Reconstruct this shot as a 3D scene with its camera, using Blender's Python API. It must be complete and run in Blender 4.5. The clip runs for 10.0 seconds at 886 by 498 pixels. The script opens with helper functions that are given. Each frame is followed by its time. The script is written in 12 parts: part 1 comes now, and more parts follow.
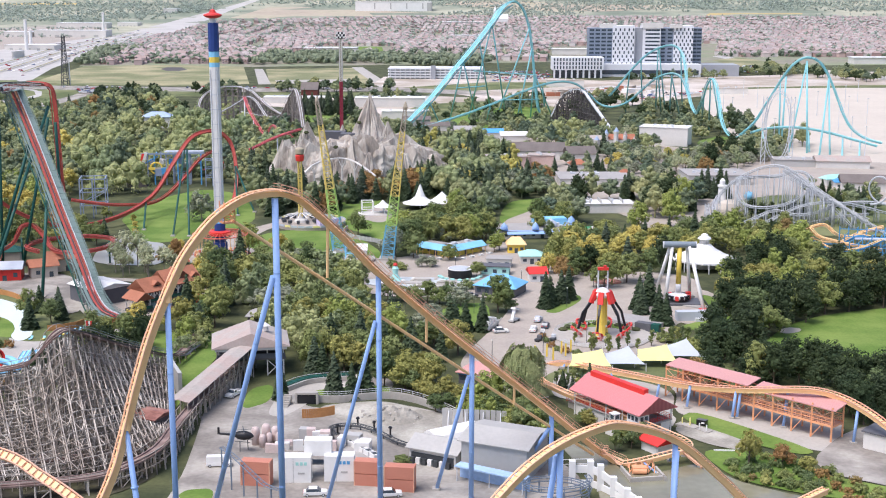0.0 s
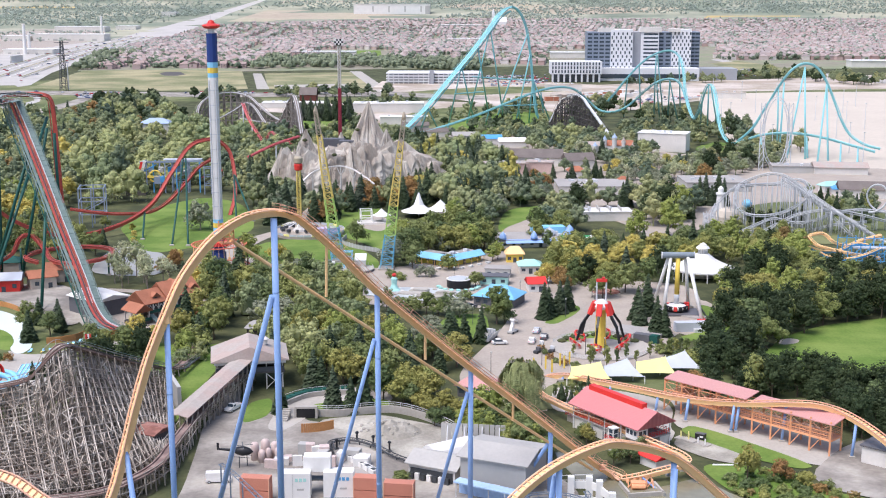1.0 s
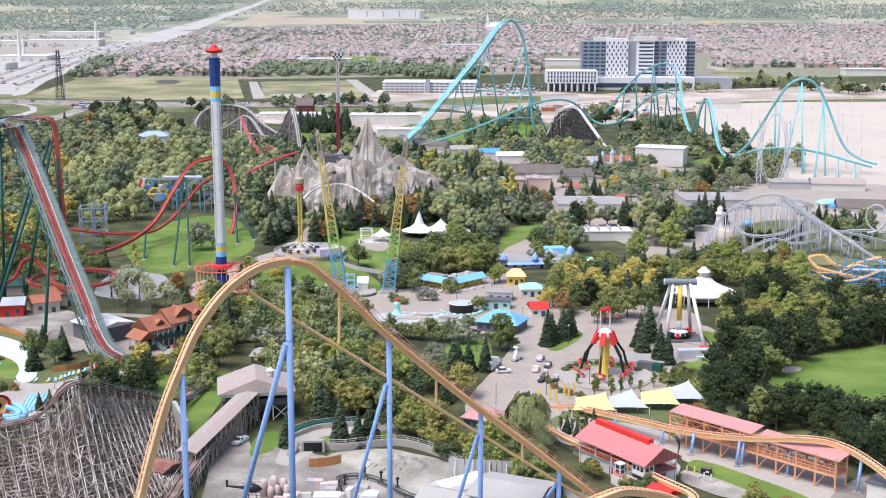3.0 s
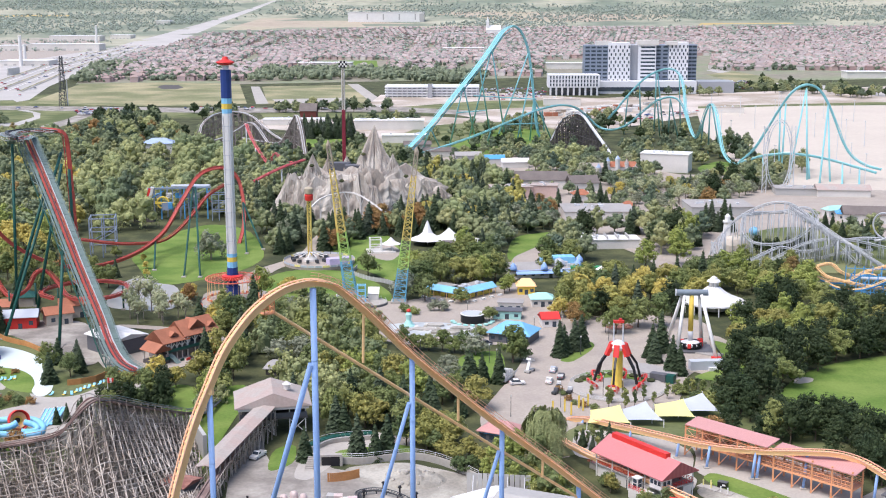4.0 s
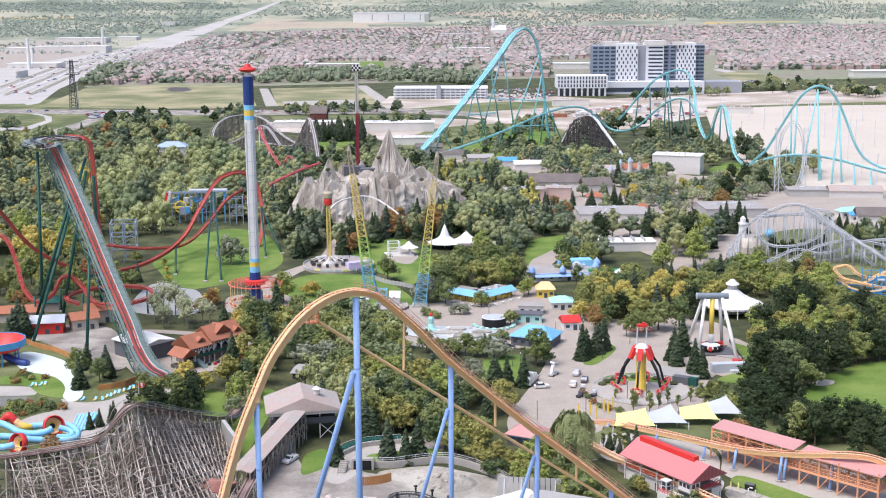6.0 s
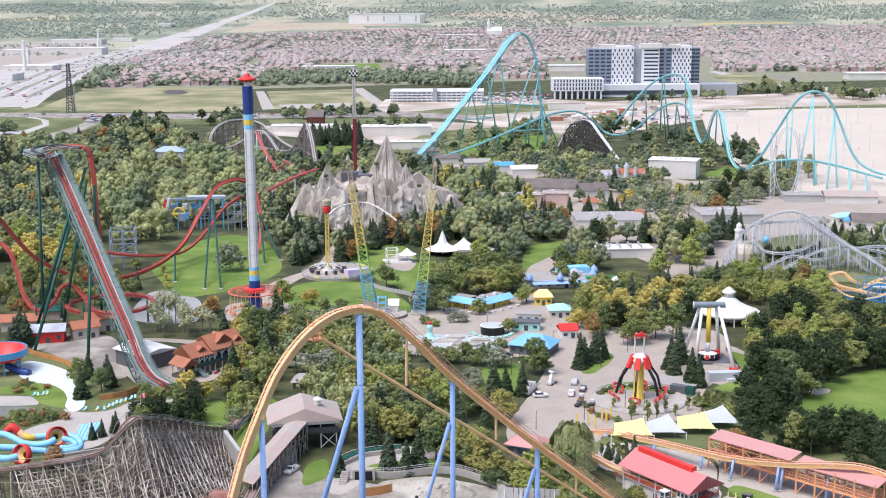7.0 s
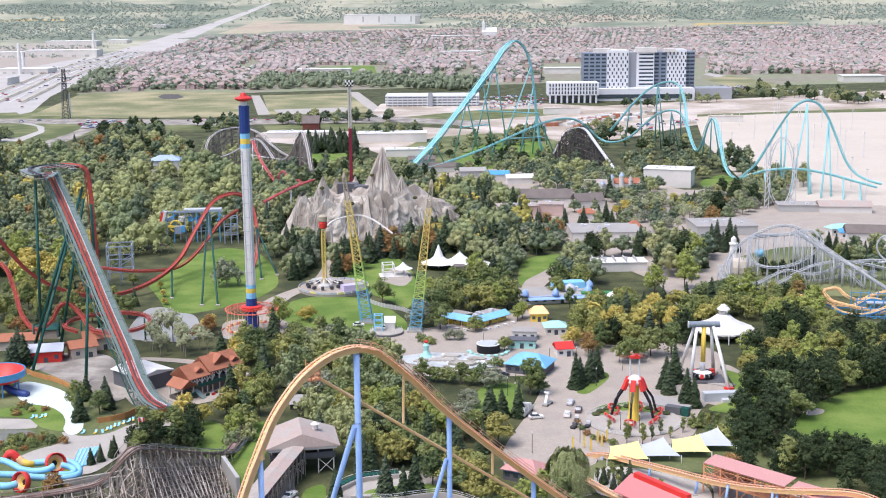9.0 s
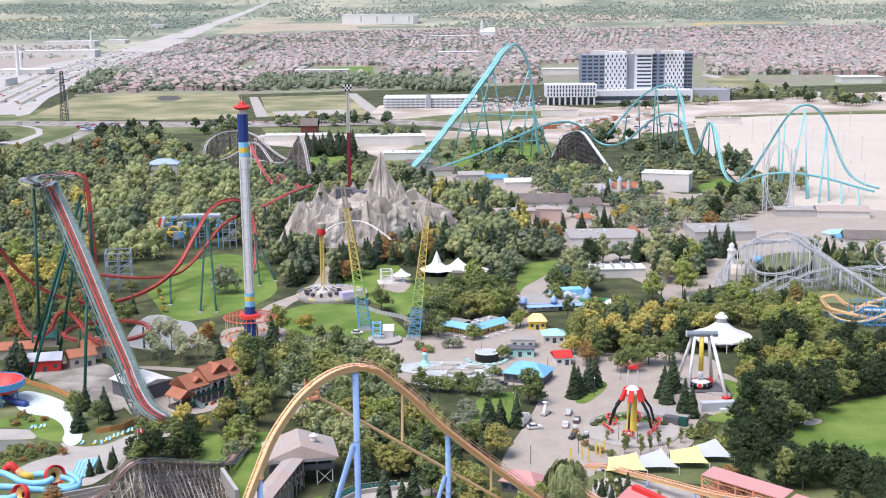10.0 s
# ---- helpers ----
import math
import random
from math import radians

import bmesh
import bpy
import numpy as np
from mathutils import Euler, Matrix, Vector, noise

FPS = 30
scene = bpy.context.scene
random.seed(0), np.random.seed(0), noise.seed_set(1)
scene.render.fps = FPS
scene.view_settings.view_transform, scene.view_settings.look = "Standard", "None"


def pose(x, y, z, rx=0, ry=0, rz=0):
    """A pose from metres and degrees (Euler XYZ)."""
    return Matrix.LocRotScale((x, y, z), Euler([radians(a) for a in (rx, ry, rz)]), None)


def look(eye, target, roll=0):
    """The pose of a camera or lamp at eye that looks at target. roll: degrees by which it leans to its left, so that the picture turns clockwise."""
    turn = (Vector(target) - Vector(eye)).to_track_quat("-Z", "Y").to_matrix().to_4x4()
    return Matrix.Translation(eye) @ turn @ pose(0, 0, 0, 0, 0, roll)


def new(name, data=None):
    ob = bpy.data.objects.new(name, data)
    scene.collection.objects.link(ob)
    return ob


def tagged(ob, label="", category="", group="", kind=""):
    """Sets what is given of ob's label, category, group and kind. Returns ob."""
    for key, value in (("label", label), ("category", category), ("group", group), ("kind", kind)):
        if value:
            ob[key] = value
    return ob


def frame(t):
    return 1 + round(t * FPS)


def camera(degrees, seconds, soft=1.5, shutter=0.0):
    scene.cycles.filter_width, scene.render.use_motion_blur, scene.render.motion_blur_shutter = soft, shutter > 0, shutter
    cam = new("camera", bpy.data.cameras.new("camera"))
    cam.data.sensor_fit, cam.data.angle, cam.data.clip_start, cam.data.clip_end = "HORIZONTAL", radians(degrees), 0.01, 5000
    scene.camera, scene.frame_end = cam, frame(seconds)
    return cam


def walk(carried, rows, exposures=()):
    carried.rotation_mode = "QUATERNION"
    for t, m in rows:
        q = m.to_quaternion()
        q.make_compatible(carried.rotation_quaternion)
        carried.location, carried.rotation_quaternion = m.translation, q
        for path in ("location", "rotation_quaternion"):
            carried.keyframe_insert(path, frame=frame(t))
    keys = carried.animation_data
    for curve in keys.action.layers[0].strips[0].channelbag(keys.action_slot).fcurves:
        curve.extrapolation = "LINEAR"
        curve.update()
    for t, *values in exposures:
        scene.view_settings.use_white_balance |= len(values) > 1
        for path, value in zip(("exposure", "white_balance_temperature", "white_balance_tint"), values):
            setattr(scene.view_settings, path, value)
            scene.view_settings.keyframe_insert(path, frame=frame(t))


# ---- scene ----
cam = camera(39.0, 10.0, 1.05)
PATH = [
    (0, (0.512, 1.449, 98.242), (0.445, 3.408, 97.843), 0.1),
    (0.5, (0.516, 1.406, 99.278), (0.45, 3.365, 98.881), 0.1),
    (1, (0.527, 1.577, 101.247), (0.462, 3.536, 100.851), 0.0),
    (1.5, (0.79, 1.647, 103.461), (0.725, 3.607, 103.064), -0.1),
    (2, (0.282, 1.86, 105.225), (0.224, 3.819, 104.831), 0.0),
    (2.5, (-0.992, 1.825, 107.221), (-1.047, 3.785, 106.828), 0.1),
    (4, (-7.007, 0.38, 112.843), (-7.06, 2.341, 112.453), -0.1),
    (4.5, (-8.958, -0.395, 113.942), (-9.013, 1.566, 113.554), -0.2),
    (5, (-10.763, -1.202, 114.081), (-10.819, 0.759, 113.694), -0.3),
    (5.5, (-12.166, -2.414, 114.39), (-12.227, -0.453, 113.999), -0.4),
    (7, (-14.263, -6.279, 119.222), (-14.315, -4.318, 118.831), -0.4),
    (7.5, (-14.403, -6.793, 121.162), (-14.453, -4.832, 120.77), -0.5),
    (8, (-14.475, -7.056, 123.347), (-14.522, -5.096, 122.953), -0.5),
    (8.5, (-14.515, -7.057, 125.014), (-14.56, -5.096, 124.62), -0.5),
    (9, (-14.348, -6.88, 127.02), (-14.393, -4.92, 126.626), -0.5),
    (9.5, (-14.347, -6.823, 128.927), (-14.391, -4.863, 128.532), -0.5),
    (10, (-14.412, -6.77, 130.696), (-14.454, -4.81, 130.3), -0.5),
]
walk(cam, [(t, look(eye, target, roll)) for t, eye, target, roll in PATH], [(0.0, 1.16, 6170, 16), (10.0, 1.16, 6170, 16)])
# ---- world, sun ----
world = bpy.data.worlds.new("world")
scene.world = world
world.use_nodes = True
wn = world.node_tree
sky = wn.nodes.new("ShaderNodeTexSky")
sky.sky_type, sky.sun_disc = "NISHITA", False
sky.sun_elevation, sky.sun_rotation = radians(63), radians(231)
sky.air_density, sky.dust_density, sky.ozone_density = 1.0, 2.6, 1.0
wn.links.new(sky.outputs[0], wn.nodes["Background"].inputs[0])
wn.nodes["Background"].inputs[1].default_value = 0.088
sun = new("sun", bpy.data.lights.new("sun", "SUN"))
sun.data.energy, sun.data.angle, sun.data.color = 1.5, radians(35), (1.0, 0.97, 0.93)
sun.matrix_world = look((-52, -42, 130), (0, 0, 0))

# ---- materials ----


def surf(name, rgb, rough=0.6, metal=0.0, var=0.2, big=0.05, fine=1.5, bump=0.0, objvar=0.0, island=0.0, second=None, spec=0.3):
    """A painted, stony or earthy surface: colour with broad and fine variation in world space."""
    m = bpy.data.materials.new(name)
    m.use_nodes = True
    nt = m.node_tree
    b = nt.nodes["Principled BSDF"]
    b.inputs["Roughness"].default_value, b.inputs["Metallic"].default_value = rough, metal
    b.inputs["Specular IOR Level"].default_value = spec
    geo = nt.nodes.new("ShaderNodeNewGeometry")

    def tex(scale, detail):
        n = nt.nodes.new("ShaderNodeTexNoise")
        n.inputs["Scale"].default_value, n.inputs["Detail"].default_value = scale, detail
        nt.links.new(geo.outputs["Position"], n.inputs["Vector"])
        return n.outputs[0]

    def math_node(op, a, c):
        n = nt.nodes.new("ShaderNodeMath")
        n.operation = op
        for k, v in enumerate((a, c)):
            if isinstance(v, (int, float)):
                n.inputs[k].default_value = v
            else:
                nt.links.new(v, n.inputs[k])
        return n.outputs[0]

    n1, n2 = tex(big, 4), tex(fine, 3)
    val = math_node("ADD", math_node("MULTIPLY", math_node("SUBTRACT", n1, 0.5), 3.0 * var), math_node("MULTIPLY", math_node("SUBTRACT", n2, 0.5), 2.0 * var))
    val = math_node("ADD", val, 1.0)
    if objvar:
        info = nt.nodes.new("ShaderNodeObjectInfo")
        val = math_node("ADD", val, math_node("MULTIPLY", math_node("SUBTRACT", info.outputs["Random"], 0.5), objvar))
    if island:
        val = math_node("ADD", val, math_node("MULTIPLY", math_node("SUBTRACT", geo.outputs["Random Per Island"], 0.5), island))
    mix = nt.nodes.new("ShaderNodeMix")
    mix.data_type = "RGBA"
    mix.inputs[6].default_value = (*rgb, 1)
    mix.inputs[7].default_value = (*(second or rgb), 1)
    ramp = nt.nodes.new("ShaderNodeMapRange")
    ramp.inputs[1].default_value, ramp.inputs[2].default_value = 0.42, 0.6
    nt.links.new(n1, ramp.inputs[0])
    nt.links.new(ramp.outputs[0], mix.inputs[0])
    hsv = nt.nodes.new("ShaderNodeHueSaturation")
    nt.links.new(mix.outputs[2], hsv.inputs["Color"])
    nt.links.new(val, hsv.inputs["Value"])
    nt.links.new(hsv.outputs[0], b.inputs["Base Color"])
    if bump:
        bp = nt.nodes.new("ShaderNodeBump")
        bp.inputs["Strength"].default_value, bp.inputs["Distance"].default_value = 0.6, bump
        nt.links.new(n2, bp.inputs["Height"])
        nt.links.new(bp.outputs[0], b.inputs["Normal"])
    return m


def leaf(name, cols, island=0.2, gain=1.62, hue=0.48):
    """Foliage: the tree's own tone from a ramp, and a tone for each clump of leaves."""
    m = bpy.data.materials.new(name)
    m.use_nodes = True
    nt = m.node_tree
    b = nt.nodes["Principled BSDF"]
    b.inputs["Roughness"].default_value = 0.65
    b.inputs["Specular IOR Level"].default_value = 0.15
    info = nt.nodes.new("ShaderNodeObjectInfo")
    geo = nt.nodes.new("ShaderNodeNewGeometry")
    ramp = nt.nodes.new("ShaderNodeValToRGB")
    ramp.color_ramp.elements[0].color = (*cols[0], 1)
    ramp.color_ramp.elements[1].color = (*cols[-1], 1)
    for k, c in enumerate(cols[1:-1], 1):
        ramp.color_ramp.elements.new(k / (len(cols) - 1)).color = (*c, 1)
    tone = nt.nodes.new("ShaderNodeAttribute")
    tone.attribute_name = "tree_tone"
    add = nt.nodes.new("ShaderNodeMath")
    add.operation = "ADD"
    nt.links.new(tone.outputs["Fac"], add.inputs[0])
    nt.links.new(info.outputs["Random"], add.inputs[1])
    fold = nt.nodes.new("ShaderNodeMath")
    fold.operation = "PINGPONG"
    fold.inputs[1].default_value = 1.0
    nt.links.new(add.outputs[0], fold.inputs[0])
    nt.links.new(fold.outputs[0], ramp.inputs[0])
    mr = nt.nodes.new("ShaderNodeMapRange")
    mr.inputs[3].default_value, mr.inputs[4].default_value = gain * (1 - island), gain * (1 + island)
    nt.links.new(geo.outputs["Random Per Island"], mr.inputs[0])
    hsv = nt.nodes.new("ShaderNodeHueSaturation")
    nt.links.new(ramp.outputs[0], hsv.inputs["Color"])
    nt.links.new(mr.outputs[0], hsv.inputs["Value"])
    hsv.inputs["Hue"].default_value = hue
    hsv.inputs["Saturation"].default_value = 0.97
    nt.links.new(hsv.outputs[0], b.inputs["Base Color"])
    thin = nt.nodes.new("ShaderNodeBsdfTranslucent")
    nt.links.new(hsv.outputs[0], thin.inputs["Color"])
    both = nt.nodes.new("ShaderNodeMixShader")
    both.inputs[0].default_value = 0.12
    nt.links.new(b.outputs[0], both.inputs[1])
    nt.links.new(thin.outputs[0], both.inputs[2])
    nt.links.new(both.outputs[0], nt.nodes["Material Output"].inputs["Surface"])
    return m


def choice(name, cols, rough=0.8):
    """A surface whose separate pieces each take one colour of a ramp."""
    m = surf(name, cols[0], rough)
    nt = m.node_tree
    b = nt.nodes["Principled BSDF"]
    geo = nt.nodes.new("ShaderNodeNewGeometry")
    ramp = nt.nodes.new("ShaderNodeValToRGB")
    ramp.color_ramp.interpolation = "CONSTANT"
    ramp.color_ramp.elements[0].color = (*cols[0], 1)
    ramp.color_ramp.elements[1].position = 1 / len(cols)
    ramp.color_ramp.elements[1].color = (*cols[1], 1)
    for k, c in enumerate(cols[2:], 2):
        ramp.color_ramp.elements.new(k / len(cols)).color = (*c, 1)
    nt.links.new(geo.outputs["Random Per Island"], ramp.inputs[0])
    nt.links.new(ramp.outputs[0], b.inputs["Base Color"])
    return m


def banded(name, cols, scale, axis_angle=0.0):
    """Sheet with fine ribs: two tones in stripes along one way, such as ribbed roofing or boards."""
    m = surf(name, cols[0], 0.55, 0, 0.12, 0.08, 2.0)
    nt = m.node_tree
    b = nt.nodes["Principled BSDF"]
    old = b.inputs["Base Color"].links[0].from_socket
    geo = nt.nodes.new("ShaderNodeNewGeometry")
    rot = nt.nodes.new("ShaderNodeVectorRotate")
    rot.inputs["Angle"].default_value = axis_angle
    nt.links.new(geo.outputs["Position"], rot.inputs[0])
    wave = nt.nodes.new("ShaderNodeTexWave")
    wave.inputs["Scale"].default_value = scale
    nt.links.new(rot.outputs[0], wave.inputs[0])
    mix = nt.nodes.new("ShaderNodeMix")
    mix.data_type = "RGBA"
    mix.inputs[7].default_value = (*cols[1], 1)
    nt.links.new(wave.outputs[1], mix.inputs[0])
    nt.links.new(old, mix.inputs[6])
    nt.links.new(mix.outputs[2], b.inputs["Base Color"])
    return m


GRASS = surf("grass", (0.115, 0.14, 0.05), 0.9, 0, 0.3, 0.03, 0.8, second=(0.18, 0.19, 0.085))
WOODFLOOR = surf("undergrowth", (0.055, 0.065, 0.028), 0.95, 0, 0.4, 0.08, 0.9, second=(0.09, 0.095, 0.04))
LAWN = surf("mown_grass", (0.12, 0.20, 0.034), 0.95, 0, 0.25, 0.06, 1.2, second=(0.165, 0.23, 0.05))
DRYGRASS = surf("dry_field", (0.215, 0.225, 0.11), 0.95, 0, 0.35, 0.016, 0.3, second=(0.32, 0.285, 0.165))
# Farmland colour is lightened to stand in for haze at the horizon.
FARGREEN = surf("haze_paled_farmland", (0.22, 0.255, 0.185), 0.95, 0, 0.35, 0.004, 0.03, second=(0.35, 0.34, 0.25))
PAVE = surf("pavement", (0.42, 0.365, 0.305), 0.85, 0, 0.2, 0.09, 1.2, second=(0.34, 0.295, 0.25))
ASPHALT = surf("asphalt", (0.25, 0.225, 0.195), 0.85, 0, 0.25, 0.09, 1.0, second=(0.36, 0.33, 0.285))
CONCRETE = surf("concrete", (0.41, 0.38, 0.335), 0.85, 0, 0.16, 0.1, 1.4)
GRAVEL = surf("gravel", (0.33, 0.305, 0.255), 0.95, 0, 0.3, 0.12, 1.6, 0.05, second=(0.41, 0.385, 0.325))
SAND = surf("pale_lot", (0.57, 0.505, 0.42), 0.95, 0, 0.10, 0.014, 0.25, second=(0.51, 0.45, 0.375))
DIRT = surf("bare_earth", (0.41, 0.345, 0.27), 0.95, 0, 0.25, 0.02, 0.3, second=(0.52, 0.46, 0.40))
WATER = surf("pond_water", (0.20, 0.185, 0.12), 0.08, 0, 0.15, 0.05, 0.6, 0.01, second=(0.25, 0.235, 0.16), spec=0.5)
# Sky reflection is painted in as a pale base colour.
LAGOON = surf("sky_paled_water", (0.40, 0.385, 0.34), 0.3, 0, 0.12, 0.05, 0.6, 0.015, spec=0.4)
POOL = surf("pool_basin", (0.66, 0.74, 0.70), 0.4, 0, 0.04, 0.1, 1.0)
ORANGE = surf("orange_track_paint", (0.95, 0.60, 0.29), 0.45, 0, 0.07, 0.15, 2.0, objvar=0.06)
REDORANGE = surf("red_orange_rail_paint", (0.66, 0.36, 0.24), 0.45, 0, 0.1, 0.2, 2.0)
PEACH = surf("peach_walkway_paint", (0.85, 0.52, 0.33), 0.55, 0, 0.1, 0.2, 1.5)
STORANGE = surf("salmon_orange_paint", (0.78, 0.37, 0.19), 0.5, 0, 0.1, 0.2, 1.5, objvar=0.1)
BLUE = surf("blue_column_paint", (0.29, 0.44, 0.74), 0.42, 0, 0.09, 0.12, 1.5, objvar=0.06)
RED = surf("red_track_paint", (0.44, 0.085, 0.065), 0.4, 0, 0.12, 0.1, 1.5)
DKGREEN = surf("dark_green_steel", (0.013, 0.08, 0.062), 0.45, 0, 0.12, 0.1, 1.5)
GREYGREEN = surf("grey_green_catwalk", (0.17, 0.23, 0.21), 0.6, 0, 0.2, 0.2, 1.5)
# Teal paint, a little paled to include the haze over its distance.
TEAL = surf("hazed_teal_paint", (0.27, 0.58, 0.60), 0.4, 0, 0.08, 0.05, 1.0)
STEEL = surf("pale_grey_steel", (0.60, 0.61, 0.62), 0.5, 0.0, 0.1, 0.2, 1.5)
DKSTEEL = surf("dark_steel", (0.07, 0.075, 0.08), 0.5, 0.2, 0.2, 0.2, 1.5)
TIMBER = surf("weathered_timber", (0.31, 0.26, 0.215), 0.85, 0, 0.2, 0.15, 1.5, island=0.9, second=(0.42, 0.37, 0.315))
# Bare earth, its tone darkened to include the shade below the trestle.
SOIL = surf("shade_dark_soil", (0.055, 0.05, 0.035), 0.95, 0, 0.35, 0.2, 1.2, second=(0.08, 0.075, 0.04))
DKTIMBER = surf("dark_timber", (0.10, 0.09, 0.085), 0.85, 0, 0.2, 0.15, 1.5, island=0.5)
TRACKWOOD = surf("track_timber", (0.22, 0.15, 0.13), 0.8, 0, 0.2, 0.2, 1.5, second=(0.30, 0.22, 0.19))
WHITE = surf("white_paint", (0.76, 0.745, 0.71), 0.5, 0, 0.06, 0.1, 1.2)
OFFWHITE = surf("off_white_wall", (0.66, 0.63, 0.58), 0.7, 0, 0.1, 0.1, 1.2)
GREYWALL = surf("grey_sheet_wall", (0.44, 0.43, 0.405), 0.6, 0, 0.08, 0.1, 1.0)
DKGREY = surf("dark_grey_wall", (0.12, 0.12, 0.13), 0.6, 0, 0.15, 0.1, 1.0)
BLACK = surf("black_paint", (0.02, 0.02, 0.022), 0.4, 0, 0.2, 0.3, 1.0)
YELLOW = surf("yellow_paint", (0.80, 0.58, 0.10), 0.45, 0, 0.08, 0.2, 1.0)
BRIGHTRED = surf("bright_red_paint", (0.68, 0.05, 0.04), 0.4, 0, 0.1, 0.2, 1.0)
NAVY = surf("navy_paint", (0.03, 0.06, 0.22), 0.4, 0, 0.1, 0.2, 1.0)
LTBLUE = surf("light_blue_paint", (0.26, 0.58, 0.80), 0.45, 0, 0.08, 0.2, 1.0)
MIDBLUE = surf("mid_blue_paint", (0.10, 0.34, 0.62), 0.45, 0, 0.1, 0.2, 1.0)
MINT = surf("mint_paint", (0.38, 0.66, 0.60), 0.5, 0, 0.1, 0.2, 1.0)
PINK = banded("pink_ribbed_roof", ((0.58, 0.31, 0.28), (0.52, 0.26, 0.24)), 1.1, radians(40))
ROSE = banded("rose_ribbed_roof", ((0.60, 0.225, 0.22), (0.53, 0.185, 0.18)), 1.1, radians(40))
REDROOF = surf("terracotta_roof", (0.38, 0.15, 0.085), 0.75, 0, 0.2, 0.2, 1.5)
SHINGLE = surf("faded_shingle_roof", (0.42, 0.375, 0.335), 0.85, 0, 0.16, 0.15, 1.5, second=(0.40, 0.315, 0.275))
RUSTROOF = surf("rusted_sheet", (0.26, 0.11, 0.085), 0.75, 0, 0.35, 0.4, 2.0, second=(0.34, 0.17, 0.13))
BROWNROOF = surf("brown_shingle", (0.17, 0.145, 0.13), 0.85, 0, 0.2, 0.2, 1.5)
GREYROOF = surf("grey_membrane_roof", (0.36, 0.34, 0.315), 0.8, 0, 0.16, 0.08, 0.9)
SHEETROOF = surf("pale_sheet_roof", (0.43, 0.415, 0.385), 0.7, 0, 0.12, 0.1, 1.2)
ROCK = surf("painted_rock", (0.375, 0.325, 0.275), 0.95, 0, 0.28, 0.12, 1.5, 0.5, second=(0.50, 0.46, 0.40))
for tex_ in [n for n in ROCK.node_tree.nodes if n.type == "TEX_NOISE"]:
    squash = ROCK.node_tree.nodes.new("ShaderNodeVectorMath")
    squash.operation = "MULTIPLY"
    squash.inputs[1].default_value = (1.6, 1.6, 0.3)
    ROCK.node_tree.links.new(tex_.inputs["Vector"].links[0].from_socket, squash.inputs[0])
    ROCK.node_tree.links.new(squash.outputs[0], tex_.inputs["Vector"])
CONTAINER = banded("orange_container", ((0.57, 0.235, 0.155), (0.48, 0.185, 0.125)), 3.0, radians(8))
GLASS = surf("window_glass", (0.05, 0.07, 0.09), 0.12, 0, 0.2, 0.3, 1.0, spec=0.6)
SAILY = surf("yellow_sail_cloth", (0.80, 0.72, 0.28), 0.7, 0, 0.05, 0.2, 1.0)
SAILG = surf("grey_sail_cloth", (0.48, 0.51, 0.55), 0.7, 0, 0.06, 0.2, 1.0)
BARK = surf("bark", (0.12, 0.09, 0.065), 0.9, 0, 0.3, 0.5, 3.0)
PALEBARK = surf("pale_bark", (0.26, 0.22, 0.18), 0.9, 0, 0.3, 0.5, 3.0)
FENCE = surf("orange_fence_boards", (0.50, 0.24, 0.09), 0.8, 0, 0.2, 0.2, 2.0)
LEAF = leaf("broad_leaves", ((0.055, 0.083, 0.032), (0.095, 0.125, 0.04), (0.165, 0.185, 0.058), (0.075, 0.108, 0.045), (0.135, 0.16, 0.05), (0.205, 0.21, 0.062)), 0.2, 1.66, 0.49)
LIME = leaf("lime_leaves", ((0.155, 0.205, 0.05), (0.19, 0.235, 0.06)))
OLIVE = leaf("olive_leaves", ((0.155, 0.165, 0.045), (0.20, 0.20, 0.05), (0.125, 0.15, 0.045)), 0.22, 1.7)
GOLD = leaf("golden_leaves", ((0.27, 0.225, 0.055), (0.31, 0.25, 0.06), (0.22, 0.205, 0.055)), 0.22, 1.9, 0.5)
# Bluer copy of the broad leaves for farther woods; haze mixed into the colour.
MIDLEAF = leaf("hazed_mixed_leaves", ((0.05, 0.08, 0.05), (0.10, 0.135, 0.075), (0.16, 0.19, 0.095), (0.06, 0.09, 0.06), (0.13, 0.165, 0.082), (0.19, 0.205, 0.09)), 0.2, 1.7, 0.476)
RUST = leaf("rusty_leaves", ((0.19, 0.105, 0.04), (0.22, 0.13, 0.045), (0.17, 0.13, 0.05)), 0.22, 1.6, 0.5)
NEEDLE = leaf("needles", ((0.025, 0.042, 0.02), (0.035, 0.055, 0.026), (0.045, 0.062, 0.04)), 0.3)
WILLOW = leaf("willow_leaves", ((0.155, 0.19, 0.08), (0.195, 0.22, 0.092), (0.115, 0.155, 0.075)), 0.2, 1.75)
PALELEAF = leaf("thin_pale_leaves", ((0.24, 0.27, 0.15), (0.28, 0.30, 0.18)))
SAGE = leaf("grey_green_leaves", ((0.15, 0.17, 0.11), (0.17, 0.19, 0.13)))
PINE = leaf("dense_dark_leaves", ((0.023, 0.042, 0.018), (0.037, 0.06, 0.024), (0.03, 0.048, 0.022)), 0.18, 1.35)

# ---- mesh building ----


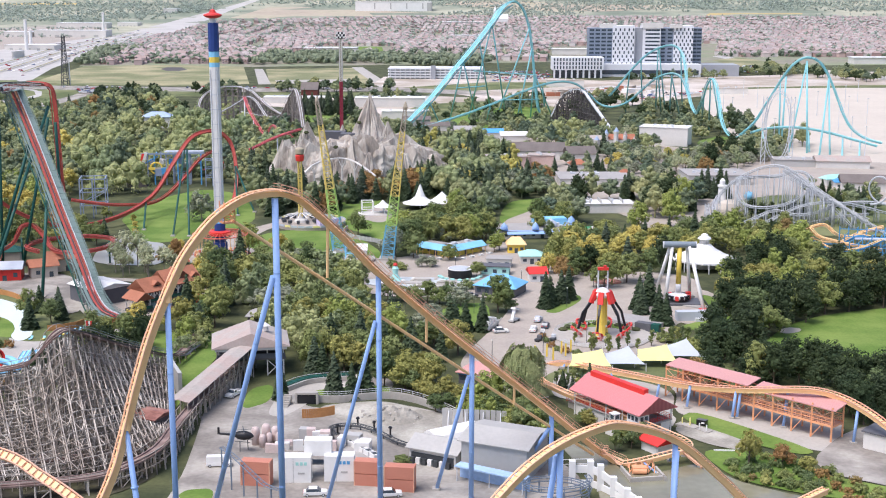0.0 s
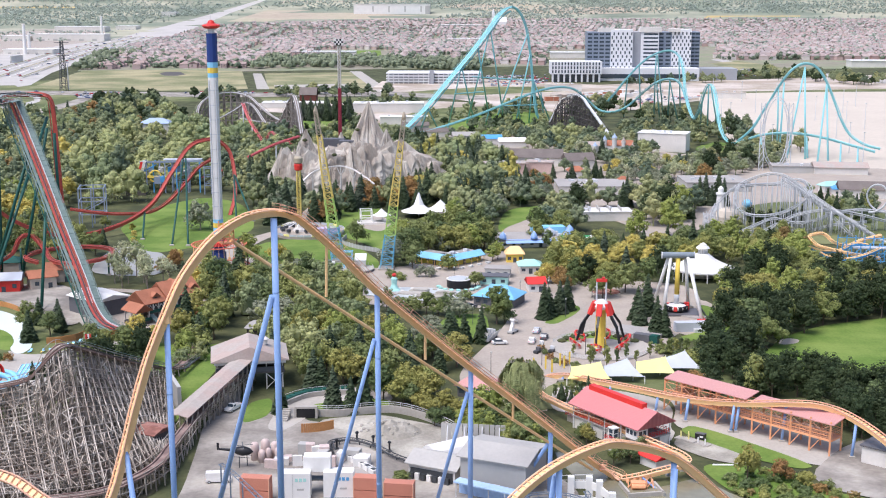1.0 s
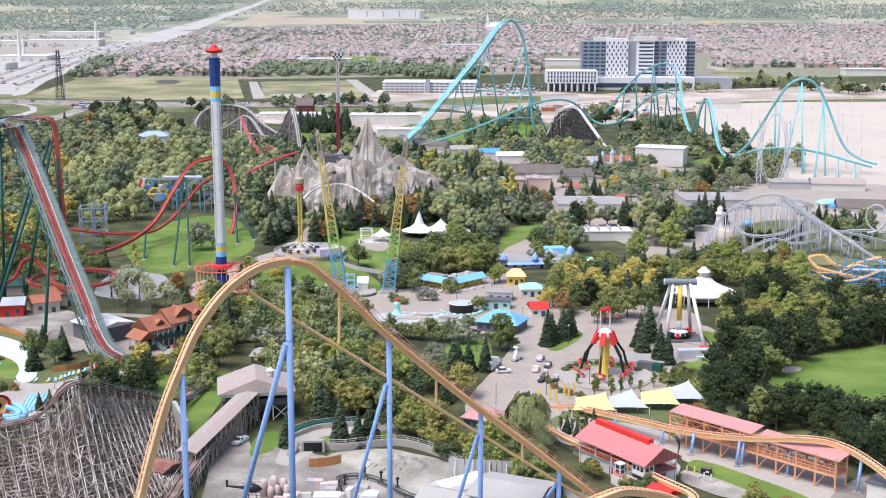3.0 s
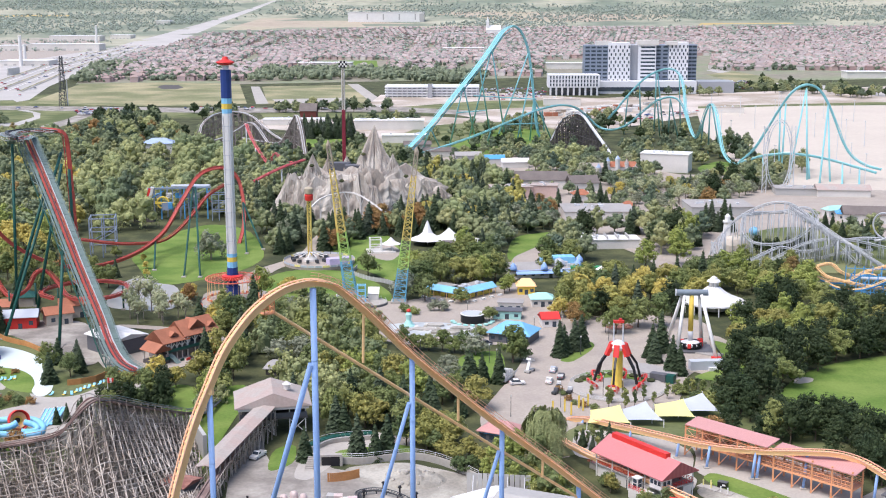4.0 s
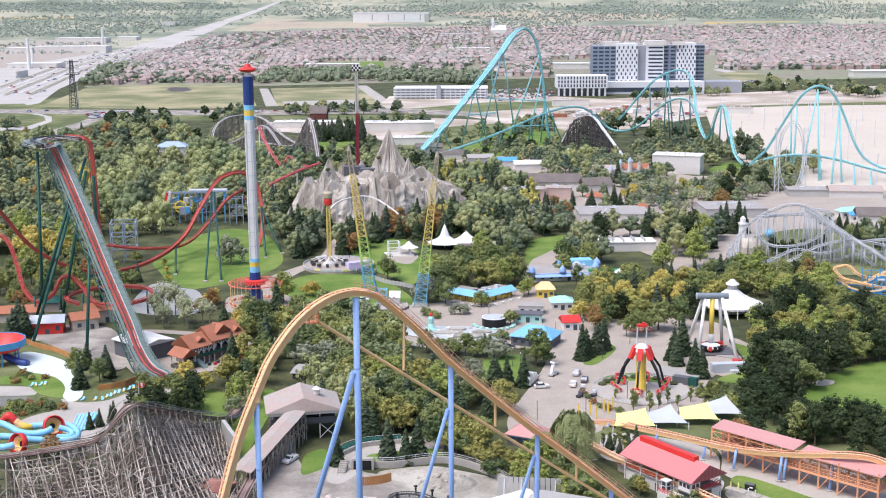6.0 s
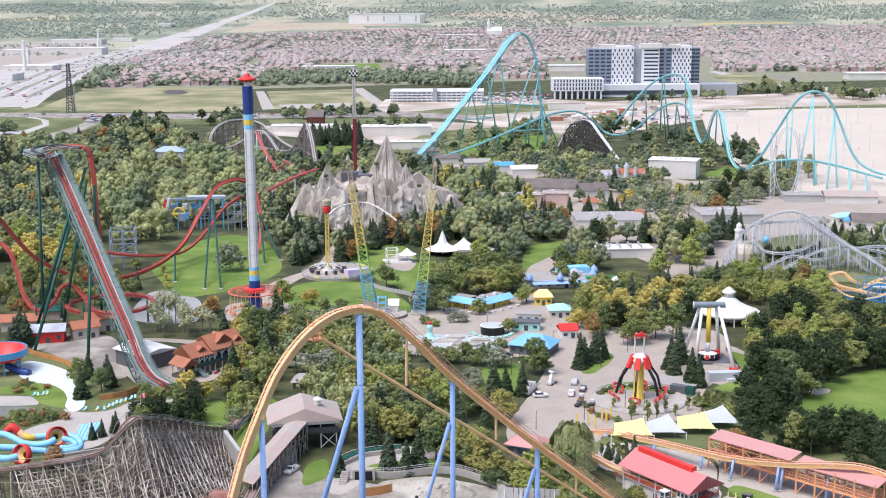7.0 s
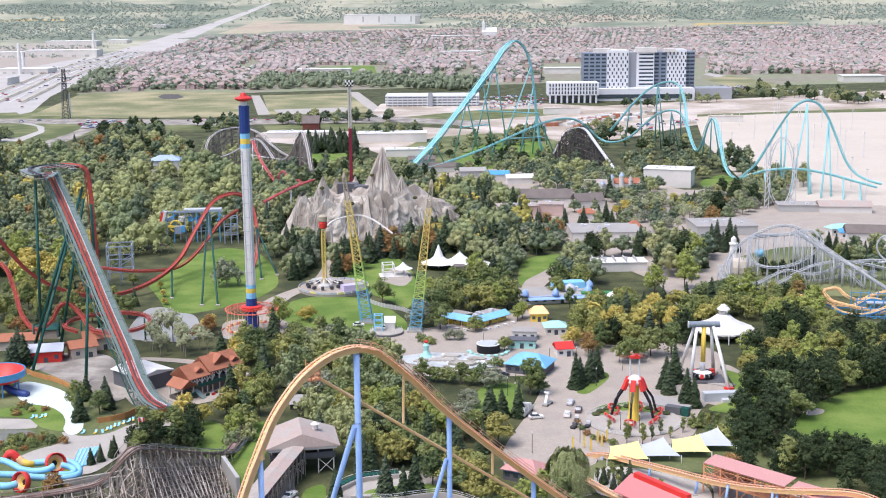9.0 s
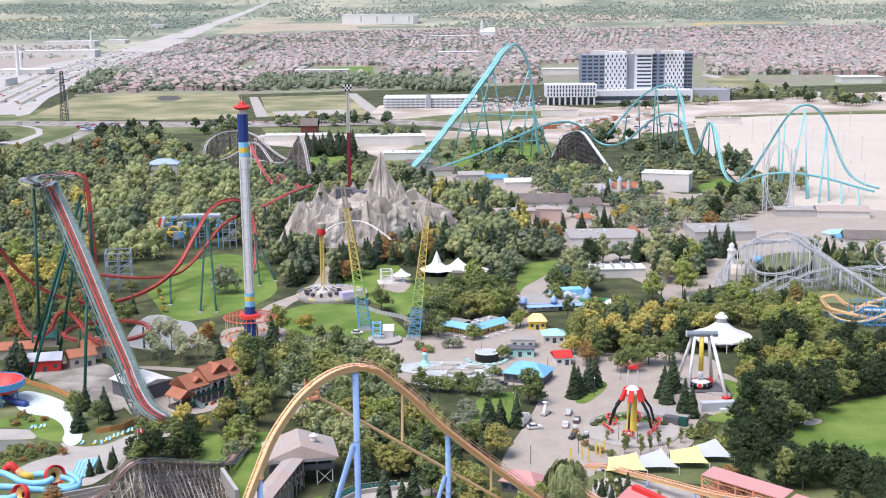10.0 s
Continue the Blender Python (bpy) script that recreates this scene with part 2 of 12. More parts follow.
class MB:
    """Gathers the faces of one mesh."""

    def __init__(self):
        self.v, self.f = [], []

    def add(self, vs, fs):
        o = len(self.v)
        self.v += [tuple(p) for p in vs]
        self.f += [tuple(i + o for i in q) for q in fs]
        return self

    def box(self, c, s, rz=0.0, base=True):
        """A box; c is the middle of its foot (or its middle)."""
        x, y, z = s[0] / 2, s[1] / 2, s[2]
        z0 = c[2] if base else c[2] - z / 2
        ca, sa = math.cos(radians(rz)), math.sin(radians(rz))
        p = [(c[0] + ca * a - sa * b, c[1] + sa * a + ca * b, z0 + h) for h in (0, z) for a, b in ((-x, -y), (x, -y), (x, y), (-x, y))]
        return self.add(p, [(3, 2, 1, 0), (4, 5, 6, 7), (0, 1, 5, 4), (1, 2, 6, 5), (2, 3, 7, 6), (3, 0, 4, 7)])

    def beam(self, p, q, w, h=None):
        p, q = Vector(p), Vector(q)
        d = (q - p).normalized()
        s = d.cross((0, 0, 1))
        s = s.normalized() if s.length > 1e-3 else Vector((1, 0, 0))
        u = s.cross(d) * (h or w) / 2
        s = s * w / 2
        vs = [e + a * s + b * u for e in (p, q) for a, b in ((-1, -1), (1, -1), (1, 1), (-1, 1))]
        return self.add(vs, [(3, 2, 1, 0), (4, 5, 6, 7), (0, 1, 5, 4), (1, 2, 6, 5), (2, 3, 7, 6), (3, 0, 4, 7)])

    def tube(self, p, q, r0, r1=None, n=8, caps=True):
        p, q, r1 = Vector(p), Vector(q), r0 if r1 is None else r1
        d = (q - p).normalized()
        a = d.cross((0, 0, 1))
        a = a.normalized() if a.length > 1e-3 else Vector((1, 0, 0))
        b = d.cross(a)
        ring = [a * math.cos(2 * math.pi * k / n) + b * math.sin(2 * math.pi * k / n) for k in range(n)]
        vs = [p + r0 * e for e in ring] + [q + r1 * e for e in ring]
        fs = [(k, (k + 1) % n, n + (k + 1) % n, n + k) for k in range(n)]
        if caps:
            fs += [tuple(range(n - 1, -1, -1)), tuple(range(n, 2 * n))]
        return self.add(vs, fs)

    def sweep(self, frames, profile):
        """A closed profile (across, up) carried along frames of (place, across, up)."""
        n = len(profile)
        vs = [p + a * s + b * u for p, s, u in frames for a, b in profile]
        fs = [(i * n + k, i * n + (k + 1) % n, (i + 1) * n + (k + 1) % n, (i + 1) * n + k) for i in range(len(frames) - 1) for k in range(n)]
        fs += [tuple(range(n - 1, -1, -1)), tuple(range((len(frames) - 1) * n, len(frames) * n))]
        return self.add(vs, fs)

    def prism(self, poly, z0, z1):
        n = len(poly)
        vs = [(x, y, z0) for x, y in poly] + [(x, y, z1) for x, y in poly]
        return self.add(vs, [tuple(range(n - 1, -1, -1)), tuple(range(n, 2 * n))] + [(k, (k + 1) % n, n + (k + 1) % n, n + k) for k in range(n)])

    def lathe(self, prof, c=(0, 0, 0), n=20, closed=False):
        vs = [(c[0] + r * math.cos(2 * math.pi * k / n), c[1] + r * math.sin(2 * math.pi * k / n), c[2] + z) for r, z in prof for k in range(n)]
        q = len(prof)
        fs = [(i * n + k, i * n + (k + 1) % n, (i + 1) % q * n + (k + 1) % n, (i + 1) % q * n + k) for i in range(q if closed else q - 1) for k in range(n)]
        if not closed:
            fs += [tuple(range(n - 1, -1, -1)), tuple(range((q - 1) * n, q * n))]
        return self.add(vs, fs)

    def gable(self, c, s, h, rz=0.0, over=0.5, thick=0.25, hip=0.0):
        """A pitched roof over a plan s, eaves at c[2], ridge h above along x; hip: how far the ridge stops short of the ends."""
        x, y = s[0] / 2 + over, s[1] / 2 + over
        ca, sa = math.cos(radians(rz)), math.sin(radians(rz))
        base = [(-x, -y, 0), (x, -y, 0), (x, y, 0), (-x, y, 0), (-x + hip, 0, h), (x - hip, 0, h)]
        vs = [(c[0] + ca * a - sa * b, c[1] + sa * a + ca * b, c[2] + z + dz) for dz in (0, thick) for a, b, z in base]
        return self.add(vs, [(6, 7, 11, 10), (8, 9, 10, 11), (7, 8, 11), (9, 6, 10), (4, 5, 1, 0), (5, 4, 3, 2), (5, 2, 1), (4, 0, 3), (0, 1, 7, 6), (1, 2, 8, 7), (2, 3, 9, 8), (3, 0, 6, 9)])

    def mesh(self, name, material, smooth=False):
        me = bpy.data.meshes.new(name)
        me.from_pydata(self.v, [], self.f)
        me.materials.append(material)
        if smooth:
            me.polygons.foreach_set("use_smooth", [len(p.vertices) < 5 for p in me.polygons])
        me.update()
        return me


def part(name, mb, material, parent=None, label="", smooth=False):
    """Links a mesh as one object, under a thing or under a part."""
    ob = new(name, mb.mesh(name, material, smooth))
    if parent:
        ob.parent = parent
    return tagged(ob, label)


def thing(name, label, category, at=(0, 0, 0), rz=0.0, group="", kind=""):
    ob = new(name)
    ob.matrix_basis = pose(*at, 0, 0, rz)
    return tagged(ob, label, category, group, kind)


def spline(pts, per=8):
    """A smooth line through control points."""
    p = [Vector(q) for q in pts]
    p = [2 * p[0] - p[1]] + p + [2 * p[-1] - p[-2]]
    out = []
    for i in range(1, len(p) - 2):
        a, b, c, d = p[i - 1 : i + 3]
        for k in range(per):
            t = k / per
            out.append(0.5 * (2 * b + (c - a) * t + (2 * a - 5 * b + 4 * c - d) * t * t + (3 * b - a - 3 * c + d) * t**3))
    return out + [p[-2]]


def frames_of(line, bank=None, up=(0, 0, 1)):
    """Place, across and up along a line; bank: degrees of lean, or a function of the share of the way."""
    out = []
    last = None
    for i, p in enumerate(line):
        d = (line[min(i + 1, len(line) - 1)] - line[max(i - 1, 0)]).normalized()
        s = d.cross(up)
        s = s.normalized() if s.length > 0.05 else last
        if last is not None and s.dot(last) < 0:
            s = -s
        last = s
        u = s.cross(d).normalized()
        if bank:
            s = (Matrix.Rotation(radians(bank(i / (len(line) - 1))), 3, d) @ s).normalized()
            u = s.cross(d).normalized()
        out.append((p, s, u))
    return out


def ring(r, n=6, c=(0, 0)):
    return [(c[0] + r * math.cos(2 * math.pi * k / n), c[1] + r * math.sin(2 * math.pi * k / n)) for k in range(n)]


def rect(w, h, c=(0, 0)):
    return [(c[0] - w / 2, c[1] - h / 2), (c[0] + w / 2, c[1] - h / 2), (c[0] + w / 2, c[1] + h / 2), (c[0] - w / 2, c[1] + h / 2)]


def inside(x, y, poly):
    hit = False
    for (ax, ay), (bx, by) in zip(poly, poly[1:] + poly[:1]):
        if (ay > y) != (by > y) and x < (bx - ax) * (y - ay) / (by - ay) + ax:
            hit = not hit
    return hit


# ---- ground ----


def rise(y):
    """Bends the far land up so its edge meets the horizon in the camera's view."""
    return 130 * max(0.0, (y - 3000) / 1900) ** 1.5


g = MB()
xs = [-2600 + 325 * k for k in range(17)]
ys = [-400, 0, 400, 800, 1400, 2000, 2600, 3000] + [3000 + 100 * k for k in range(1, 20)] + [4960, 5300]
g.add([(x, y, rise(y)) for y in ys for x in xs], [(j * 17 + i, j * 17 + i + 1, (j + 1) * 17 + i + 1, (j + 1) * 17 + i) for j in range(len(ys) - 1) for i in range(16)])
tagged(part("ground", g, WOODFLOOR), "grass and bare undergrowth of the wide flat land", "ground", kind="structure")

LAYER = [0]
HARD = []


def zone(name, poly, material, label, category="ground", step=0.0):
    """A patch of ground cover laid just over the land."""
    LAYER[0] += 1
    if material in (PAVE, ASPHALT, CONCRETE, WATER, LAGOON, POOL):
        HARD.append((poly, LAYER[0]))
    elif material in (LAWN, GRASS):
        HARD.append((poly, -LAYER[0]))
    far = max(y for _, y in poly) > 1200
    if not far:
        for _ in range(2):
            poly = [(a[0] + (b[0] - a[0]) * t, a[1] + (b[1] - a[1]) * t) for a, b in zip(poly, poly[1:] + poly[:1]) for t in (0.2, 0.8)]
    lift = 0.02 + 0.003 * LAYER[0] + step
    bm = bmesh.new()
    f = bm.faces.new([bm.verts.new((x, y, 0)) for x, y in poly])
    f.normal_update()
    if f.normal.z < 0:
        bmesh.ops.reverse_faces(bm, faces=[f])
    bmesh.ops.triangulate(bm, faces=bm.faces[:])
    y = 3000
    while y < max(p[1] for p in poly):
        bmesh.ops.bisect_plane(bm, geom=bm.verts[:] + bm.edges[:] + bm.faces[:], plane_co=(0, y, 0), plane_no=(0, 1, 0))
        y += 100
    for v in bm.verts:
        v.co.z = rise(v.co.y) + lift
    me = bpy.data.meshes.new(name)
    bm.to_mesh(me)
    bm.free()
    me.materials.append(material)
    return tagged(new(name, me), label, category, kind="structure")

SUBURB = surf("suburb_ground", (0.29, 0.265, 0.20), 0.95, 0, 0.35, 0.01, 0.08, second=(0.21, 0.23, 0.14))
TANFIELD = surf("tan_field", (0.44, 0.37, 0.28), 0.95, 0, 0.2, 0.006, 0.05, second=(0.38, 0.34, 0.24))
GOLDFIELD = surf("golden_field", (0.48, 0.36, 0.15), 0.95, 0, 0.1, 0.01, 0.05)
HIGHWAY = surf("pale_road", (0.46, 0.435, 0.40), 0.9, 0, 0.12, 0.02, 0.2)

zone("farmland", [(-2600, 2300), (2600, 2300), (2600, 5200), (-2600, 5200)], FARGREEN, "green farmland at the horizon, paled for haze")
zone("suburb_ground", [(-561.2, 1724.0), (-333.1, 1724.0), (-126.3, 1794.0), (123.2, 1894.0), (305.1, 1774.0), (667.1, 1860.0), (1318.8, 3672.0), (254.8, 3734.0), (-144.1, 3732.0), (-671.2, 3594.0), (-795.4, 3532.0), (-767.3, 2892.0), (-659.0, 2132.0)], SUBURB, "yards and streets of a housing estate")
zone("field", [(-761.4, 3640.0), (-376.1, 3716.0), (249.4, 3658.0), (243.3, 3810.0), (-149.1, 3882.0), (-441.0, 4020.0), (-697.0, 4156.0)], TANFIELD, "tan stubble field")
zone("field", [(-702.4, 4310.0), (-437.8, 4366.0), (-165.9, 4382.0), (-168.6, 4462.0), (-707.0, 4468.0)], TANFIELD, "tan stubble field far away")
zone("field", [(-159.4, 4186.0), (285.2, 3918.0), (645.9, 4116.0), (664.1, 4232.0), (-87.2, 4336.0)], TANFIELD, "tan stubble field far away")
zone("field", [(648.1, 3810.0), (940.8, 3840.0), (971.6, 3952.0), (687.7, 3940.0)], GOLDFIELD, "golden grain field far away")
zone("field", [(-1736.5, 4130.0), (-1326.1, 4134.0), (-1381.9, 4252.0), (-1784.6, 4248.0)], GOLDFIELD, "golden grain field far away")
zone("industrial_yard", [(-812.1, 1890.0), (-1409.7, 3332.0), (-1044.2, 3482.0), (-960.7, 3170.0), (-829.7, 2410.0)], PAVE, "pale yards between the works buildings")
zone("roadside_grass", [(-463.5, 1050.0), (-618.7, 1424.0), (-520.0, 1546.0), (-412.6, 1346.0), (-267.7, 1330.0), (-249.1, 1230.0), (-382.4, 1222.0), (-388.9, 1046.0)], GRASS, "green verge round the slip road")
zone("highway", [(-618.7, 1424.0), (-859.4, 2004.0), (-887.7, 2694.0), (-907.0, 3320.0), (-882.3, 3724.0), (-844.8, 4056.0), (-801.5, 4436.0), (-768.4, 4734.0), (-751.5, 4734.0), (-773.9, 4414.0), (-804.1, 3996.0), (-802.0, 3570.0), (-772.8, 2924.0), (-664.4, 2150.0), (-583.5, 1684.0), (-527.2, 1448.0)], HIGHWAY, "wide pale concrete highway", "road")
zone("dry_field", [(-512.3, 1401.3), (-556.3, 1733.7), (-445.6, 1767.6), (-334.9, 1734.3), (-263.7, 1397.5), (-299.1, 1364.7), (-399.2, 1364.9)], DRYGRASS, "dry yellow-green field beside the highway")
zone("mound", [(-433.5, 1669.5), (-436.0, 1711.5), (-414.5, 1709.4), (-394.6, 1655.8), (-398.4, 1626.5), (-415.9, 1628.1)], DKTIMBER, "dark heap of earth in the field")
zone("dry_field", [(-294.0, 1677.1), (-181.4, 1708.6), (-123.8, 1416.4), (-190.3, 1392.0), (-240.4, 1395.8)], DRYGRASS, "dry field with a bare sandy edge")
zone("bare_strip", [(-244.7, 1456.4), (-164.4, 1482.1), (-142.6, 1425.4), (-228.8, 1394.9)], CONCRETE, "pale bare strip of earth")
zone("field_road", [(-309.5, 1678.5), (-297.9, 1677.4), (-239.1, 1395.7), (-252.1, 1389.4)], CONCRETE, "pale gravel road", "road")
zone("field_road", [(-185.1, 1730.8), (-169.3, 1729.2), (-99.6, 1357.2), (-110.1, 1330.9)], CONCRETE, "pale gravel road", "road")
zone("works_ground", [(-126.7, 1387.3), (-124.0, 1529.3), (8.0, 1571.6), (132.9, 1474.3), (272.1, 1548.4), (389.4, 1603.5), (623.7, 1739.4), (495.4, 1383.7), (327.6, 1353.7), (209.4, 1246.7), (130.8, 1138.5), (54.6, 1073.1), (-2.6, 1214.5), (-61.4, 1321.0)], DIRT, "bare building site and car parks")
zone("roadside_grass", [(-98.8, 1343.5), (-0.4, 1437.3), (91.0, 1445.7), (85.7, 1371.6), (-1.6, 1316.8), (-59.5, 1264.4)], GRASS, "green strip along the main road")
zone("roadside_grass", [(231.9, 1360.8), (516.7, 1443.0), (490.3, 1369.6), (220.2, 1294.9)], GRASS, "green strip along the car park")
zone("main_road", [(-577.1, 1323.9), (-597.1, 1372.0), (-408.1, 1351.9), (-281.1, 1336.3), (-99.6, 1357.2), (4.1, 1297.1), (3.4, 1248.4), (-96.0, 1297.6), (-269.8, 1278.3), (-391.2, 1292.4)], ASPHALT, "grey main road", "road")
zone("slip_road", [(-526.9, 1447.1), (-530.9, 1417.3), (-566.3, 1489.7), (-581.1, 1550.0), (-569.8, 1566.8), (-558.4, 1513.8), (-547.9, 1480.2), (-533.8, 1463.2)], HIGHWAY, "curved slip road", "road")
zone("slip_road", [(-505.0, 1150.0), (-443.4, 1171.6), (-445.2, 1230.8), (-463.9, 1278.8), (-493.3, 1311.8), (-480.9, 1311.0), (-453.3, 1272.1), (-435.5, 1219.1), (-429.8, 1140.9), (-492.7, 1120.5)], HIGHWAY, "curved slip road", "road")
zone("slip_road", [(-409.4, 1062.5), (-405.6, 1206.3), (-416.7, 1339.1), (-401.7, 1338.0), (-387.6, 1183.9), (-388.5, 1044.8)], ASPHALT, "slip road", "road")
zone("car_park", [(224.7, 1333.8), (331.0, 1367.4), (495.4, 1383.7), (263.4, 740.4), (196.4, 766.8), (168.7, 767.6), (178.1, 916.9), (192.6, 1110.9)], SAND, "huge empty pale car park", "car park")
zone("lawn", [(-155.6, 1033.3), (-131.5, 1074.1), (-109.5, 1047.4), (-121.7, 981.6), (-143.0, 971.7)], LAWN, "mown green bank")
zone("works_ground", [(-220.9, 1134.1), (-217.0, 1205.8), (-147.2, 1223.6), (-58.6, 1240.8), (2.9, 1214.2), (54.6, 1073.1), (14.2, 1025.0), (-41.3, 1004.1), (-77.7, 998.2), (-112.5, 1081.9), (-175.0, 1103.3)], DIRT, "bare pale service ground behind the park")
zone("rough_grass", [(-129.4, 897.9), (-79.6, 1029.6), (-55.5, 1149.3), (18.8, 1191.4), (67.5, 1118.0), (60.7, 1022.7), (-5.7, 892.9), (-52.5, 837.2)], GRASS, "rough grass by the coasters")
zone("service_ground", [(-138.6, 845.8), (-132.6, 923.4), (-102.0, 962.8), (-58.1, 967.9), (-18.1, 925.1), (-17.8, 836.0), (-43.4, 798.2), (-114.4, 776.5)], GRASS, "rough ground round the artificial rocks")
zone("lawn", [(-31.7, 977.5), (-3.7, 1098.6), (42.7, 1128.9), (57.2, 1039.0), (24.8, 939.9), (-9.7, 918.2)], LAWN, "grass under the teal coaster")
zone("roadside_grass", [(-228.4, 1275.5), (-94.8, 1278.9), (-90.6, 1208.9), (-211.4, 1205.4)], GRASS, "green strip")
zone("park_ground", [(-55.0, 894.9), (11.9, 940.5), (91.6, 889.1), (133.3, 804.7), (171.8, 885.9), (169.6, 756.3), (268.0, 753.3), (184.7, 522.2), (147.9, 545.5), (94.8, 558.5), (67.2, 483.0), (72.3, 546.7), (32.5, 629.4), (0.9, 809.2), (-52.5, 837.2)], PAVE, "pale paved park avenues", "pavement")
zone("lawn", [(142.7, 857.7), (170.8, 901.3), (172.4, 816.1), (142.9, 817.1)], LAWN, "mown lawn")
zone("lawn", [(-161.9, 544.3), (-160.3, 565.2), (-158.2, 603.2), (-144.2, 633.1), (-120.8, 617.2), (-100.7, 549.4), (-105.0, 520.7), (-120.4, 498.8), (-132.4, 489.1), (-141.3, 495.1), (-150.6, 520.2)], LAWN, "bright mown lawn under the red coaster")
zone("path", [(-105.3, 480.2), (-104.2, 515.3), (-86.4, 549.2), (-85.9, 601.8), (-81.6, 601.7), (-78.1, 549.0), (-91.0, 526.0), (-95.2, 504.7), (-96.1, 480.1)], PAVE, "paved path", "pavement")
zone("lawn", [(-98.9, 494.6), (-86.7, 521.5), (-60.7, 519.0), (-49.8, 502.1), (-39.5, 476.7), (-40.0, 458.9), (-62.4, 460.8), (-76.2, 466.2), (-91.6, 480.0)], LAWN, "bright mown lawn")
zone("lawn", [(-67.2, 537.0), (-76.7, 580.8), (-54.4, 615.9), (-39.2, 560.7), (-38.8, 493.9), (-50.6, 514.6)], LAWN, "bright mown lawn")
zone("plaza", [(-58.4, 554.8), (-49.9, 587.1), (-40.5, 560.7), (-44.5, 536.7)], PAVE, "paved court", "pavement")
zone("plaza", [(-66.2, 455.7), (-45.1, 464.1), (-32.0, 465.8), (0.7, 493.4), (6.9, 503.4), (22.9, 465.2), (35.5, 440.0), (57.2, 446.3), (75.5, 438.2), (73.5, 403.3), (68.0, 385.2), (55.6, 366.4), (51.4, 342.5), (30.2, 330.5), (20.5, 329.6), (16.9, 292.8), (-5.3, 317.0), (-6.0, 332.9), (5.2, 372.2), (11.5, 403.6), (-6.7, 403.7), (-37.6, 403.8), (-44.9, 428.2)], PAVE, "wide pale paved plaza", "pavement")
zone("lawn", [(6.3, 550.1), (10.9, 600.0), (32.0, 614.1), (27.2, 585.7), (16.5, 550.0), (9.4, 533.6)], LAWN, "mown lawn")
zone("path", [(5.8, 503.4), (8.8, 547.7), (17.3, 564.8), (33.1, 599.5), (43.4, 621.4), (41.5, 599.4), (28.2, 569.8), (17.0, 535.8), (11.7, 503.3)], PAVE, "paved path", "pavement")
zone("path", [(71.3, 523.8), (77.4, 546.6), (99.5, 598.3), (113.5, 627.7), (110.4, 598.1), (90.0, 546.4), (80.1, 518.2)], PAVE, "paved path", "pavement")
zone("lawn", [(19.0, 385.4), (27.8, 403.5), (31.8, 408.9), (32.8, 403.5), (30.0, 395.5), (23.2, 382.9)], LAWN, "small lawn with a kerb")
zone("lawn", [(21.8, 359.8), (25.1, 372.2), (37.7, 376.8), (44.2, 372.1), (30.8, 363.1)], LAWN, "lawn round the ride")
zone("plaza", [(50.7, 403.4), (59.9, 425.7), (79.2, 415.2), (76.0, 378.0), (63.7, 370.5), (58.4, 376.1)], PAVE, "paved ground round the white ride", "pavement")
zone("lawn", [(70.5, 400.0), (73.0, 412.0), (79.0, 403.0), (77.0, 372.0), (66.0, 364.0), (58.0, 368.0), (69.0, 378.0)], LAWN, "lawn round the white ride")
zone("lawn", [(10.1, 296.6), (18.4, 323.6), (40.1, 332.8), (53.5, 345.0), (65.5, 363.5), (70.8, 352.7), (73.5, 332.8), (86.4, 317.1), (94.8, 296.8), (73.4, 296.8), (55.1, 312.8), (40.7, 317.0), (24.0, 304.5)], GRASS, "rough grass behind the station")
zone("lawn", [(77.6, 346.0), (91.5, 370.8), (106.2, 385.1), (140.4, 399.6), (137.9, 402.9), (107.7, 317.1), (114.7, 328.2), (86.6, 334.3)], LAWN, "bright mown sports field")
zone("sand_bunker", [(87.5, 365.2), (92.1, 369.7), (95.7, 368.0), (94.1, 364.0), (89.2, 361.8)], SAND, "bare sandy patch")
zone("lawn", [(-16.2, 372.3), (-10.7, 393.8), (1.7, 397.0), (2.5, 372.2), (-4.1, 359.8), (-12.7, 359.9)], LAWN, "lawn with small firs")
zone("lawn", [(-77.4, 258.4), (-80.8, 284.7), (-85.4, 321.6), (-88.4, 349.7), (-76.4, 359.5), (-72.3, 349.1), (-73.2, 327.4), (-73.6, 302.5), (-73.8, 291.3), (-73.7, 273.0), (-72.8, 248.6)], LAWN, "mown grass by the timber coaster")
zone("lawn", [(-98.8, 340.2), (-97.7, 358.4), (-90.2, 355.7), (-84.5, 335.3), (-86.6, 321.3)], LAWN, "mown grass")
zone("coaster_ground", [(-140, 215), (-140, 268), (-96, 292), (-88, 316), (-79, 300), (-72, 270), (-66, 245), (-75, 232), (-96, 218)], SOIL, "weedy earth darkened for the shade under the timber coaster")
zone("service_road", [(-62.8, 212.8), (-61.7, 242.7), (-64.4, 269.6), (-66.6, 285.3), (-65.5, 302.8), (-65.5, 317.3), (-62.9, 317.4), (-61.2, 303.0), (-56.5, 289.9), (-52.5, 298.8), (-43.0, 312.3), (-24.1, 315.0), (-21.8, 304.5), (-41.3, 299.2), (-44.2, 290.3), (-28.7, 286.8), (-21.0, 293.4), (-7.0, 285.6), (3.7, 276.1), (13.5, 261.9), (22.1, 246.0), (15.6, 215.8)], ASPHALT, "grey service yard and road", "road")
zone("canal_path", [(-51.3, 283.8), (-50.4, 303.4), (-43.0, 312.3), (-31.7, 317.7), (-28.1, 310.9), (-33.3, 304.1), (-41.3, 299.2), (-42.4, 292.1), (-47.0, 281.9)], CONCRETE, "pale curved concrete walk", "pavement")
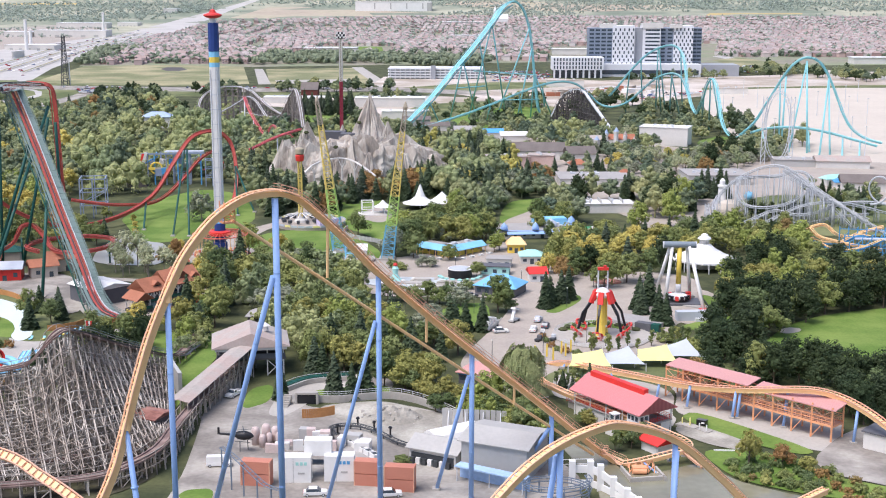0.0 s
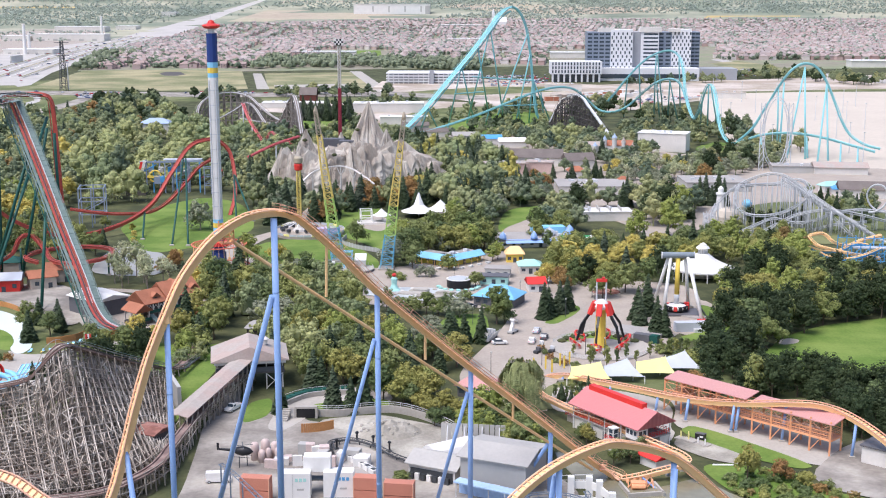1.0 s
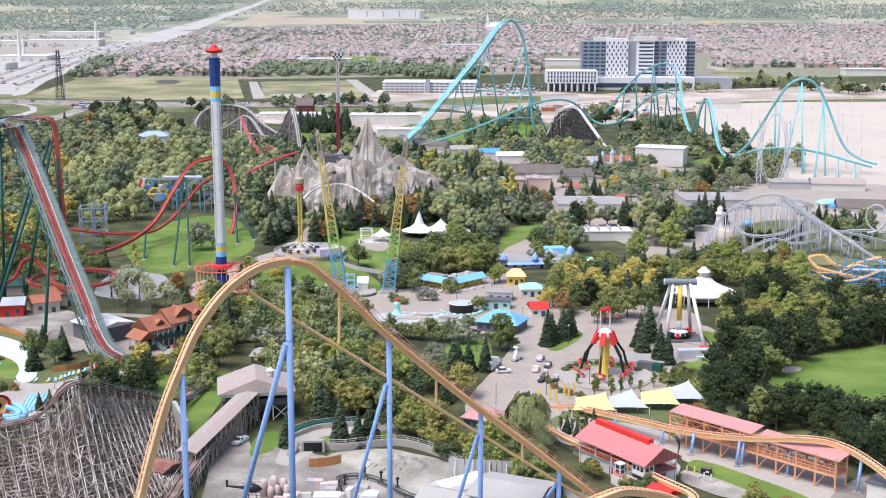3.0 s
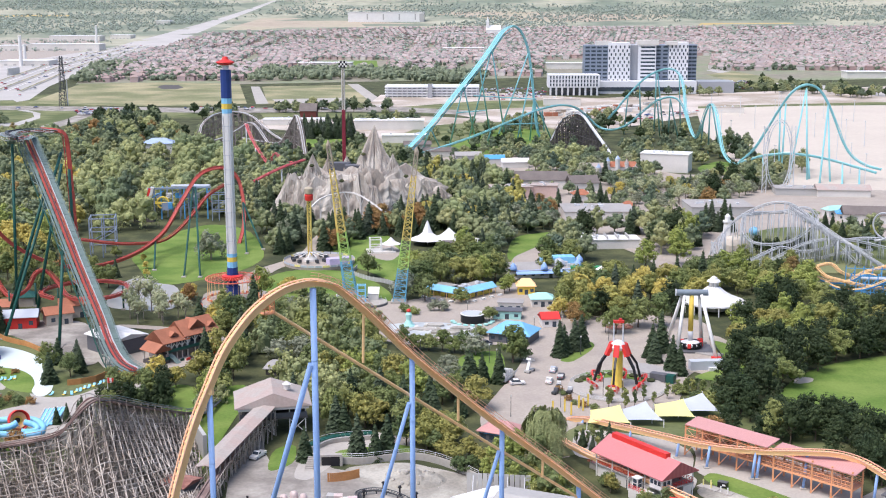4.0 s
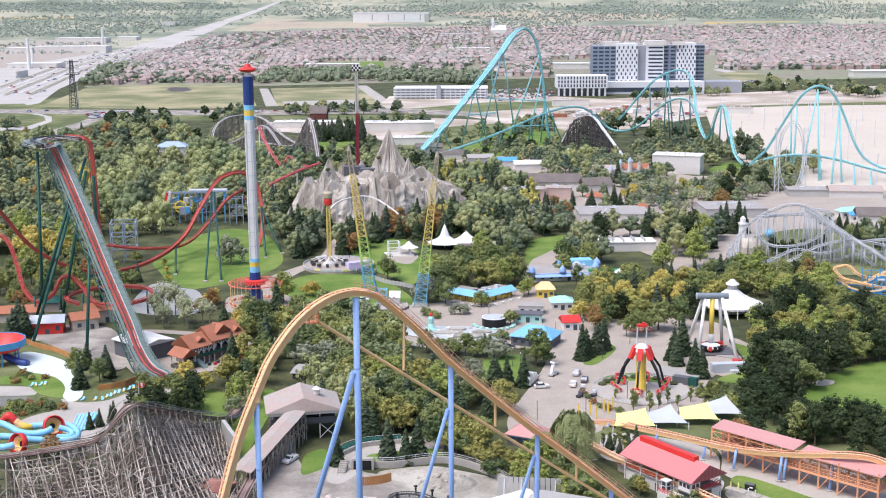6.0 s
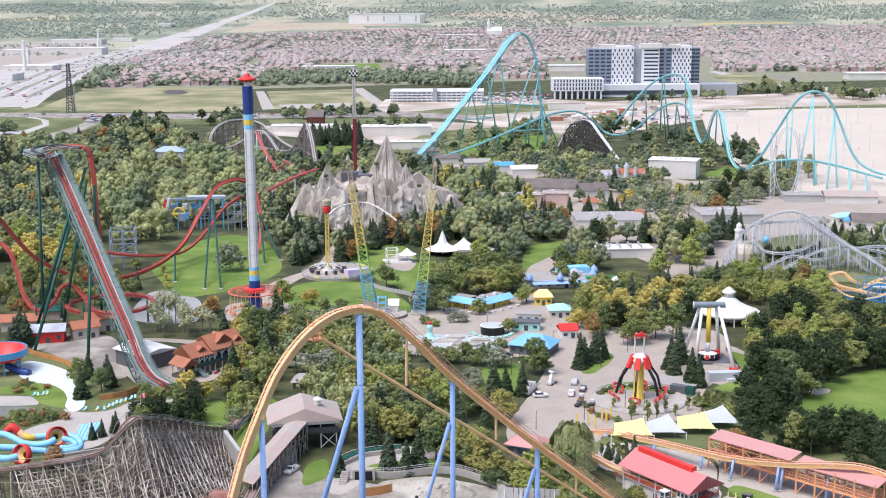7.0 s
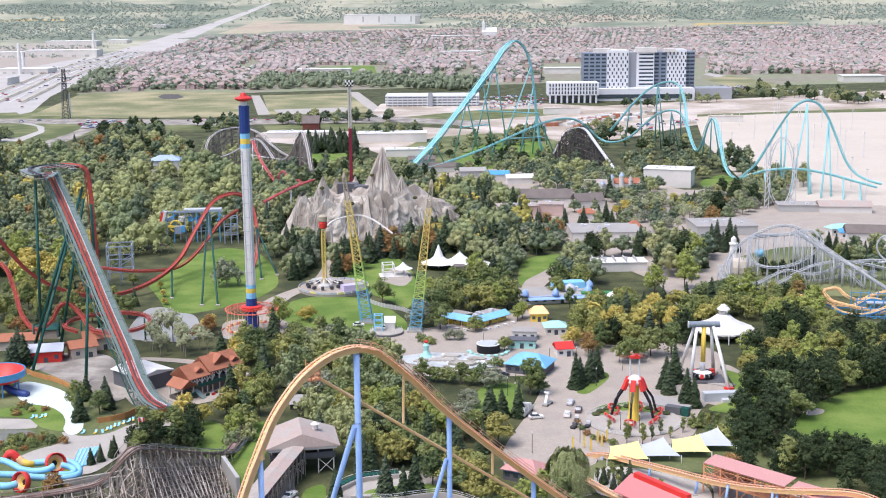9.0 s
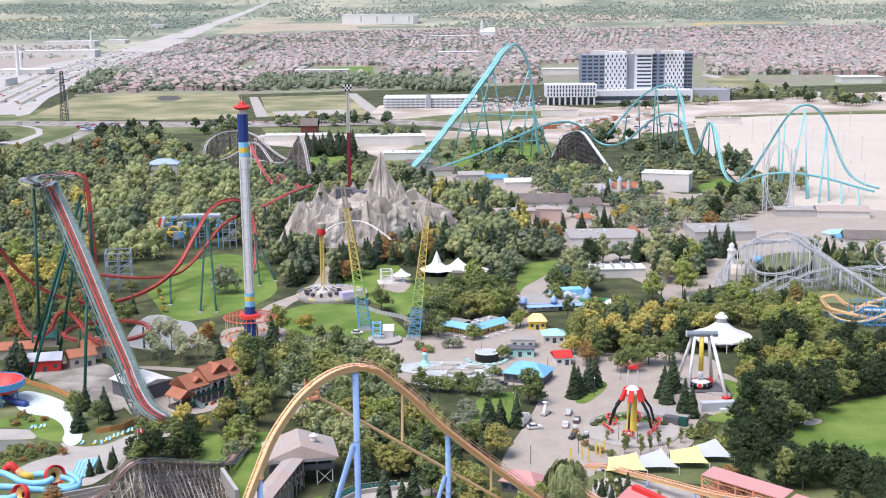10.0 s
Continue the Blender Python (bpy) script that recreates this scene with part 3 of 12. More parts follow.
zone("gravel_yard", [(-40.1, 290.5), (-29.5, 294.4), (-22.5, 294.6), (-12.5, 287.4), (-0.2, 281.8), (-11.7, 269.9), (-18.9, 264.2), (-35.0, 282.4)], GRAVEL, "loose stony ground of the stunt set")
zone("lawn", [(-57.9, 286.4), (-59.0, 303.1), (-53.4, 308.0), (-51.6, 293.5)], LAWN, "mown grass by the pavilion")
zone("lawn", [(-43.8, 296.9), (-41.9, 303.7), (-23.5, 308.2), (-22.9, 299.9), (-38.2, 297.1)], LAWN, "grass strip")
zone("lawn", [(-60.6, 233.3), (-59.3, 237.4), (-53.7, 238.2), (-52.8, 228.6)], LAWN, "small grass patch")
zone("river", [(15.2, 272.8), (23.7, 265.8), (31.6, 247.9), (39.1, 251.3), (45.7, 255.8), (48.9, 253.3), (53.3, 245.6), (66.2, 237.3), (88.9, 232.7), (80.7, 209.0), (15.1, 206.5), (25.9, 237.2)], WATER, "still murky green lagoon", "water")
zone("station_apron", [(45.5, 287.6), (49.1, 302.8), (47.6, 312.0), (61.3, 307.9), (86.2, 285.2), (78.0, 264.4), (73.0, 264.2)], CONCRETE, "pale concrete under the station", "pavement")
zone("lawn", [(46.6, 285.6), (51.4, 290.8), (74.2, 264.3), (69.8, 261.4), (57.0, 270.7)], LAWN, "grass strip by the station")
zone("house_apron", [(17.0, 301.0), (19.5, 320.0), (30.0, 319.0), (44.0, 311.8), (48.5, 303.0), (45.3, 287.4), (46.2, 284.5), (43.6, 277.0), (38.0, 283.0), (30.0, 294.0), (24.0, 296.0)], CONCRETE, "worn concrete round the station house", "pavement")
zone("bank_path", [(43.8, 275.8), (47.6, 283.7), (60.4, 269.0), (58.1, 263.7), (51.3, 266.9)], GRAVEL, "gravel path", "pavement")
zone("car_court", [(68.0, 254.0), (84.6, 279.3), (105.6, 288.0), (93.8, 234.2), (91.4, 239.7)], ASPHALT, "grey tarmac court", "pavement")
zone("lawn", [(47.6, 263.2), (56.0, 265.3), (70.5, 259.0), (67.6, 252.4), (91.4, 239.7), (89.4, 234.1), (66.5, 238.8), (52.5, 247.1)], LAWN, "grassy bank of the lagoon")
zone("lawn", [(96.6, 534.7), (111.8, 598.0), (155.6, 634.6), (206.4, 582.5), (182.7, 516.8), (120.8, 517.7)], GRASS, "rough grass under the grey coaster")
zone("lagoon", [(-151.0, 500.0), (-143.6, 503.0), (-136.5, 493.3), (-127.5, 489.5), (-119.2, 463.0), (-120.1, 448.1), (-135.5, 447.8), (-146.1, 453.1), (-150.0, 470.0)], LAGOON, "lagoon paled for reflected sky, behind thin trees", "water")
zone("court", [(-158.7, 372.7), (-162.4, 417.2), (-144.4, 424.4), (-115.9, 391.0), (-109.7, 372.6), (-119.1, 366.8), (-133.0, 391.1), (-147.3, 394.4), (-154.1, 386.1)], ASPHALT, "grey court by the red shed", "pavement")
zone("court", [(-165.9, 397.0), (-172.1, 423.9), (-164.5, 434.2), (-147.2, 431.9), (-136.7, 412.7), (-125.2, 378.9), (-135.5, 373.8), (-149.2, 382.5)], ASPHALT, "grey court behind the loading hall", "pavement")
zone("court", [(-117.0, 371.0), (-122.0, 390.0), (-99.0, 411.0), (-88.0, 407.0), (-84.0, 395.0), (-99.0, 374.0)], PAVE, "paved court round the lodge", "pavement")
zone("path", [(-84, 400), (-88, 408), (-112, 424), (-134, 428), (-134, 424), (-113, 419), (-92, 404)], PAVE, "paved path behind the lodge", "pavement")
zone("lawn", [(-154.5, 316.8), (-189.7, 404.6), (-169.8, 415.0), (-158.3, 404.5), (-144.4, 391.1), (-121.4, 355.7), (-112.4, 347.8), (-111.2, 330.5), (-120.0, 316.9), (-129.9, 300.2), (-146.2, 296.2)], GRASS, "grass and planting round the pools")
zone("court", [(-171.2, 360.0), (-151.7, 359.9), (-148.0, 357.3), (-146.4, 352.7), (-146.8, 350.7), (-167.1, 349.8)], CONCRETE, "pale walk of the water park", "pavement")
zone("court", [(-143.2, 326.4), (-140.5, 332.6), (-134.4, 338.1), (-134.6, 342.9), (-138.2, 348.7), (-130.9, 343.8), (-123.0, 345.7), (-118.6, 354.6), (-113.9, 358.2), (-100.8, 360.8), (-99.7, 355.6), (-112.7, 350.6), (-114.6, 338.6), (-113.8, 329.5), (-114.6, 325.5), (-117.9, 314.5), (-122.9, 312.9), (-126.3, 318.7), (-136.6, 321.2), (-142.0, 322.9)], CONCRETE, "pale deck of the water park", "pavement")
zone("pond", [(-165.1, 344.9), (-153.7, 350.7), (-146.1, 348.7), (-144.4, 344.8), (-148.5, 341.0), (-162.5, 338.2)], WATER, "small murky pond between planting", "water")
zone("lawn_edge", [(-172.8, 364.2), (-160.9, 370.7), (-158.3, 376.3), (-148.9, 372.8), (-141.6, 363.6), (-137.6, 353.2), (-137.2, 347.7), (-145.4, 351.7), (-152.0, 361.0), (-161.3, 362.0)], LAWN, "grass inside the bend of the pool")
zone("lawn", [(-130.6, 302.2), (-127.9, 316.9), (-121.6, 316.9), (-120.7, 304.2), (-120.3, 298.2)], LAWN, "grass under the flumes")
zone("pool", [(-168.6, 394.0), (-165.3, 399.0), (-156.8, 394.0), (-149.7, 387.9), (-145.2, 381.9), (-143.0, 373.9), (-139.2, 367.3), (-134.4, 359.8), (-131.8, 350.7), (-132.1, 345.7), (-134.2, 344.8), (-137.8, 349.7), (-138.9, 356.7), (-142.3, 364.1), (-146.5, 369.5), (-150.5, 372.3), (-155.7, 374.0), (-161.1, 378.5), (-165.7, 386.2)], POOL, "drained pale swimming river", "water")
zone("court", [(-111.1, 457.8), (-114.4, 480.3), (-92.3, 484.8), (-82.8, 466.3), (-83.6, 441.0), (-100.5, 441.1)], PAVE, "paved court round the tower", "pavement")

# ---- the large orange coaster ----


def b_track(thing_, line, name="track", spine=1.0, gauge=0.72, rail=0.15, mats=(None, None), step=1.1, walkway=False, bank=None, label=""):
    """Box spine, two round rails and cross ties along a line."""
    fr = frames_of(line, bank)
    t = part(name, MB().sweep(fr, rect(spine * 1.05, spine, (0, -0.62))), mats[0], thing_, label)
    for sx in (-1, 1):
        part("rail", MB().sweep(fr, ring(rail, 6, (sx * gauge / 1.0, 0.1))), mats[1], t)
    ties = MB()
    left = 0.0
    for (p, s, u), (q, s2, u2) in zip(fr, fr[1:]):
        n = (q - p).length
        while left < n:
            e, a, b = p.lerp(q, left / n), s.lerp(s2, left / n), u.lerp(u2, left / n)
            ties.beam(e - gauge * a + 0.05 * b, e + gauge * a + 0.05 * b, 0.11, 0.14)
            left += step
        left -= n
    tagged(part("tie_work", ties, mats[1], t), kind="stuff")
    if walkway:
        w = MB().sweep(fr, rect(0.7, 0.08, (1.2, 0.0))).sweep(fr, rect(0.7, 0.08, (-1.2, 0.0)))
        part("walkway", w, PEACH, t, "peach-painted maintenance walkway")
        h = MB()
        for off in (1.55, -1.55):
            h.sweep(fr, ring(0.045, 4, (off, 1.0))).sweep(fr, ring(0.035, 4, (off, 0.5)))
            acc = 9.0
            for (p, s, u), (q, _, _) in zip(fr, fr[1:]):
                acc += (q - p).length
                if acc > 2.2:
                    acc = 0.0
                    h.beam(p + off * s - 0.1 * u, p + off * s + u, 0.08, 0.08)
        part("handrail", h, REDORANGE, t, "thin salmon handrail")
    return t


def column(thing_, top, foot, r, material, r2=None, label="", name="column"):
    """A round steel leg with a flange ring and a concrete footing."""
    top, foot = Vector(top), Vector(foot)
    c = part(name, MB().tube(foot, top, r2 or r, r, 12), material, thing_, label, smooth=True)
    d = (top - foot).normalized()
    n = int((top - foot).length // 14)
    for k in range(1, n + 1):
        p = foot + d * (k * (top - foot).length / (n + 1))
        part("flange", MB().tube(p - 0.12 * d, p + 0.12 * d, (r2 or r) * 1.025, None, 12), material, c)
    part("footing", MB().box((foot.x, foot.y, 0), (r * 4, r * 4, 0.6)), CONCRETE, c)
    return c


BIG = thing("roller_coaster", "tall orange steel coaster on light blue columns", "roller coaster", (-35, 209, 0))
BIG.matrix_basis = Matrix()
LIFT = [(30.2, 254.6, 0.5), (28.6, 255.2, 1.2), (26.6, 254.9, 2.6), (24.0, 253.7, 4.8), (8.9, 242.3, 20.5), (-1.9, 234.1, 31.4), (-9.8, 228.1, 39.7), (-18.8, 221.3, 49.6), (-25.1, 216.5, 57.6), (-30.4, 212.5, 63.5), (-32.6, 210.9, 65.05), (-34.7, 209.3, 65.8)]
DROP = [(-34.7, 209.3, 65.8), (-37.2, 207.4, 65.85), (-39.7, 205.4, 65.3), (-42.6, 203.2, 63.7), (-45.5, 201.1, 61.0), (-48.8, 198.6, 56.3), (-51.3, 196.6, 50.6), (-53.9, 194.7, 43.8), (-56.1, 193.0, 36.0), (-57.9, 191.7, 28.7), (-59.6, 190.3, 22.5), (-62.1, 188.5, 16.6), (-66, 185, 9), (-73, 178, 3.5), (-82, 166, 3.5), (-84, 152, 10)]
lift = b_track(BIG, spline(LIFT + DROP[1:2], 9)[:-9], "lift_hill", spine=0.85, mats=(ORANGE, PEACH), walkway=True, label="orange lift hill with walkways")
b_track(BIG, spline(LIFT[-2:-1] + DROP, 9)[9:], "first_drop", mats=(ORANGE, PEACH), label="steep orange first drop")
chord = MB().tube((-41.7, 205.4, 61.3), (23.8, 253.6, 2.7), 0.3, None, 8)
part("lower_chord", chord, ORANGE, BIG, "thin orange truss chord under the lift")
for top, low in [((-26.9, 215.1, 59.5), (-27.1, 215.0, 49.4)), ((-10.3, 227.7, 39.3), (-10.3, 227.7, 34.3)), ((6.6, 240.5, 21.9), (6.6, 240.5, 18.0)), ((19.9, 250.6, 8.3), (20.0, 250.7, 5.8))]:
    part("truss_post", MB().tube(low, top, 0.26, None, 8), ORANGE, BIG)
cage = MB()
cx, cy, cz = (-42.3, 204.8, 61.0)
for a, b in ((-1, -1), (1, -1), (1, 1), (-1, 1)):
    x0, y0 = cx + a * 0.95 * 0.8 - b * 0.9 * 0.6, cy + a * 0.95 * 0.6 + b * 0.9 * 0.8
    x1, y1 = cx - b * 0.95 * 0.8 - a * 0.9 * 0.6, cy - b * 0.95 * 0.6 + a * 0.9 * 0.8
    cage.beam((x0, y0, cz), (x0, y0, cz + 3.6), 0.16)
    for k in range(3):
        cage.beam((x0, y0, cz + k), (x1, y1, cz + k), 0.12)
        cage.beam((x0, y0, cz + k), (x1, y1, cz + k + 1), 0.09)
cage.box((cx, cy, cz), (2.0, 1.9, 0.12), 37)
tagged(part("drive_cage", cage, STORANGE, BIG, "orange lattice cage at the crest"), kind="stuff")
for (x, y, z), leg, join in (((-35.0, 209.0, 64.4), (-51.1, 222.0), 51.0), ((-18.7, 221.5, 48.4), (-30.1, 228.1), 40.0), ((-1.8, 234.3, 30.6), (-8.9, 239.4), 26.0), ((14.5, 246.6, 13.6), (8.5, 250.5), 11.0)):
    column(BIG, (x, y, z), (x, y, 0), 0.57 if z > 60 else 0.5, BLUE, label="light blue steel column")
    column(BIG, (x - 0.6, y - 0.4, join), (*leg, 0), 0.5 if z > 60 else 0.38, BLUE, label="slanting light blue leg", name="slanting_leg")
column(BIG, (-50.9, 196.9, 49.6), (-50.9, 196.9, 0), 0.5, BLUE)
column(BIG, (-57.3, 192.1, 29.5), (-53.5, 189.0, 0), 0.42, BLUE, 0.6)
for q, w in (((-50.9, 196.9, 49.6), 1.6), ((-57.3, 192.1, 29.5), 1.3)):
    part("saddle", MB().tube((q[0], q[1], q[2] - 0.4), (q[0] + 0.2, q[1] + 0.2, q[2] + w), 0.8, 0.45, 8), ORANGE, BIG)
CAMEL = [(-12, 174.5, 6), (2.1, 185.4, 20.6), (10.0, 191.4, 26.3), (18.6, 197.9, 28.5), (24.6, 202.5, 27.7), (34.4, 209.9, 22.4), (44.1, 217.2, 12.6), (50.5, 222.1, 5.6), (58, 228, 2.5), (68, 236, 3)]
b_track(BIG, spline(CAMEL, 10), "camelback", mats=(ORANGE, PEACH), label="rounded orange camelback hill")
for top, foot in (((13.0, 193.7, 26.2), (13.0, 193.7)), ((12.4, 194.2, 25.0), (9.6, 197.5)), ((34.0, 209.7, 21.4), (34.0, 209.7)), ((34.2, 209.2, 20.4), (33.0, 204.5))):
    column(BIG, top, (*foot, 0), 0.5, BLUE)
HILL = [(-108.2, 187.1, 25.0), (-89.3, 183.1, 31.2), (-72.3, 177.7, 30.4), (-65.4, 175.0, 28.0), (-58.8, 172.3, 25.0), (-51.5, 168.9, 20.3), (-40.7, 163.5, 10.2), (-33.0, 158.5, 2.0)]
b_track(BIG, spline(HILL, 8), "second_hill", mats=(ORANGE, REDORANGE), bank=lambda t: 38, label="orange hill curving away")
column(BIG, (-84, 181.6, 29.8), (-84, 181.6, 0), 0.5, BLUE)
BRAKE = [(14.7, 331.0, -1.8), (18.6, 328.0, 0.6), (23.7, 324.0, 2.0), (30.5, 316.0, 3.1), (39.4, 305.0, 4.6), (47.9, 296.0, 5.5), (55.0, 290.0, 6.5), (63.1, 284.0, 8.1), (71.0, 279.0, 9.9), (76.9, 277.0, 10.2), (81.5, 275.0, 9.3), (84.5, 268.0, 8.9), (87.5, 262.0, 7.5), (90.0, 254.0, 6.0)]
b_track(BIG, spline(BRAKE, 6), "brake_run", mats=(ORANGE, REDORANGE), gauge=0.9, label="low orange brake run past the station")
SIDE = [(13.1, 322.0, 0.5), (15.4, 306.0, 2.4), (17.8, 298.0, 3.5), (22.3, 288.8, 4.2), (28.0, 281.6, 4.4), (33.4, 274.2, 4.4), (37.6, 268.4, 4.2), (41.0, 264.6, 3.9), (43.8, 261.4, 3.6), (44.6, 258.2, 3.3), (42.2, 256.0, 3.0), (38.0, 254.7, 2.3), (33.6, 254.2, 1.3), (30.2, 254.6, 0.5)]
b_track(BIG, spline(SIDE, 7), "station_track", mats=(ORANGE, PEACH), gauge=0.9, spine=0.8, label="orange track through the station house to the lift foot")
SPUR = [(43.6, 257.0, 2.6), (45.2, 254.9, 1.8), (46.9, 252.8, 1.0)]
b_track(BIG, spline(SPUR, 5), "storage_spur", mats=(PEACH, REDORANGE), spine=0.5, gauge=0.9, label="short spur of track over the water")
for top, foot in (((40.6, 255.2, 2.4), (40.4, 257.2)), ((46.4, 253.4, 0.9), (46.4, 253.6)), ((43.9, 260.4, 3.0), (43.9, 260.4)), ((34.6, 253.6, 1.0), (37.2, 249.4))):
    column(BIG, top, (*foot, 0), 0.22, BLUE)
for x, y, z in [(44.1, 300.0, 4.9), (50.4, 293.0, 5.8), (60.0, 286.0, 7.0), (61.1, 286.0, 7.1), (70.6, 280.0, 8.9), (83.8, 270.0, 8.3), (33.7, 312.0, 3.6), (22.3, 325.0, 1.1)]:
    column(BIG, (x, y, z), (x - 0.8, y - 0.6, 0), 0.34, BLUE)
q0 = Vector((33.8, 248.6, 0))
for dx, dy, w, d_ in ((-3.6, 0, 0.5, 6.2), (3.6, 0, 0.5, 6.2), (0.6, -3.1, 7.7, 0.5)):
    part("dock_wall", MB().box((q0.x + dx, q0.y + dy, 0), (w, d_, 1.1), 12), CONCRETE, BIG, "pale concrete dock wall in the lagoon")
m = MB()
for k in range(5):
    for dy in (-1.4, 1.4):
        m.beam((q0.x - 2.6 + 1.3 * k, q0.y + 2.8 + dy, 0.1), (q0.x - 2.6 + 1.3 * k, q0.y + 4.4 + dy, 1.6), 0.2)
        if k < 4:
            m.beam((q0.x - 2.6 + 1.3 * k, q0.y + 2.8 + dy, 0.3), (q0.x - 1.3 + 1.3 * k, q0.y + 4.0 + dy, 1.5), 0.14)
part("drive_frame", m, STORANGE, BIG, "orange drive frame at the lift foot")
part("drive_motor", MB().box((q0.x - 0.6, q0.y + 1.6, 0.0), (3.0, 1.8, 1.5)).tube((q0.x - 2.0, q0.y + 0.5, 0.8), (q0.x + 0.8, q0.y + 0.5, 0.8), 0.55, None, 10), STORANGE, BIG)
# station: open hall with two long pink roofs
ST = thing("coaster_station", "long open orange steel station with pale pink roofs", "station")
S0, S1 = Vector((45.8, 301.5, 0)), Vector((78.2, 270.0, 0))
sd = (S1 - S0).normalized()
sn = Vector((-sd.y, sd.x, 0))
slen = (S1 - S0).length
for k in range(10):
    q = S0 + sd * (slen * k / 9)
    top = 8.2
    for off in (0.0, 5.0):
        a = q + sn * off
        part("post", MB().beam(a, a + Vector((0, 0, top)), 0.36, 0.36), STORANGE, ST)
    for z in (3.6, 7.6):
        part("cross_beam", MB().beam(q + Vector((0, 0, z)), q + sn * 5 + Vector((0, 0, z)), 0.3, 0.4), STORANGE, ST)
    if k < 9:
        part("brace", MB().beam(q + Vector((0, 0, 0.3)), q + sd * (slen / 18) + Vector((0, 0, 3.6)), 0.16, 0.16), STORANGE, ST)
for z in (3.8, 4.8, 5.6, 7.4):
    part("girder", MB().beam(S0 + Vector((0, 0, z)), S1 + Vector((0, 0, z)), 0.2, 0.5 if z == 3.8 else 0.14), STORANGE, ST)
    part("girder", MB().beam(S0 + sn * 5 + Vector((0, 0, z)), S1 + sn * 5 + Vector((0, 0, z)), 0.2, 0.5 if z == 3.8 else 0.14), STORANGE, ST)
part("platform", MB().beam(S0 + sn * 2.5 + Vector((0, 0, 3.75)), S1 + sn * 2.5 + Vector((0, 0, 3.75)), 4.6, 0.2), REDORANGE, ST, "red-brown boarded platform")
rails = MB()
for k in range(30):
    q = S0 + sd * (slen * (k + 0.5) / 30)
    for off in (1.2, 2.4, 3.6):
        rails.beam(q + sn * off + Vector((0, 0, 3.85)), q + sn * off + Vector((0, 0, 5.0)), 0.12, 0.12)
for off in (1.2, 2.4, 3.6):
    rails.beam(S0 + sn * off + Vector((0, 0, 5.0)), S1 + sn * off + Vector((0, 0, 5.0)), 0.1, 0.12)
for off in (0.1, 4.9):
    for k in range(44):
        q = S0 + sd * (slen * (k + 0.5) / 44) + sn * off
        rails.beam(q + Vector((0, 0, 3.85)), q + Vector((0, 0, 5.2)), 0.1, 0.1)
    for z in (4.3, 5.2):
        rails.beam(S0 + sn * off + Vector((0, 0, z)), S1 + sn * off + Vector((0, 0, z)), 0.09, 0.09)
for k in range(18):
    q, r = S0 + sd * (slen * k / 18), S0 + sd * (slen * (k + 1) / 18)
    for off in (0.0, 5.0):
        rails.beam(q + sn * off + Vector((0, 0, 5.8 if k % 2 else 7.4)), r + sn * off + Vector((0, 0, 7.4 if k % 2 else 5.8)), 0.1, 0.1)
tagged(part("queue_railing", rails, REDORANGE, ST), kind="stuff")
for a, b in ((0.0, 0.52), (0.535, 1.02)):
    p0, p1 = S0 + sd * slen * a + sn * 2.4, S0 + sd * slen * b + sn * 2.4
    dz = 8.7 if a == 0 else 8.0
    fr = [(p0 + Vector((0, 0, dz)), sn, Vector((0, 0, 1))), (p1 + Vector((0, 0, dz)), sn, Vector((0, 0, 1)))]
    part("roof", MB().sweep(fr, [(-2.8, -0.45), (2.8, 0.3), (2.8, 0.5), (-2.8, -0.25)]), PINK, ST, "faded pink ribbed metal roof")

# red-roofed control house of the station
RH = thing("station_house", "white open-sided station house with a pink metal roof and red ridge", "building")
ha, hb = Vector((26.0, 290.8, 0)), Vector((39.6, 272.6, 0))
hd = (hb - ha).normalized()
hn = Vector((hd.y, -hd.x, 0))
ang = math.degrees(math.atan2(hd.y, hd.x))
hl = (hb - ha).length
mid = (ha + hb) / 2


def hp(along, out, z=0.0):
    """A point of the house: metres back from its open gable, metres out to the lagoon side, height."""
    return hb - hd * along + hn * out + Vector((0, 0, z))


def hbox(name, along, out, z, size, material, label="", parent=None):
    return part(name, MB().box(hp(along, out, z), size, ang), material, parent or RH, label)


hbox("lower_wall", hl / 2 + 2.2, 0.4, 0, (hl - 5.2, 8.6, 3.0), OFFWHITE)
hbox("lower_wall", 2.4, -3.0, 0, (4.6, 2.6, 3.0), OFFWHITE)
hbox("platform", hl / 2, 0.0, 3.0, (hl, 10.2, 0.28), GREYROOF, "grey concrete platform floor")
for k in range(3):
    hbox("door", 7.0 + 4.6 * k, 4.73, 0, (1.2, 0.08, 2.1), DKGREY, "dark service door")
for k in range(5):
    for off in (-5.0, 5.0):
        q = hp(0.4 + (hl - 0.8) * k / 4, off)
        part("post", MB().beam(q, q + Vector((0, 0, 6.2)), 0.26, 0.26), WHITE, RH)
part("roof", MB().gable((mid.x, mid.y, 6.0), (hl, 10.8), 3.2, ang, 0.6, 0.2), ROSE, RH, "rose-pink ribbed gable roof")
hbox("ridge_cap", hl / 2 + 1.3, 0, 9.0, (hl * 0.8, 1.5, 1.2), BRIGHTRED, "bright red raised ridge")
truss = MB()
for al in (0.3, 5.2, 10.4):
    for a_, b_ in (((-5.0, 5.9), (5.0, 5.9)), ((0, 5.9), (0, 8.8)), ((-2.5, 5.9), (-2.5, 7.4)), ((2.5, 5.9), (2.5, 7.4)), ((-2.5, 5.9), (0, 8.6)), ((2.5, 5.9), (0, 8.6)), ((-5.0, 5.9), (-2.5, 7.4)), ((5.0, 5.9), (2.5, 7.4))):
        truss.beam(hp(al, *a_), hp(al, *b_), 0.16, 0.16)
part("roof_truss", truss, SAILG, RH, "pale grey steel roof trusses")
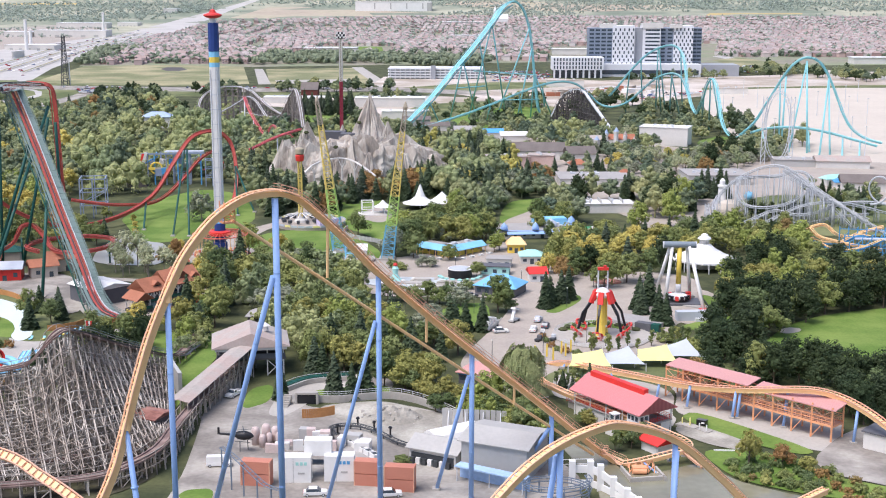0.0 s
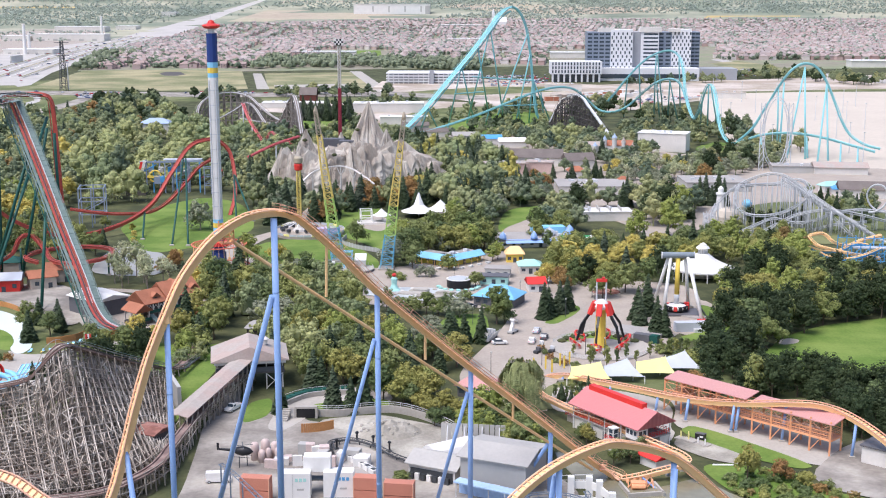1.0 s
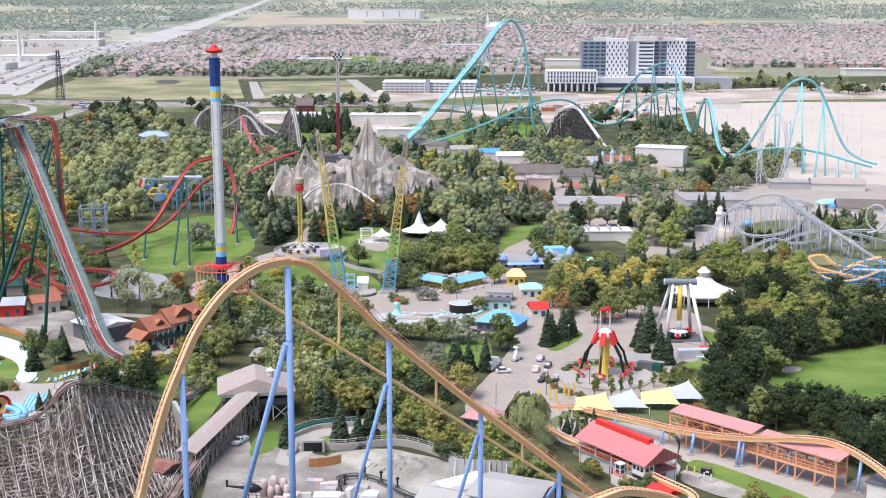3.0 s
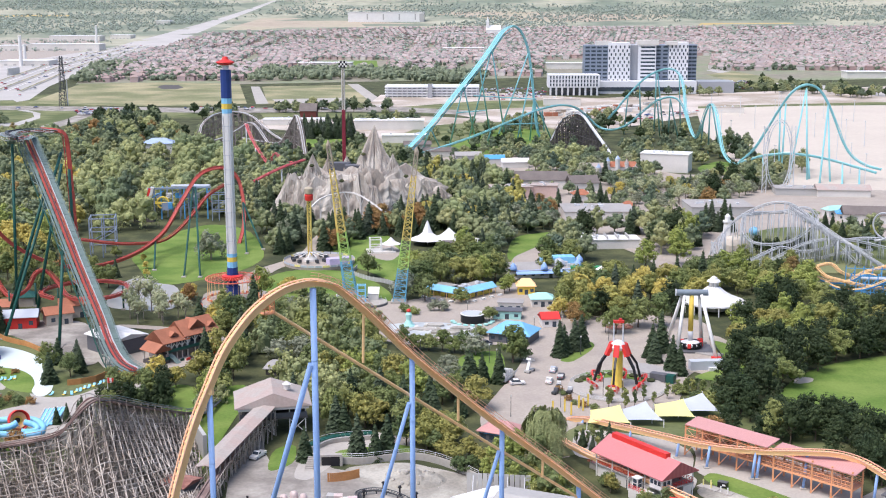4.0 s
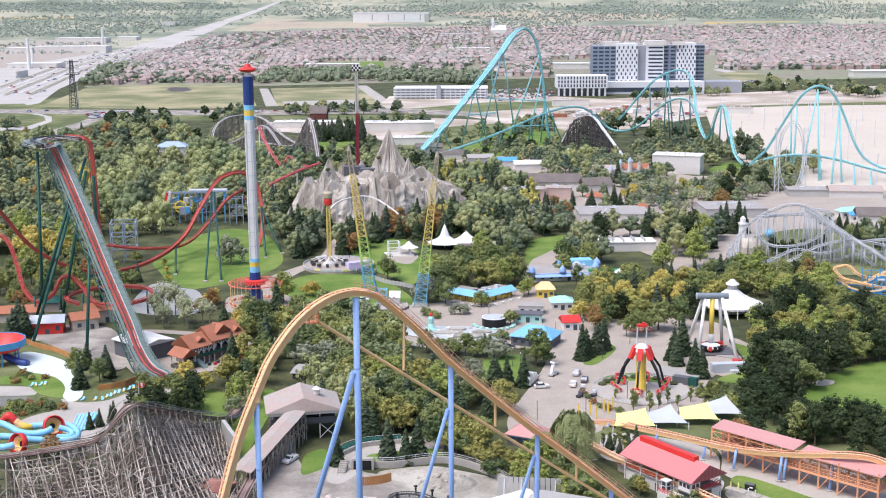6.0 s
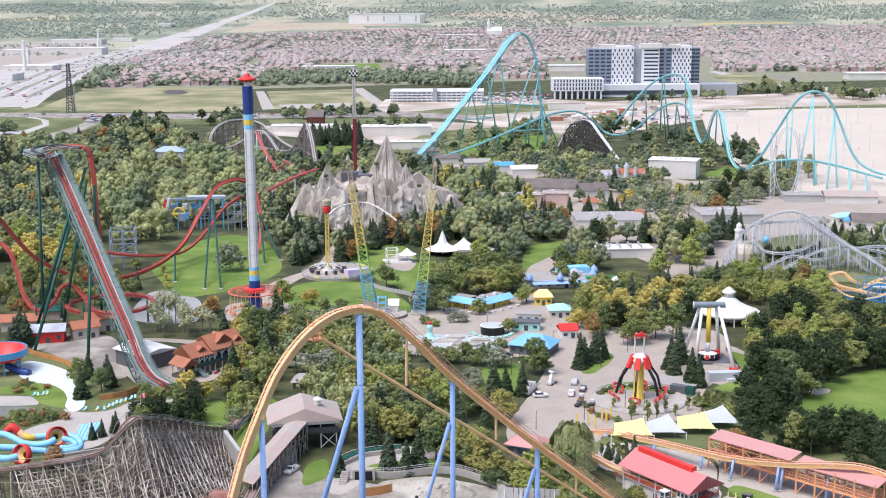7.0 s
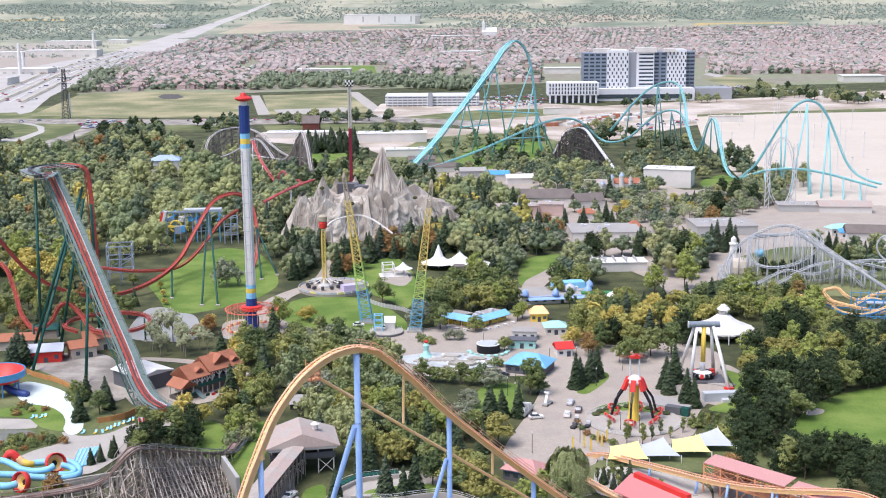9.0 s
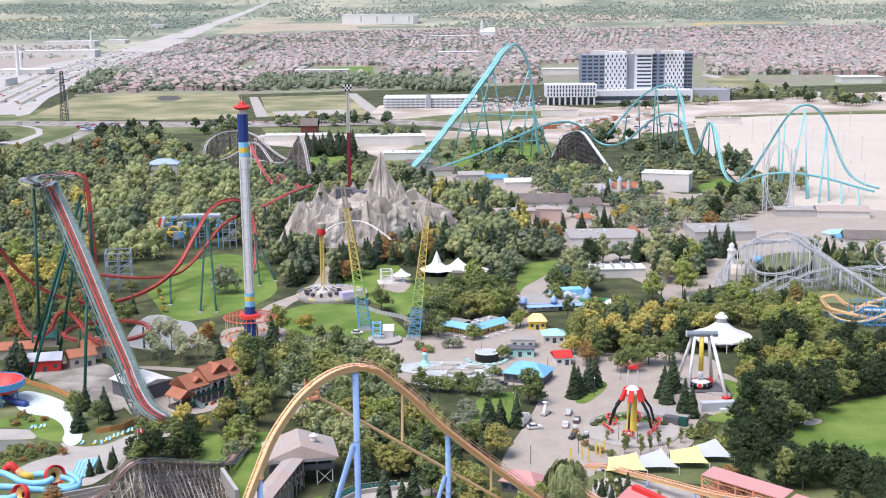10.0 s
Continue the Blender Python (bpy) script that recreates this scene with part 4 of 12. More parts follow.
room = hbox("operator_room", 2.2, 3.6, 3.28, (3.8, 3.2, 2.7), WHITE, "white glazed operator room")
for k in range(3):
    hbox("window", 1.0 + 1.2 * k, 5.22, 4.3, (0.8, 0.06, 1.0), GLASS, parent=room)
for k in range(2):
    q = hp(0.28, 2.9 + 1.3 * k, 4.3)
    part("window", MB().box(q, (0.06, 0.9, 1.0), ang), GLASS, room)
booth = hbox("ticket_booth", 6.6, 6.6, 2.2, (1.6, 1.6, 2.7), WHITE, "white booth with dark windows")
hbox("booth_roof", 6.6, 6.6, 4.9, (2.0, 2.0, 0.18), WHITE, parent=booth)
for z in (2.7, 3.8):
    hbox("window", 6.6, 7.42, z, (1.1, 0.06, 0.9), GLASS, parent=booth)
    q = hp(5.78, 6.6, z)
    part("window", MB().box(q, (0.06, 1.1, 0.9), ang), GLASS, booth)
hbox("landing", 5.2, 6.6, 0, (5.6, 3.0, 2.2), OFFWHITE, "white landing under the booth")
part("ramp", MB().beam(hp(2.5, 7.4, 2.1), hp(-1.2, 7.4, 0.5), 1.4, 0.2), REDORANGE, RH, "red ramp down to the ground")


def hrail(a, b, out0, out1, z):
    """A red railing from one point of the platform to another."""
    m = MB()
    p, q = hp(a, out0, z), hp(b, out1, z)
    n = max(2, int((q - p).length / 0.5))
    for i in range(n + 1):
        e = p.lerp(q, i / n)
        m.beam(e, e + Vector((0, 0, 1.1)), 0.07, 0.07)
    for h in (0.35, 0.7, 1.1):
        m.beam(p + Vector((0, 0, h)), q + Vector((0, 0, h)), 0.08, 0.08)
    part("railing", m, BRIGHTRED, RH, "red steel railing")


for a, b, o0, o1, z in ((hl - 0.3, 9.0, 4.9, 4.9, 3.28), (0.2, 0.2, -4.9, 1.6, 3.28), (0.2, 10.0, -4.9, -4.9, 3.28), (8.0, 2.6, 8.0, 8.0, 2.2), (12.0, 5.4, 2.6, 2.6, 3.28), (14.0, 6.0, -2.4, -2.4, 3.28), (2.6, -1.2, 8.1, 8.1, 1.3), (2.5, 4.8, -3.4, -3.4, 3.28), (hl + 0.2, hl + 4.5, 2.0, 3.4, 1.6), (hl + 0.2, hl + 4.5, -1.4, 0.2, 1.6)):
    hrail(a, b, o0, o1, z)
hbox("stair_block", hl + 2.2, 0.8, 0, (4.4, 4.2, 1.6), CONCRETE, "concrete entrance stair")
for k in range(4):
    hbox("queue_gate", 4.6 + 2.0 * k, 0.6, 3.28, (0.5, 1.6, 1.2), STORANGE, "orange boarding gate")

SL = thing("concrete_island", "low broken concrete island beside the grass strip", "kerb", (49.2, 278.4, 0), -43)
for k in range(5):
    part("slab", MB().box((-3.6 + 1.8 * k, 0.25 * (k % 2), 0), (1.7, 2.2, 0.35 + 0.06 * (k % 3))), CONCRETE, SL)
for x, y, paint, tone in ((46.9, 281.3, SAILY, "yellow"), (48.6, 280.9, SAILY, "yellow"), (48.4, 279.4, SAILY, "yellow"), (50.2, 277.2, WHITE, "white"), (51.6, 276.0, WHITE, "white")):
    bo = thing("bollard", f"{tone} steel bollard on a concrete island", "bollard", (x, y, 0.35), group="bollards by the grass strip")
    part("shaft", MB().lathe([(0.16, 0), (0.16, 1.25), (0.1, 1.4), (0.02, 1.45)], n=10), paint, bo)
DB = thing("waste_skip", "black waste skip with pale lettering on grass", "skip", (51.3, 280.3, 0.1), -30)
part("body", MB().sweep([(Vector((-1.1, 0, 0)), Vector((0, 1, 0)), Vector((0, 0, 1))), (Vector((1.1, 0, 0)), Vector((0, 1, 0)), Vector((0, 0, 1)))], [(-0.7, 0.15), (0.7, 0.15), (0.85, 1.3), (-0.85, 1.5)]), BLACK, DB)
part("lid", MB().beam((0, -0.9, 1.55), (0, 0.9, 1.36), 2.3, 0.1), DKGREY, DB)
part("plate", MB().box((0.5, -0.86, 0.7), (0.8, 0.05, 0.4)), WHITE, DB, "pale lettered plate")
for sx in (-0.9, 0.9):
    part("caster", MB().tube((sx, -0.5, 0.08), (sx + 0.12, -0.5, 0.08), 0.12, None, 8), BLACK, DB)
KB = thing("kerb_beam", "long white concrete kerb on the bank", "kerb", (53.4, 263.6, 0), 0)
part("beam", MB().box((0, 0, 0), (4.6, 0.5, 0.4)), WHITE, KB)

# ---- the red dive coaster ----
DIVE = thing("dive_coaster", "red steel dive coaster on dark green columns with a steep lift", "roller coaster")
UP = [(-109.4, 358.7, 4.4), (-116.2, 368.9, 3.8), (-121.8, 377.3, 6.8), (-127.8, 386.4, 14.5), (-138.3, 402.2, 26.4), (-150.1, 419.8, 41.0), (-161.4, 436.8, 54.0), (-167.1, 445.2, 60.3)]
uline = spline(UP + [(-171.5, 452.5, 64.5)], 6)
fr = frames_of(uline)
lt = part("lift_track", MB().sweep(fr, rect(1.0, 0.6, (0, -0.4))), RED, DIVE, "red chain lift track")
for sx in (-0.85, 0.85):
    part("rail", MB().sweep(fr, ring(0.2, 6, (sx, 0.1))), RED, lt)
part("chain_trough", MB().sweep(fr, rect(0.35, 0.2, (0, 0.02))), DKSTEEL, lt)
part("rail_guard", MB().sweep(fr, rect(0.18, 0.5, (1.3, 0.2))), STEEL, lt, "pale grey guard rail")
part("walkway", MB().sweep(fr, rect(2.0, 0.12, (2.5, -0.3))), GREYGREEN, lt, "pale grey stair walkway")
part("walkway", MB().sweep(fr, rect(0.9, 0.12, (-1.7, -0.3))), GREYGREEN, lt, "pale grey stair walkway")
for sx, z in ((3.5, 0.8), (-2.2, 0.8), (3.5, 0.3)):
    part("handrail", MB().sweep(fr, ring(0.06, 4, (sx, z))), GREYGREEN, lt)
for sx in (-2.6, 3.2):
    part("lower_chord", MB().sweep(fr, ring(0.22, 6, (sx, -4.6))), DKGREEN, lt)
    part("upper_chord", MB().sweep(fr, ring(0.2, 6, (sx, -0.6))), GREYGREEN, lt)
web = MB()
for k, (p, s, u) in enumerate(fr[::2]):
    sgn = 1 if k % 2 else -1
    for sx in (-2.6, 3.2):
        web.beam(p + sx * s - 0.6 * u, p + sx * s - 4.6 * u, 0.2)
    web.beam(p - 2.6 * s - 4.6 * u, p + 3.2 * s - 4.6 * u, 0.2)
    web.beam(p - 2.6 * s - 0.5 * u, p + 3.4 * s - 0.5 * u, 0.2)
    if k + 1 < len(fr[::2]):
        p2, s2, u2 = fr[::2][k + 1]
        for sx in (-2.6, 3.2):
            web.beam(p + sx * s - (0.6 if sgn > 0 else 4.6) * u, p2 + sx * s2 - (4.6 if sgn > 0 else 0.6) * u2, 0.17)
        web.beam(p - 2.6 * s - 4.6 * u, p2 + 3.2 * s2 - 4.6 * u2, 0.15)
        for m_ in range(3):
            q_ = p.lerp(p2, m_ / 3)
            web.beam(q_ + 3.5 * s - 0.3 * u, q_ + 3.5 * s + 0.8 * u, 0.06)
            web.beam(q_ + 1.6 * s - 0.2 * u, q_ + 3.4 * s - 0.2 * u, 0.1)
tagged(part("truss_web", web, GREYGREEN, lt), kind="stuff")
TOPX = [(-171.5, 452.5, 64.5)] + [(-168.7, 436.3, 65.0), (-173.9, 443.0, 65.0), (-177.9, 449.8, 65.0), (-179.5, 456.6, 65.0), (-177.4, 461.8, 65.0), (-172.6, 465.1, 65.0), (-167.1, 464.9, 65.0), (-162.5, 461.1, 65.0)] + [(-160.8, 461.1, 63.9), (-159.9, 461.1, 61.1), (-159.4, 461.1, 55.7), (-159.2, 461.1, 49.2), (-158.9, 461.1, 40.5), (-158.7, 461.1, 32.8), (-158.3, 461.1, 25.0)]
tf = frames_of(spline(TOPX, 6), up=(0.0, 0.35, 1))
tp = part("top_turn", MB().sweep(tf[38:], rect(1.3, 1.0, (0, -0.7))), RED, DIVE, "red turn and vertical drop")
for sx in (-1.1, 1.1):
    part("rail", MB().sweep(tf[38:], ring(0.2, 6, (sx, 0.1))), RED, tp)
tb = part("brake_turn", MB().sweep(tf[:39], rect(1.0, 0.8, (0, -0.7))), DKSTEEL, DIVE, "dark track of the slow top turn")
for sx in (-0.9, 0.9):
    part("rail", MB().sweep(tf[:39], ring(0.14, 6, (sx, 0.1))), RED, tb)
for sx, w_ in ((2.2, 1.9), (-2.2, 1.9)):
    part("walkway", MB().sweep(tf[:50], rect(w_, 0.14, (sx, -0.2))), GREYGREEN, tb, "grey grated walkway")
    for z in (0.4, 0.95):
        part("handrail", MB().sweep(tf[:50], ring(0.06, 4, (sx * 1.42, z))), STEEL, tb)
    rp = MB()
    for p, s, u in tf[:50:2]:
        rp.beam(p + sx * 1.42 * s - 0.2 * u, p + sx * 1.42 * s + 0.95 * u, 0.08)
        rp.beam(p - 0.6 * u, p + sx * 1.4 * s - 0.25 * u, 0.14)
    tagged(part("rail_framing", rp, STEEL, tb), kind="stuff")
for top, foot in [((-176.8, 452.2, 63), (-175.8, 443.3)), ((-164.3, 468.4, 58), (-167.1, 407.3)), ((-161.1, 458.6, 55), (-169.3, 445.7)), ((-147.6, 416.0, 37.3), (-145.2, 397.7)), ((-157.9, 431.5, 50.7), (-175.9, 433.8)), ((-128.1, 386.8, 14.8), (-135.7, 404.3)), ((-157.3, 455.0, 53.4), (-160.9, 467.0))]:
    column(DIVE, (top[0], top[1], top[2] - 1.5), (*foot, 0), 0.55, DKGREEN, label="dark green steel column")
ARC = [(-215.8, 480.0, 49.9), (-207.3, 490.0, 33.3), (-197.4, 498.0, 16.4), (-184.0, 506.0, 6.3), (-169.4, 513.0, 3.2), (-156.5, 530.0, 4.9), (-148.7, 552.0, 10.2), (-143.8, 570.0, 21.5), (-138.3, 582.0, 31.7), (-132.5, 592.0, 34.3), (-127.4, 600.0, 32.8), (-122.9, 602.0, 27.1), (-120.1, 598.0, 16.5), (-118.9, 590.0, 6.7), (-119.3, 578.0, -0.6)]
al = spline(ARC, 8)
b_track(DIVE, al, "great_loop", mats=(RED, RED), spine=1.2, step=2.5, bank=lambda t: 55 * math.sin(math.pi * min(1, max(0, (t - 0.45) / 0.5))), label="red track swooping over the lawn")
for top, foot in [((-139.9, 578.0, 26.9), (-128.4, 505.1)), ((-138.8, 578.0, 26.9), (-121.6, 505.0)), ((-120.4, 598.0, 16.5), (-111.1, 554.4)), ((-120.1, 598.0, 16.5), (-105.3, 564.3)), ((-150.8, 548.0, 7.8), (-144.1, 518.0))]:
    column(DIVE, top, (*foot, 0), 0.42, DKGREEN)
LOW = [(-209.0, 470.0, 30.2), (-195.1, 462.0, 27.2), (-189.2, 456.0, 18.5), (-185.0, 450.0, 11.0), (-179.0, 446.0, 6.3), (-173.0, 446.0, 8.7), (-169.9, 448.0, 14.5), (-166.2, 450.0, 14.9), (-161.5, 448.0, 11.0), (-155.7, 440.0, 7.8), (-146.0, 432.0, 8.5), (-136.6, 432.0, 9.8), (-133.9, 440.0, 10.1), (-138.2, 452.0, 9.8), (-148.4, 460.0, 9.0), (-158.4, 460.0, 8.5), (-165.8, 452.0, 8.3), (-166.9, 444.0, 7.7), (-159.7, 436.0, 7.9)]
b_track(DIVE, spline(LOW, 7), "low_helix", mats=(RED, RED), spine=0.9, step=2.5, label="red low loops and helix")
FLAT = [(-181.8, 540.0, 9.6), (-167.9, 545.0, 6.9), (-156.8, 552.0, 5.7), (-150.8, 560.0, 5.4), (-146.8, 572.0, 7.5), (-142.0, 584.0, 13.5), (-136.5, 594.0, 21.0), (-130.0, 603.0, 25.0)]
b_track(DIVE, spline(FLAT, 6), "level_run", mats=(RED, RED), spine=0.8, step=3)
BACK = [(-186.5, 520.0, -1.6), (-167.9, 524.0, -2.9), (-151.5, 528.0, -4.4)]
b_track(DIVE, spline(BACK, 6), "level_run", mats=(RED, RED), spine=0.8, step=3)
for x, y in [(-177.8, 441.7), (-172.4, 454.1), (-161.1, 445.6), (-149.2, 441.5), (-138.1, 449.6)]:
    column(DIVE, (x, y, 9), (x, y, 0), 0.35, DKGREEN)

# ---- timber coasters ----


def trestle(thing_, line, material, batter=0.12, bay=3.2, tier=4.0, half=1.8, beam=0.24, track=None, seed=1, deck=True):
    """A timber trestle: bents with battered legs, ledgers and crossed braces under a two-railed track."""
    rng = random.Random(seed)
    fr = frames_of(line)
    pick, acc = [fr[0]], 0.0
    for a, b in zip(fr, fr[1:]):
        acc += (b[0] - a[0]).length
        if acc >= bay:
            acc = 0.0
            pick.append(b)
    post, brace = MB(), MB()
    prev = None
    for k, (p, s, u) in enumerate(pick):
        s = Vector((s.x, s.y, 0)).normalized()
        legs = []
        for sx in (-1, -0.33, 0.33, 1):
            f = Vector((p.x, p.y, 0)) + s * sx * (half + batter * p.z)
            t = p + s * sx * half - Vector((0, 0, 0.5))
            legs.append((f, t))
            post.beam(f, t, beam, beam)
        z = tier
        while z < p.z - 1:
            a, b = legs[0][0].lerp(legs[0][1], z / p.z), legs[3][0].lerp(legs[3][1], z / p.z)
            brace.beam(a, b, beam * 0.7, beam)
            if prev:
                q = prev[0][0].lerp(prev[0][1], min(1, z / prev[2])), prev[1][0].lerp(prev[1][1], min(1, z / prev[2]))
                brace.beam(a, q[0], beam * 0.6, beam * 0.8)
                brace.beam(b, q[1], beam * 0.6, beam * 0.8)
            lo = max(0.0, z - tier)
            c, d = legs[0][0].lerp(legs[0][1], lo / p.z), legs[3][0].lerp(legs[3][1], lo / p.z)
            brace.beam(c, b, beam * 0.5, beam * 0.7)
            if prev and rng.random() < 0.7:
                q = prev[0][0].lerp(prev[0][1], min(1, lo / prev[2])), prev[1][0].lerp(prev[1][1], min(1, lo / prev[2]))
                brace.beam(q[0], a, beam * 0.5, beam * 0.7)
                brace.beam(q[1], b, beam * 0.5, beam * 0.7)
            z += tier
        prev = (legs[0], legs[3], max(p.z, 0.1))
    tagged(part("framing", post, material, thing_, "weathered timber posts"), kind="stuff")
    tagged(part("bracing", brace, material, thing_, "weathered timber ledgers and braces"), kind="stuff")
    if deck:
        part("track_bed", MB().sweep(fr, rect(2.6, 0.35, (0, -0.25))), track or TRACKWOOD, thing_, "brown laminated timber track")
        for sx in (-0.8, 0.8):
            part("rail", MB().sweep(fr, rect(0.3, 0.3, (sx, 0.08))), STEEL if track else TRACKWOOD, thing_)
        for sx in (-1.9, 1.9):
            part("handrail", MB().sweep(fr, rect(0.12, 0.12, (sx, 0.9))), material, thing_)
            hp = MB()
            for p, s, u in pick:
                hp.beam(p + sx * s - 0.4 * u, p + sx * s + 0.9 * u, 0.12)
            tagged(part("rail_framing", hp, material, thing_), kind="stuff")


WC = thing("timber_coaster", "weathered grey timber roller coaster with a dense lattice trestle", "roller coaster")
HIGH = [(-135, 262, 13), (-120, 262, 15), (-106, 262, 17.3), (-99.3, 262.5, 19), (-96.3, 262.5, 22.1), (-94.3, 263.5, 24.6), (-92.6, 266, 25.6), (-91.5, 271, 23.7), (-90.3, 290, 16), (-87.7, 306, 9.6), (-83.8, 325, 2.4), (-82.7, 334, 1.6), (-82, 342, 1.4), (-83, 350, 1.4)]
trestle(WC, spline(HIGH, 8), TIMBER, 0.12, 3.6, 4.2, 1.9, 0.25, seed=3)
FRONT = [(-99.4, 226.0, 4.8), (-94.3, 230.0, 3.7), (-84.1, 233.0, 3.6), (-76.3, 237.0, 3.5), (-71.0, 243.0, 4.1), (-68.1, 250.0, 4.6), (-67.9, 260.0, 4.5), (-67.9, 270.0, 4.1), (-67.7, 282.0, 3.6), (-65.1, 305.0, 3.8), (-62.5, 322.0, 4.1)]
trestle(WC, spline(FRONT, 8), TIMBER, 0.08, 2.6, 2.6, 1.7, 0.24, seed=4)
INNER = [(-103.4, 236.0, 5.4), (-98.1, 240.0, 4.4), (-88.7, 243.0, 4.2), (-80.2, 246.0, 3.9), (-74.2, 250.0, 3.8), (-72.0, 256.0, 3.3), (-70.8, 266.0, 2.6)]
trestle(WC, spline(INNER, 8), TIMBER, 0.08, 2.6, 2.6, 1.7, 0.24, seed=5)
def along(line, t):
    """The place at share t of a line's length."""
    steps = [(b - a).length for a, b in zip(line, line[1:])]
    left = t * sum(steps)
    for a, b, n in zip(line, line[1:], steps):
        if left <= n:
            return a.lerp(b, left / n)
        left -= n
    return line[-1]


hi_line, lo_line = spline(HIGH[1:11], 10), spline(FRONT[:7], 10)
NB, NL = 58, 15
for layer in range(2):
    grid = []
    for k in range(NB):
        t = k / (NB - 1)
        a, b = along(hi_line, t), along(lo_line, min(1.0, t + 0.15 * math.sin(math.pi * t)))
        grid.append([a.lerp(b, (i + 0.5 * layer) / NL) + Vector((0, 2.4 * layer, -0.9 * layer - 1.6 * math.sin(math.pi * i / NL))) for i in range(NL)])
    bent, ledger = MB(), MB()
    for k in range(NB):
        for i in range(NL - 1):
            p, q = grid[k][i], grid[k][i + 1]
            if k % 2 == layer:
                bent.beam(p, q, 0.2)
            if k + 1 < NB:
                r, s_ = grid[k + 1][i], grid[k + 1][i + 1]
                ledger.beam(p, r, 0.16 if i % 2 else 0.2)
                if (2 * k + i + layer) % 5 == 0:
                    bent.beam(p, s_, 0.13)
                elif (k + 3 * i + layer) % 5 == 1:
                    bent.beam(q, r, 0.13)
            if p.z > 1 and (k + i) % 2 == 0:
                bent.beam((p.x, p.y, 0), p, 0.14)
                if p.z > 3:
                    ledger.beam((p.x + 1.2, p.y + 2.2, p.z * 0.2), p, 0.12)
                    ledger.beam((p.x - 1.0, p.y, p.z * 0.3), (p.x + 2.0, p.y + 1.5, p.z * 0.75), 0.11)
    tagged(part("raking_framing", bent, TIMBER, WC, "crossed raking timber braces"), kind="stuff")
    tagged(part("ledger_framing", ledger, TIMBER, WC, "curved rows of timber ledgers and braces"), kind="stuff")
wf = frames_of(spline(HIGH[6:], 8))
part("stair_walkway", MB().sweep(wf, rect(1.0, 0.12, (2.4, -0.1))), DKSTEEL, WC, "dark walkway beside the descent")
for z in (0.5, 1.1):
    part("handrail", MB().sweep(wf, ring(0.06, 4, (2.9, z))), GREYGREEN, WC, "blue-grey handrail")
# the shed over the track and the small hut on the timber coaster
a, b = Vector((-70.2, 276.0, 5.8)), Vector((-62.0, 314.0, 8.6))
d = (b - a).normalized()
s = d.cross((0, 0, 1)).normalized()
part("track_roof", MB().sweep([(a, s, Vector((0, 0, 1))), (b, s, Vector((0, 0, 1)))], [(-2.7, -0.35), (0, 0.25), (2.7, -0.35), (2.7, -0.15), (0, 0.45), (-2.7, -0.15)]), SHINGLE, WC, "faded red-brown shingle roof over the track")
for k in range(14):
    q = a.lerp(b, k / 13)
    for sx in (-2.4, 2.4):
        part("roof_post", MB().beam((q.x + sx * s.x, q.y + sx * s.y, 0), (q.x + sx * s.x, q.y + sx * s.y, q.z - 0.3), 0.22), TIMBER, WC)
for k in range(13):
    q, r = a.lerp(b, k / 13), a.lerp(b, (k + 1) / 13)
    part("side_brace", MB().beam((q.x + 2.4 * s.x, q.y + 2.4 * s.y, 0.5), (r.x + 2.4 * s.x, r.y + 2.4 * s.y, r.z - 1.0), 0.16), TIMBER, WC)
hc = Vector((*(-75.4, 267.4), 0))
for k in range(9):
    a_ = radians(-22)
    part("tunnel_board", MB().box((hc.x + 1.2 + (k - 4) * 0.72 * math.cos(a_) + 3.4 * math.sin(a_), hc.y + (k - 4) * 0.72 * math.sin(a_) - 3.4 * math.cos(a_), 0), (0.66, 0.12, 5.4), -22), GREYWALL, WC, "grey upright board")
part("tunnel_wall", MB().box((hc.x + 1.2, hc.y, 0), (6.5, 6.5, 5.6), -22), DKTIMBER, WC, "dark board tunnel hut")
part("tunnel_roof", MB().gable((hc.x + 1.2, hc.y, 5.6), (6.5, 6.5), 0.7, -22, 0.5, 0.2), RUSTROOF, WC, "rusty red metal roof")
part("side_wall", MB().box((-78.0, 303.5, 0), (1.0, 17, 6.5), 24), GREYWALL, WC, "grey board end wall")

GREYTIMBER = surf("silvered_timber", (0.26, 0.225, 0.20), 0.85, 0, 0.2, 0.15, 1.5, island=0.6)
FW = thing("timber_coaster", "distant weathered timber coaster with a tall curved trestle", "roller coaster")
trestle(FW, spline([(-221.6, 960.0, 9.0), (-219.5, 965.0, 19.0), (-213.3, 975.0, 25.1), (-204.8, 985.0, 26.7), (-193.5, 985.0, 26.6), (-182.0, 975.0, 24.0), (-171.8, 960.0, 18.4), (-160.9, 945.0, 13.0), (-150.2, 930.0, 10.4), (-137.5, 915.0, 11.2)], 6), GREYTIMBER, 0.05, 5, 5, 2.2, 0.5, track=GREYTIMBER, seed=21)
trestle(FW, spline([(-183.1, 935.0, 11.7), (-167.3, 930.0, 9.6), (-153.8, 925.0, 9.3), (-148.0, 922.0, 16.0), (-143.2, 920.0, 25.9), (-139.4, 918.0, 30.2), (-134.6, 905.0, 22.0), (-129.9, 890.0, 5.2)], 6), GREYTIMBER, 0.05, 5, 5, 2.2, 0.5, track=GREYTIMBER, seed=22)
trestle(FW, spline([(-210.2, 930.0, 9.0), (-198.1, 935.0, 11.8), (-185.9, 940.0, 18.5), (-179.6, 942.0, 22.5), (-172.5, 938.0, 19.9), (-162.3, 925.0, 9.3)], 6), GREYTIMBER, 0.05, 5, 5, 2.2, 0.5, track=GREYTIMBER, seed=23)
PINKRED = surf("faded_red_paint", (0.60, 0.13, 0.14), 0.5, 0, 0.15, 0.1, 1.5)
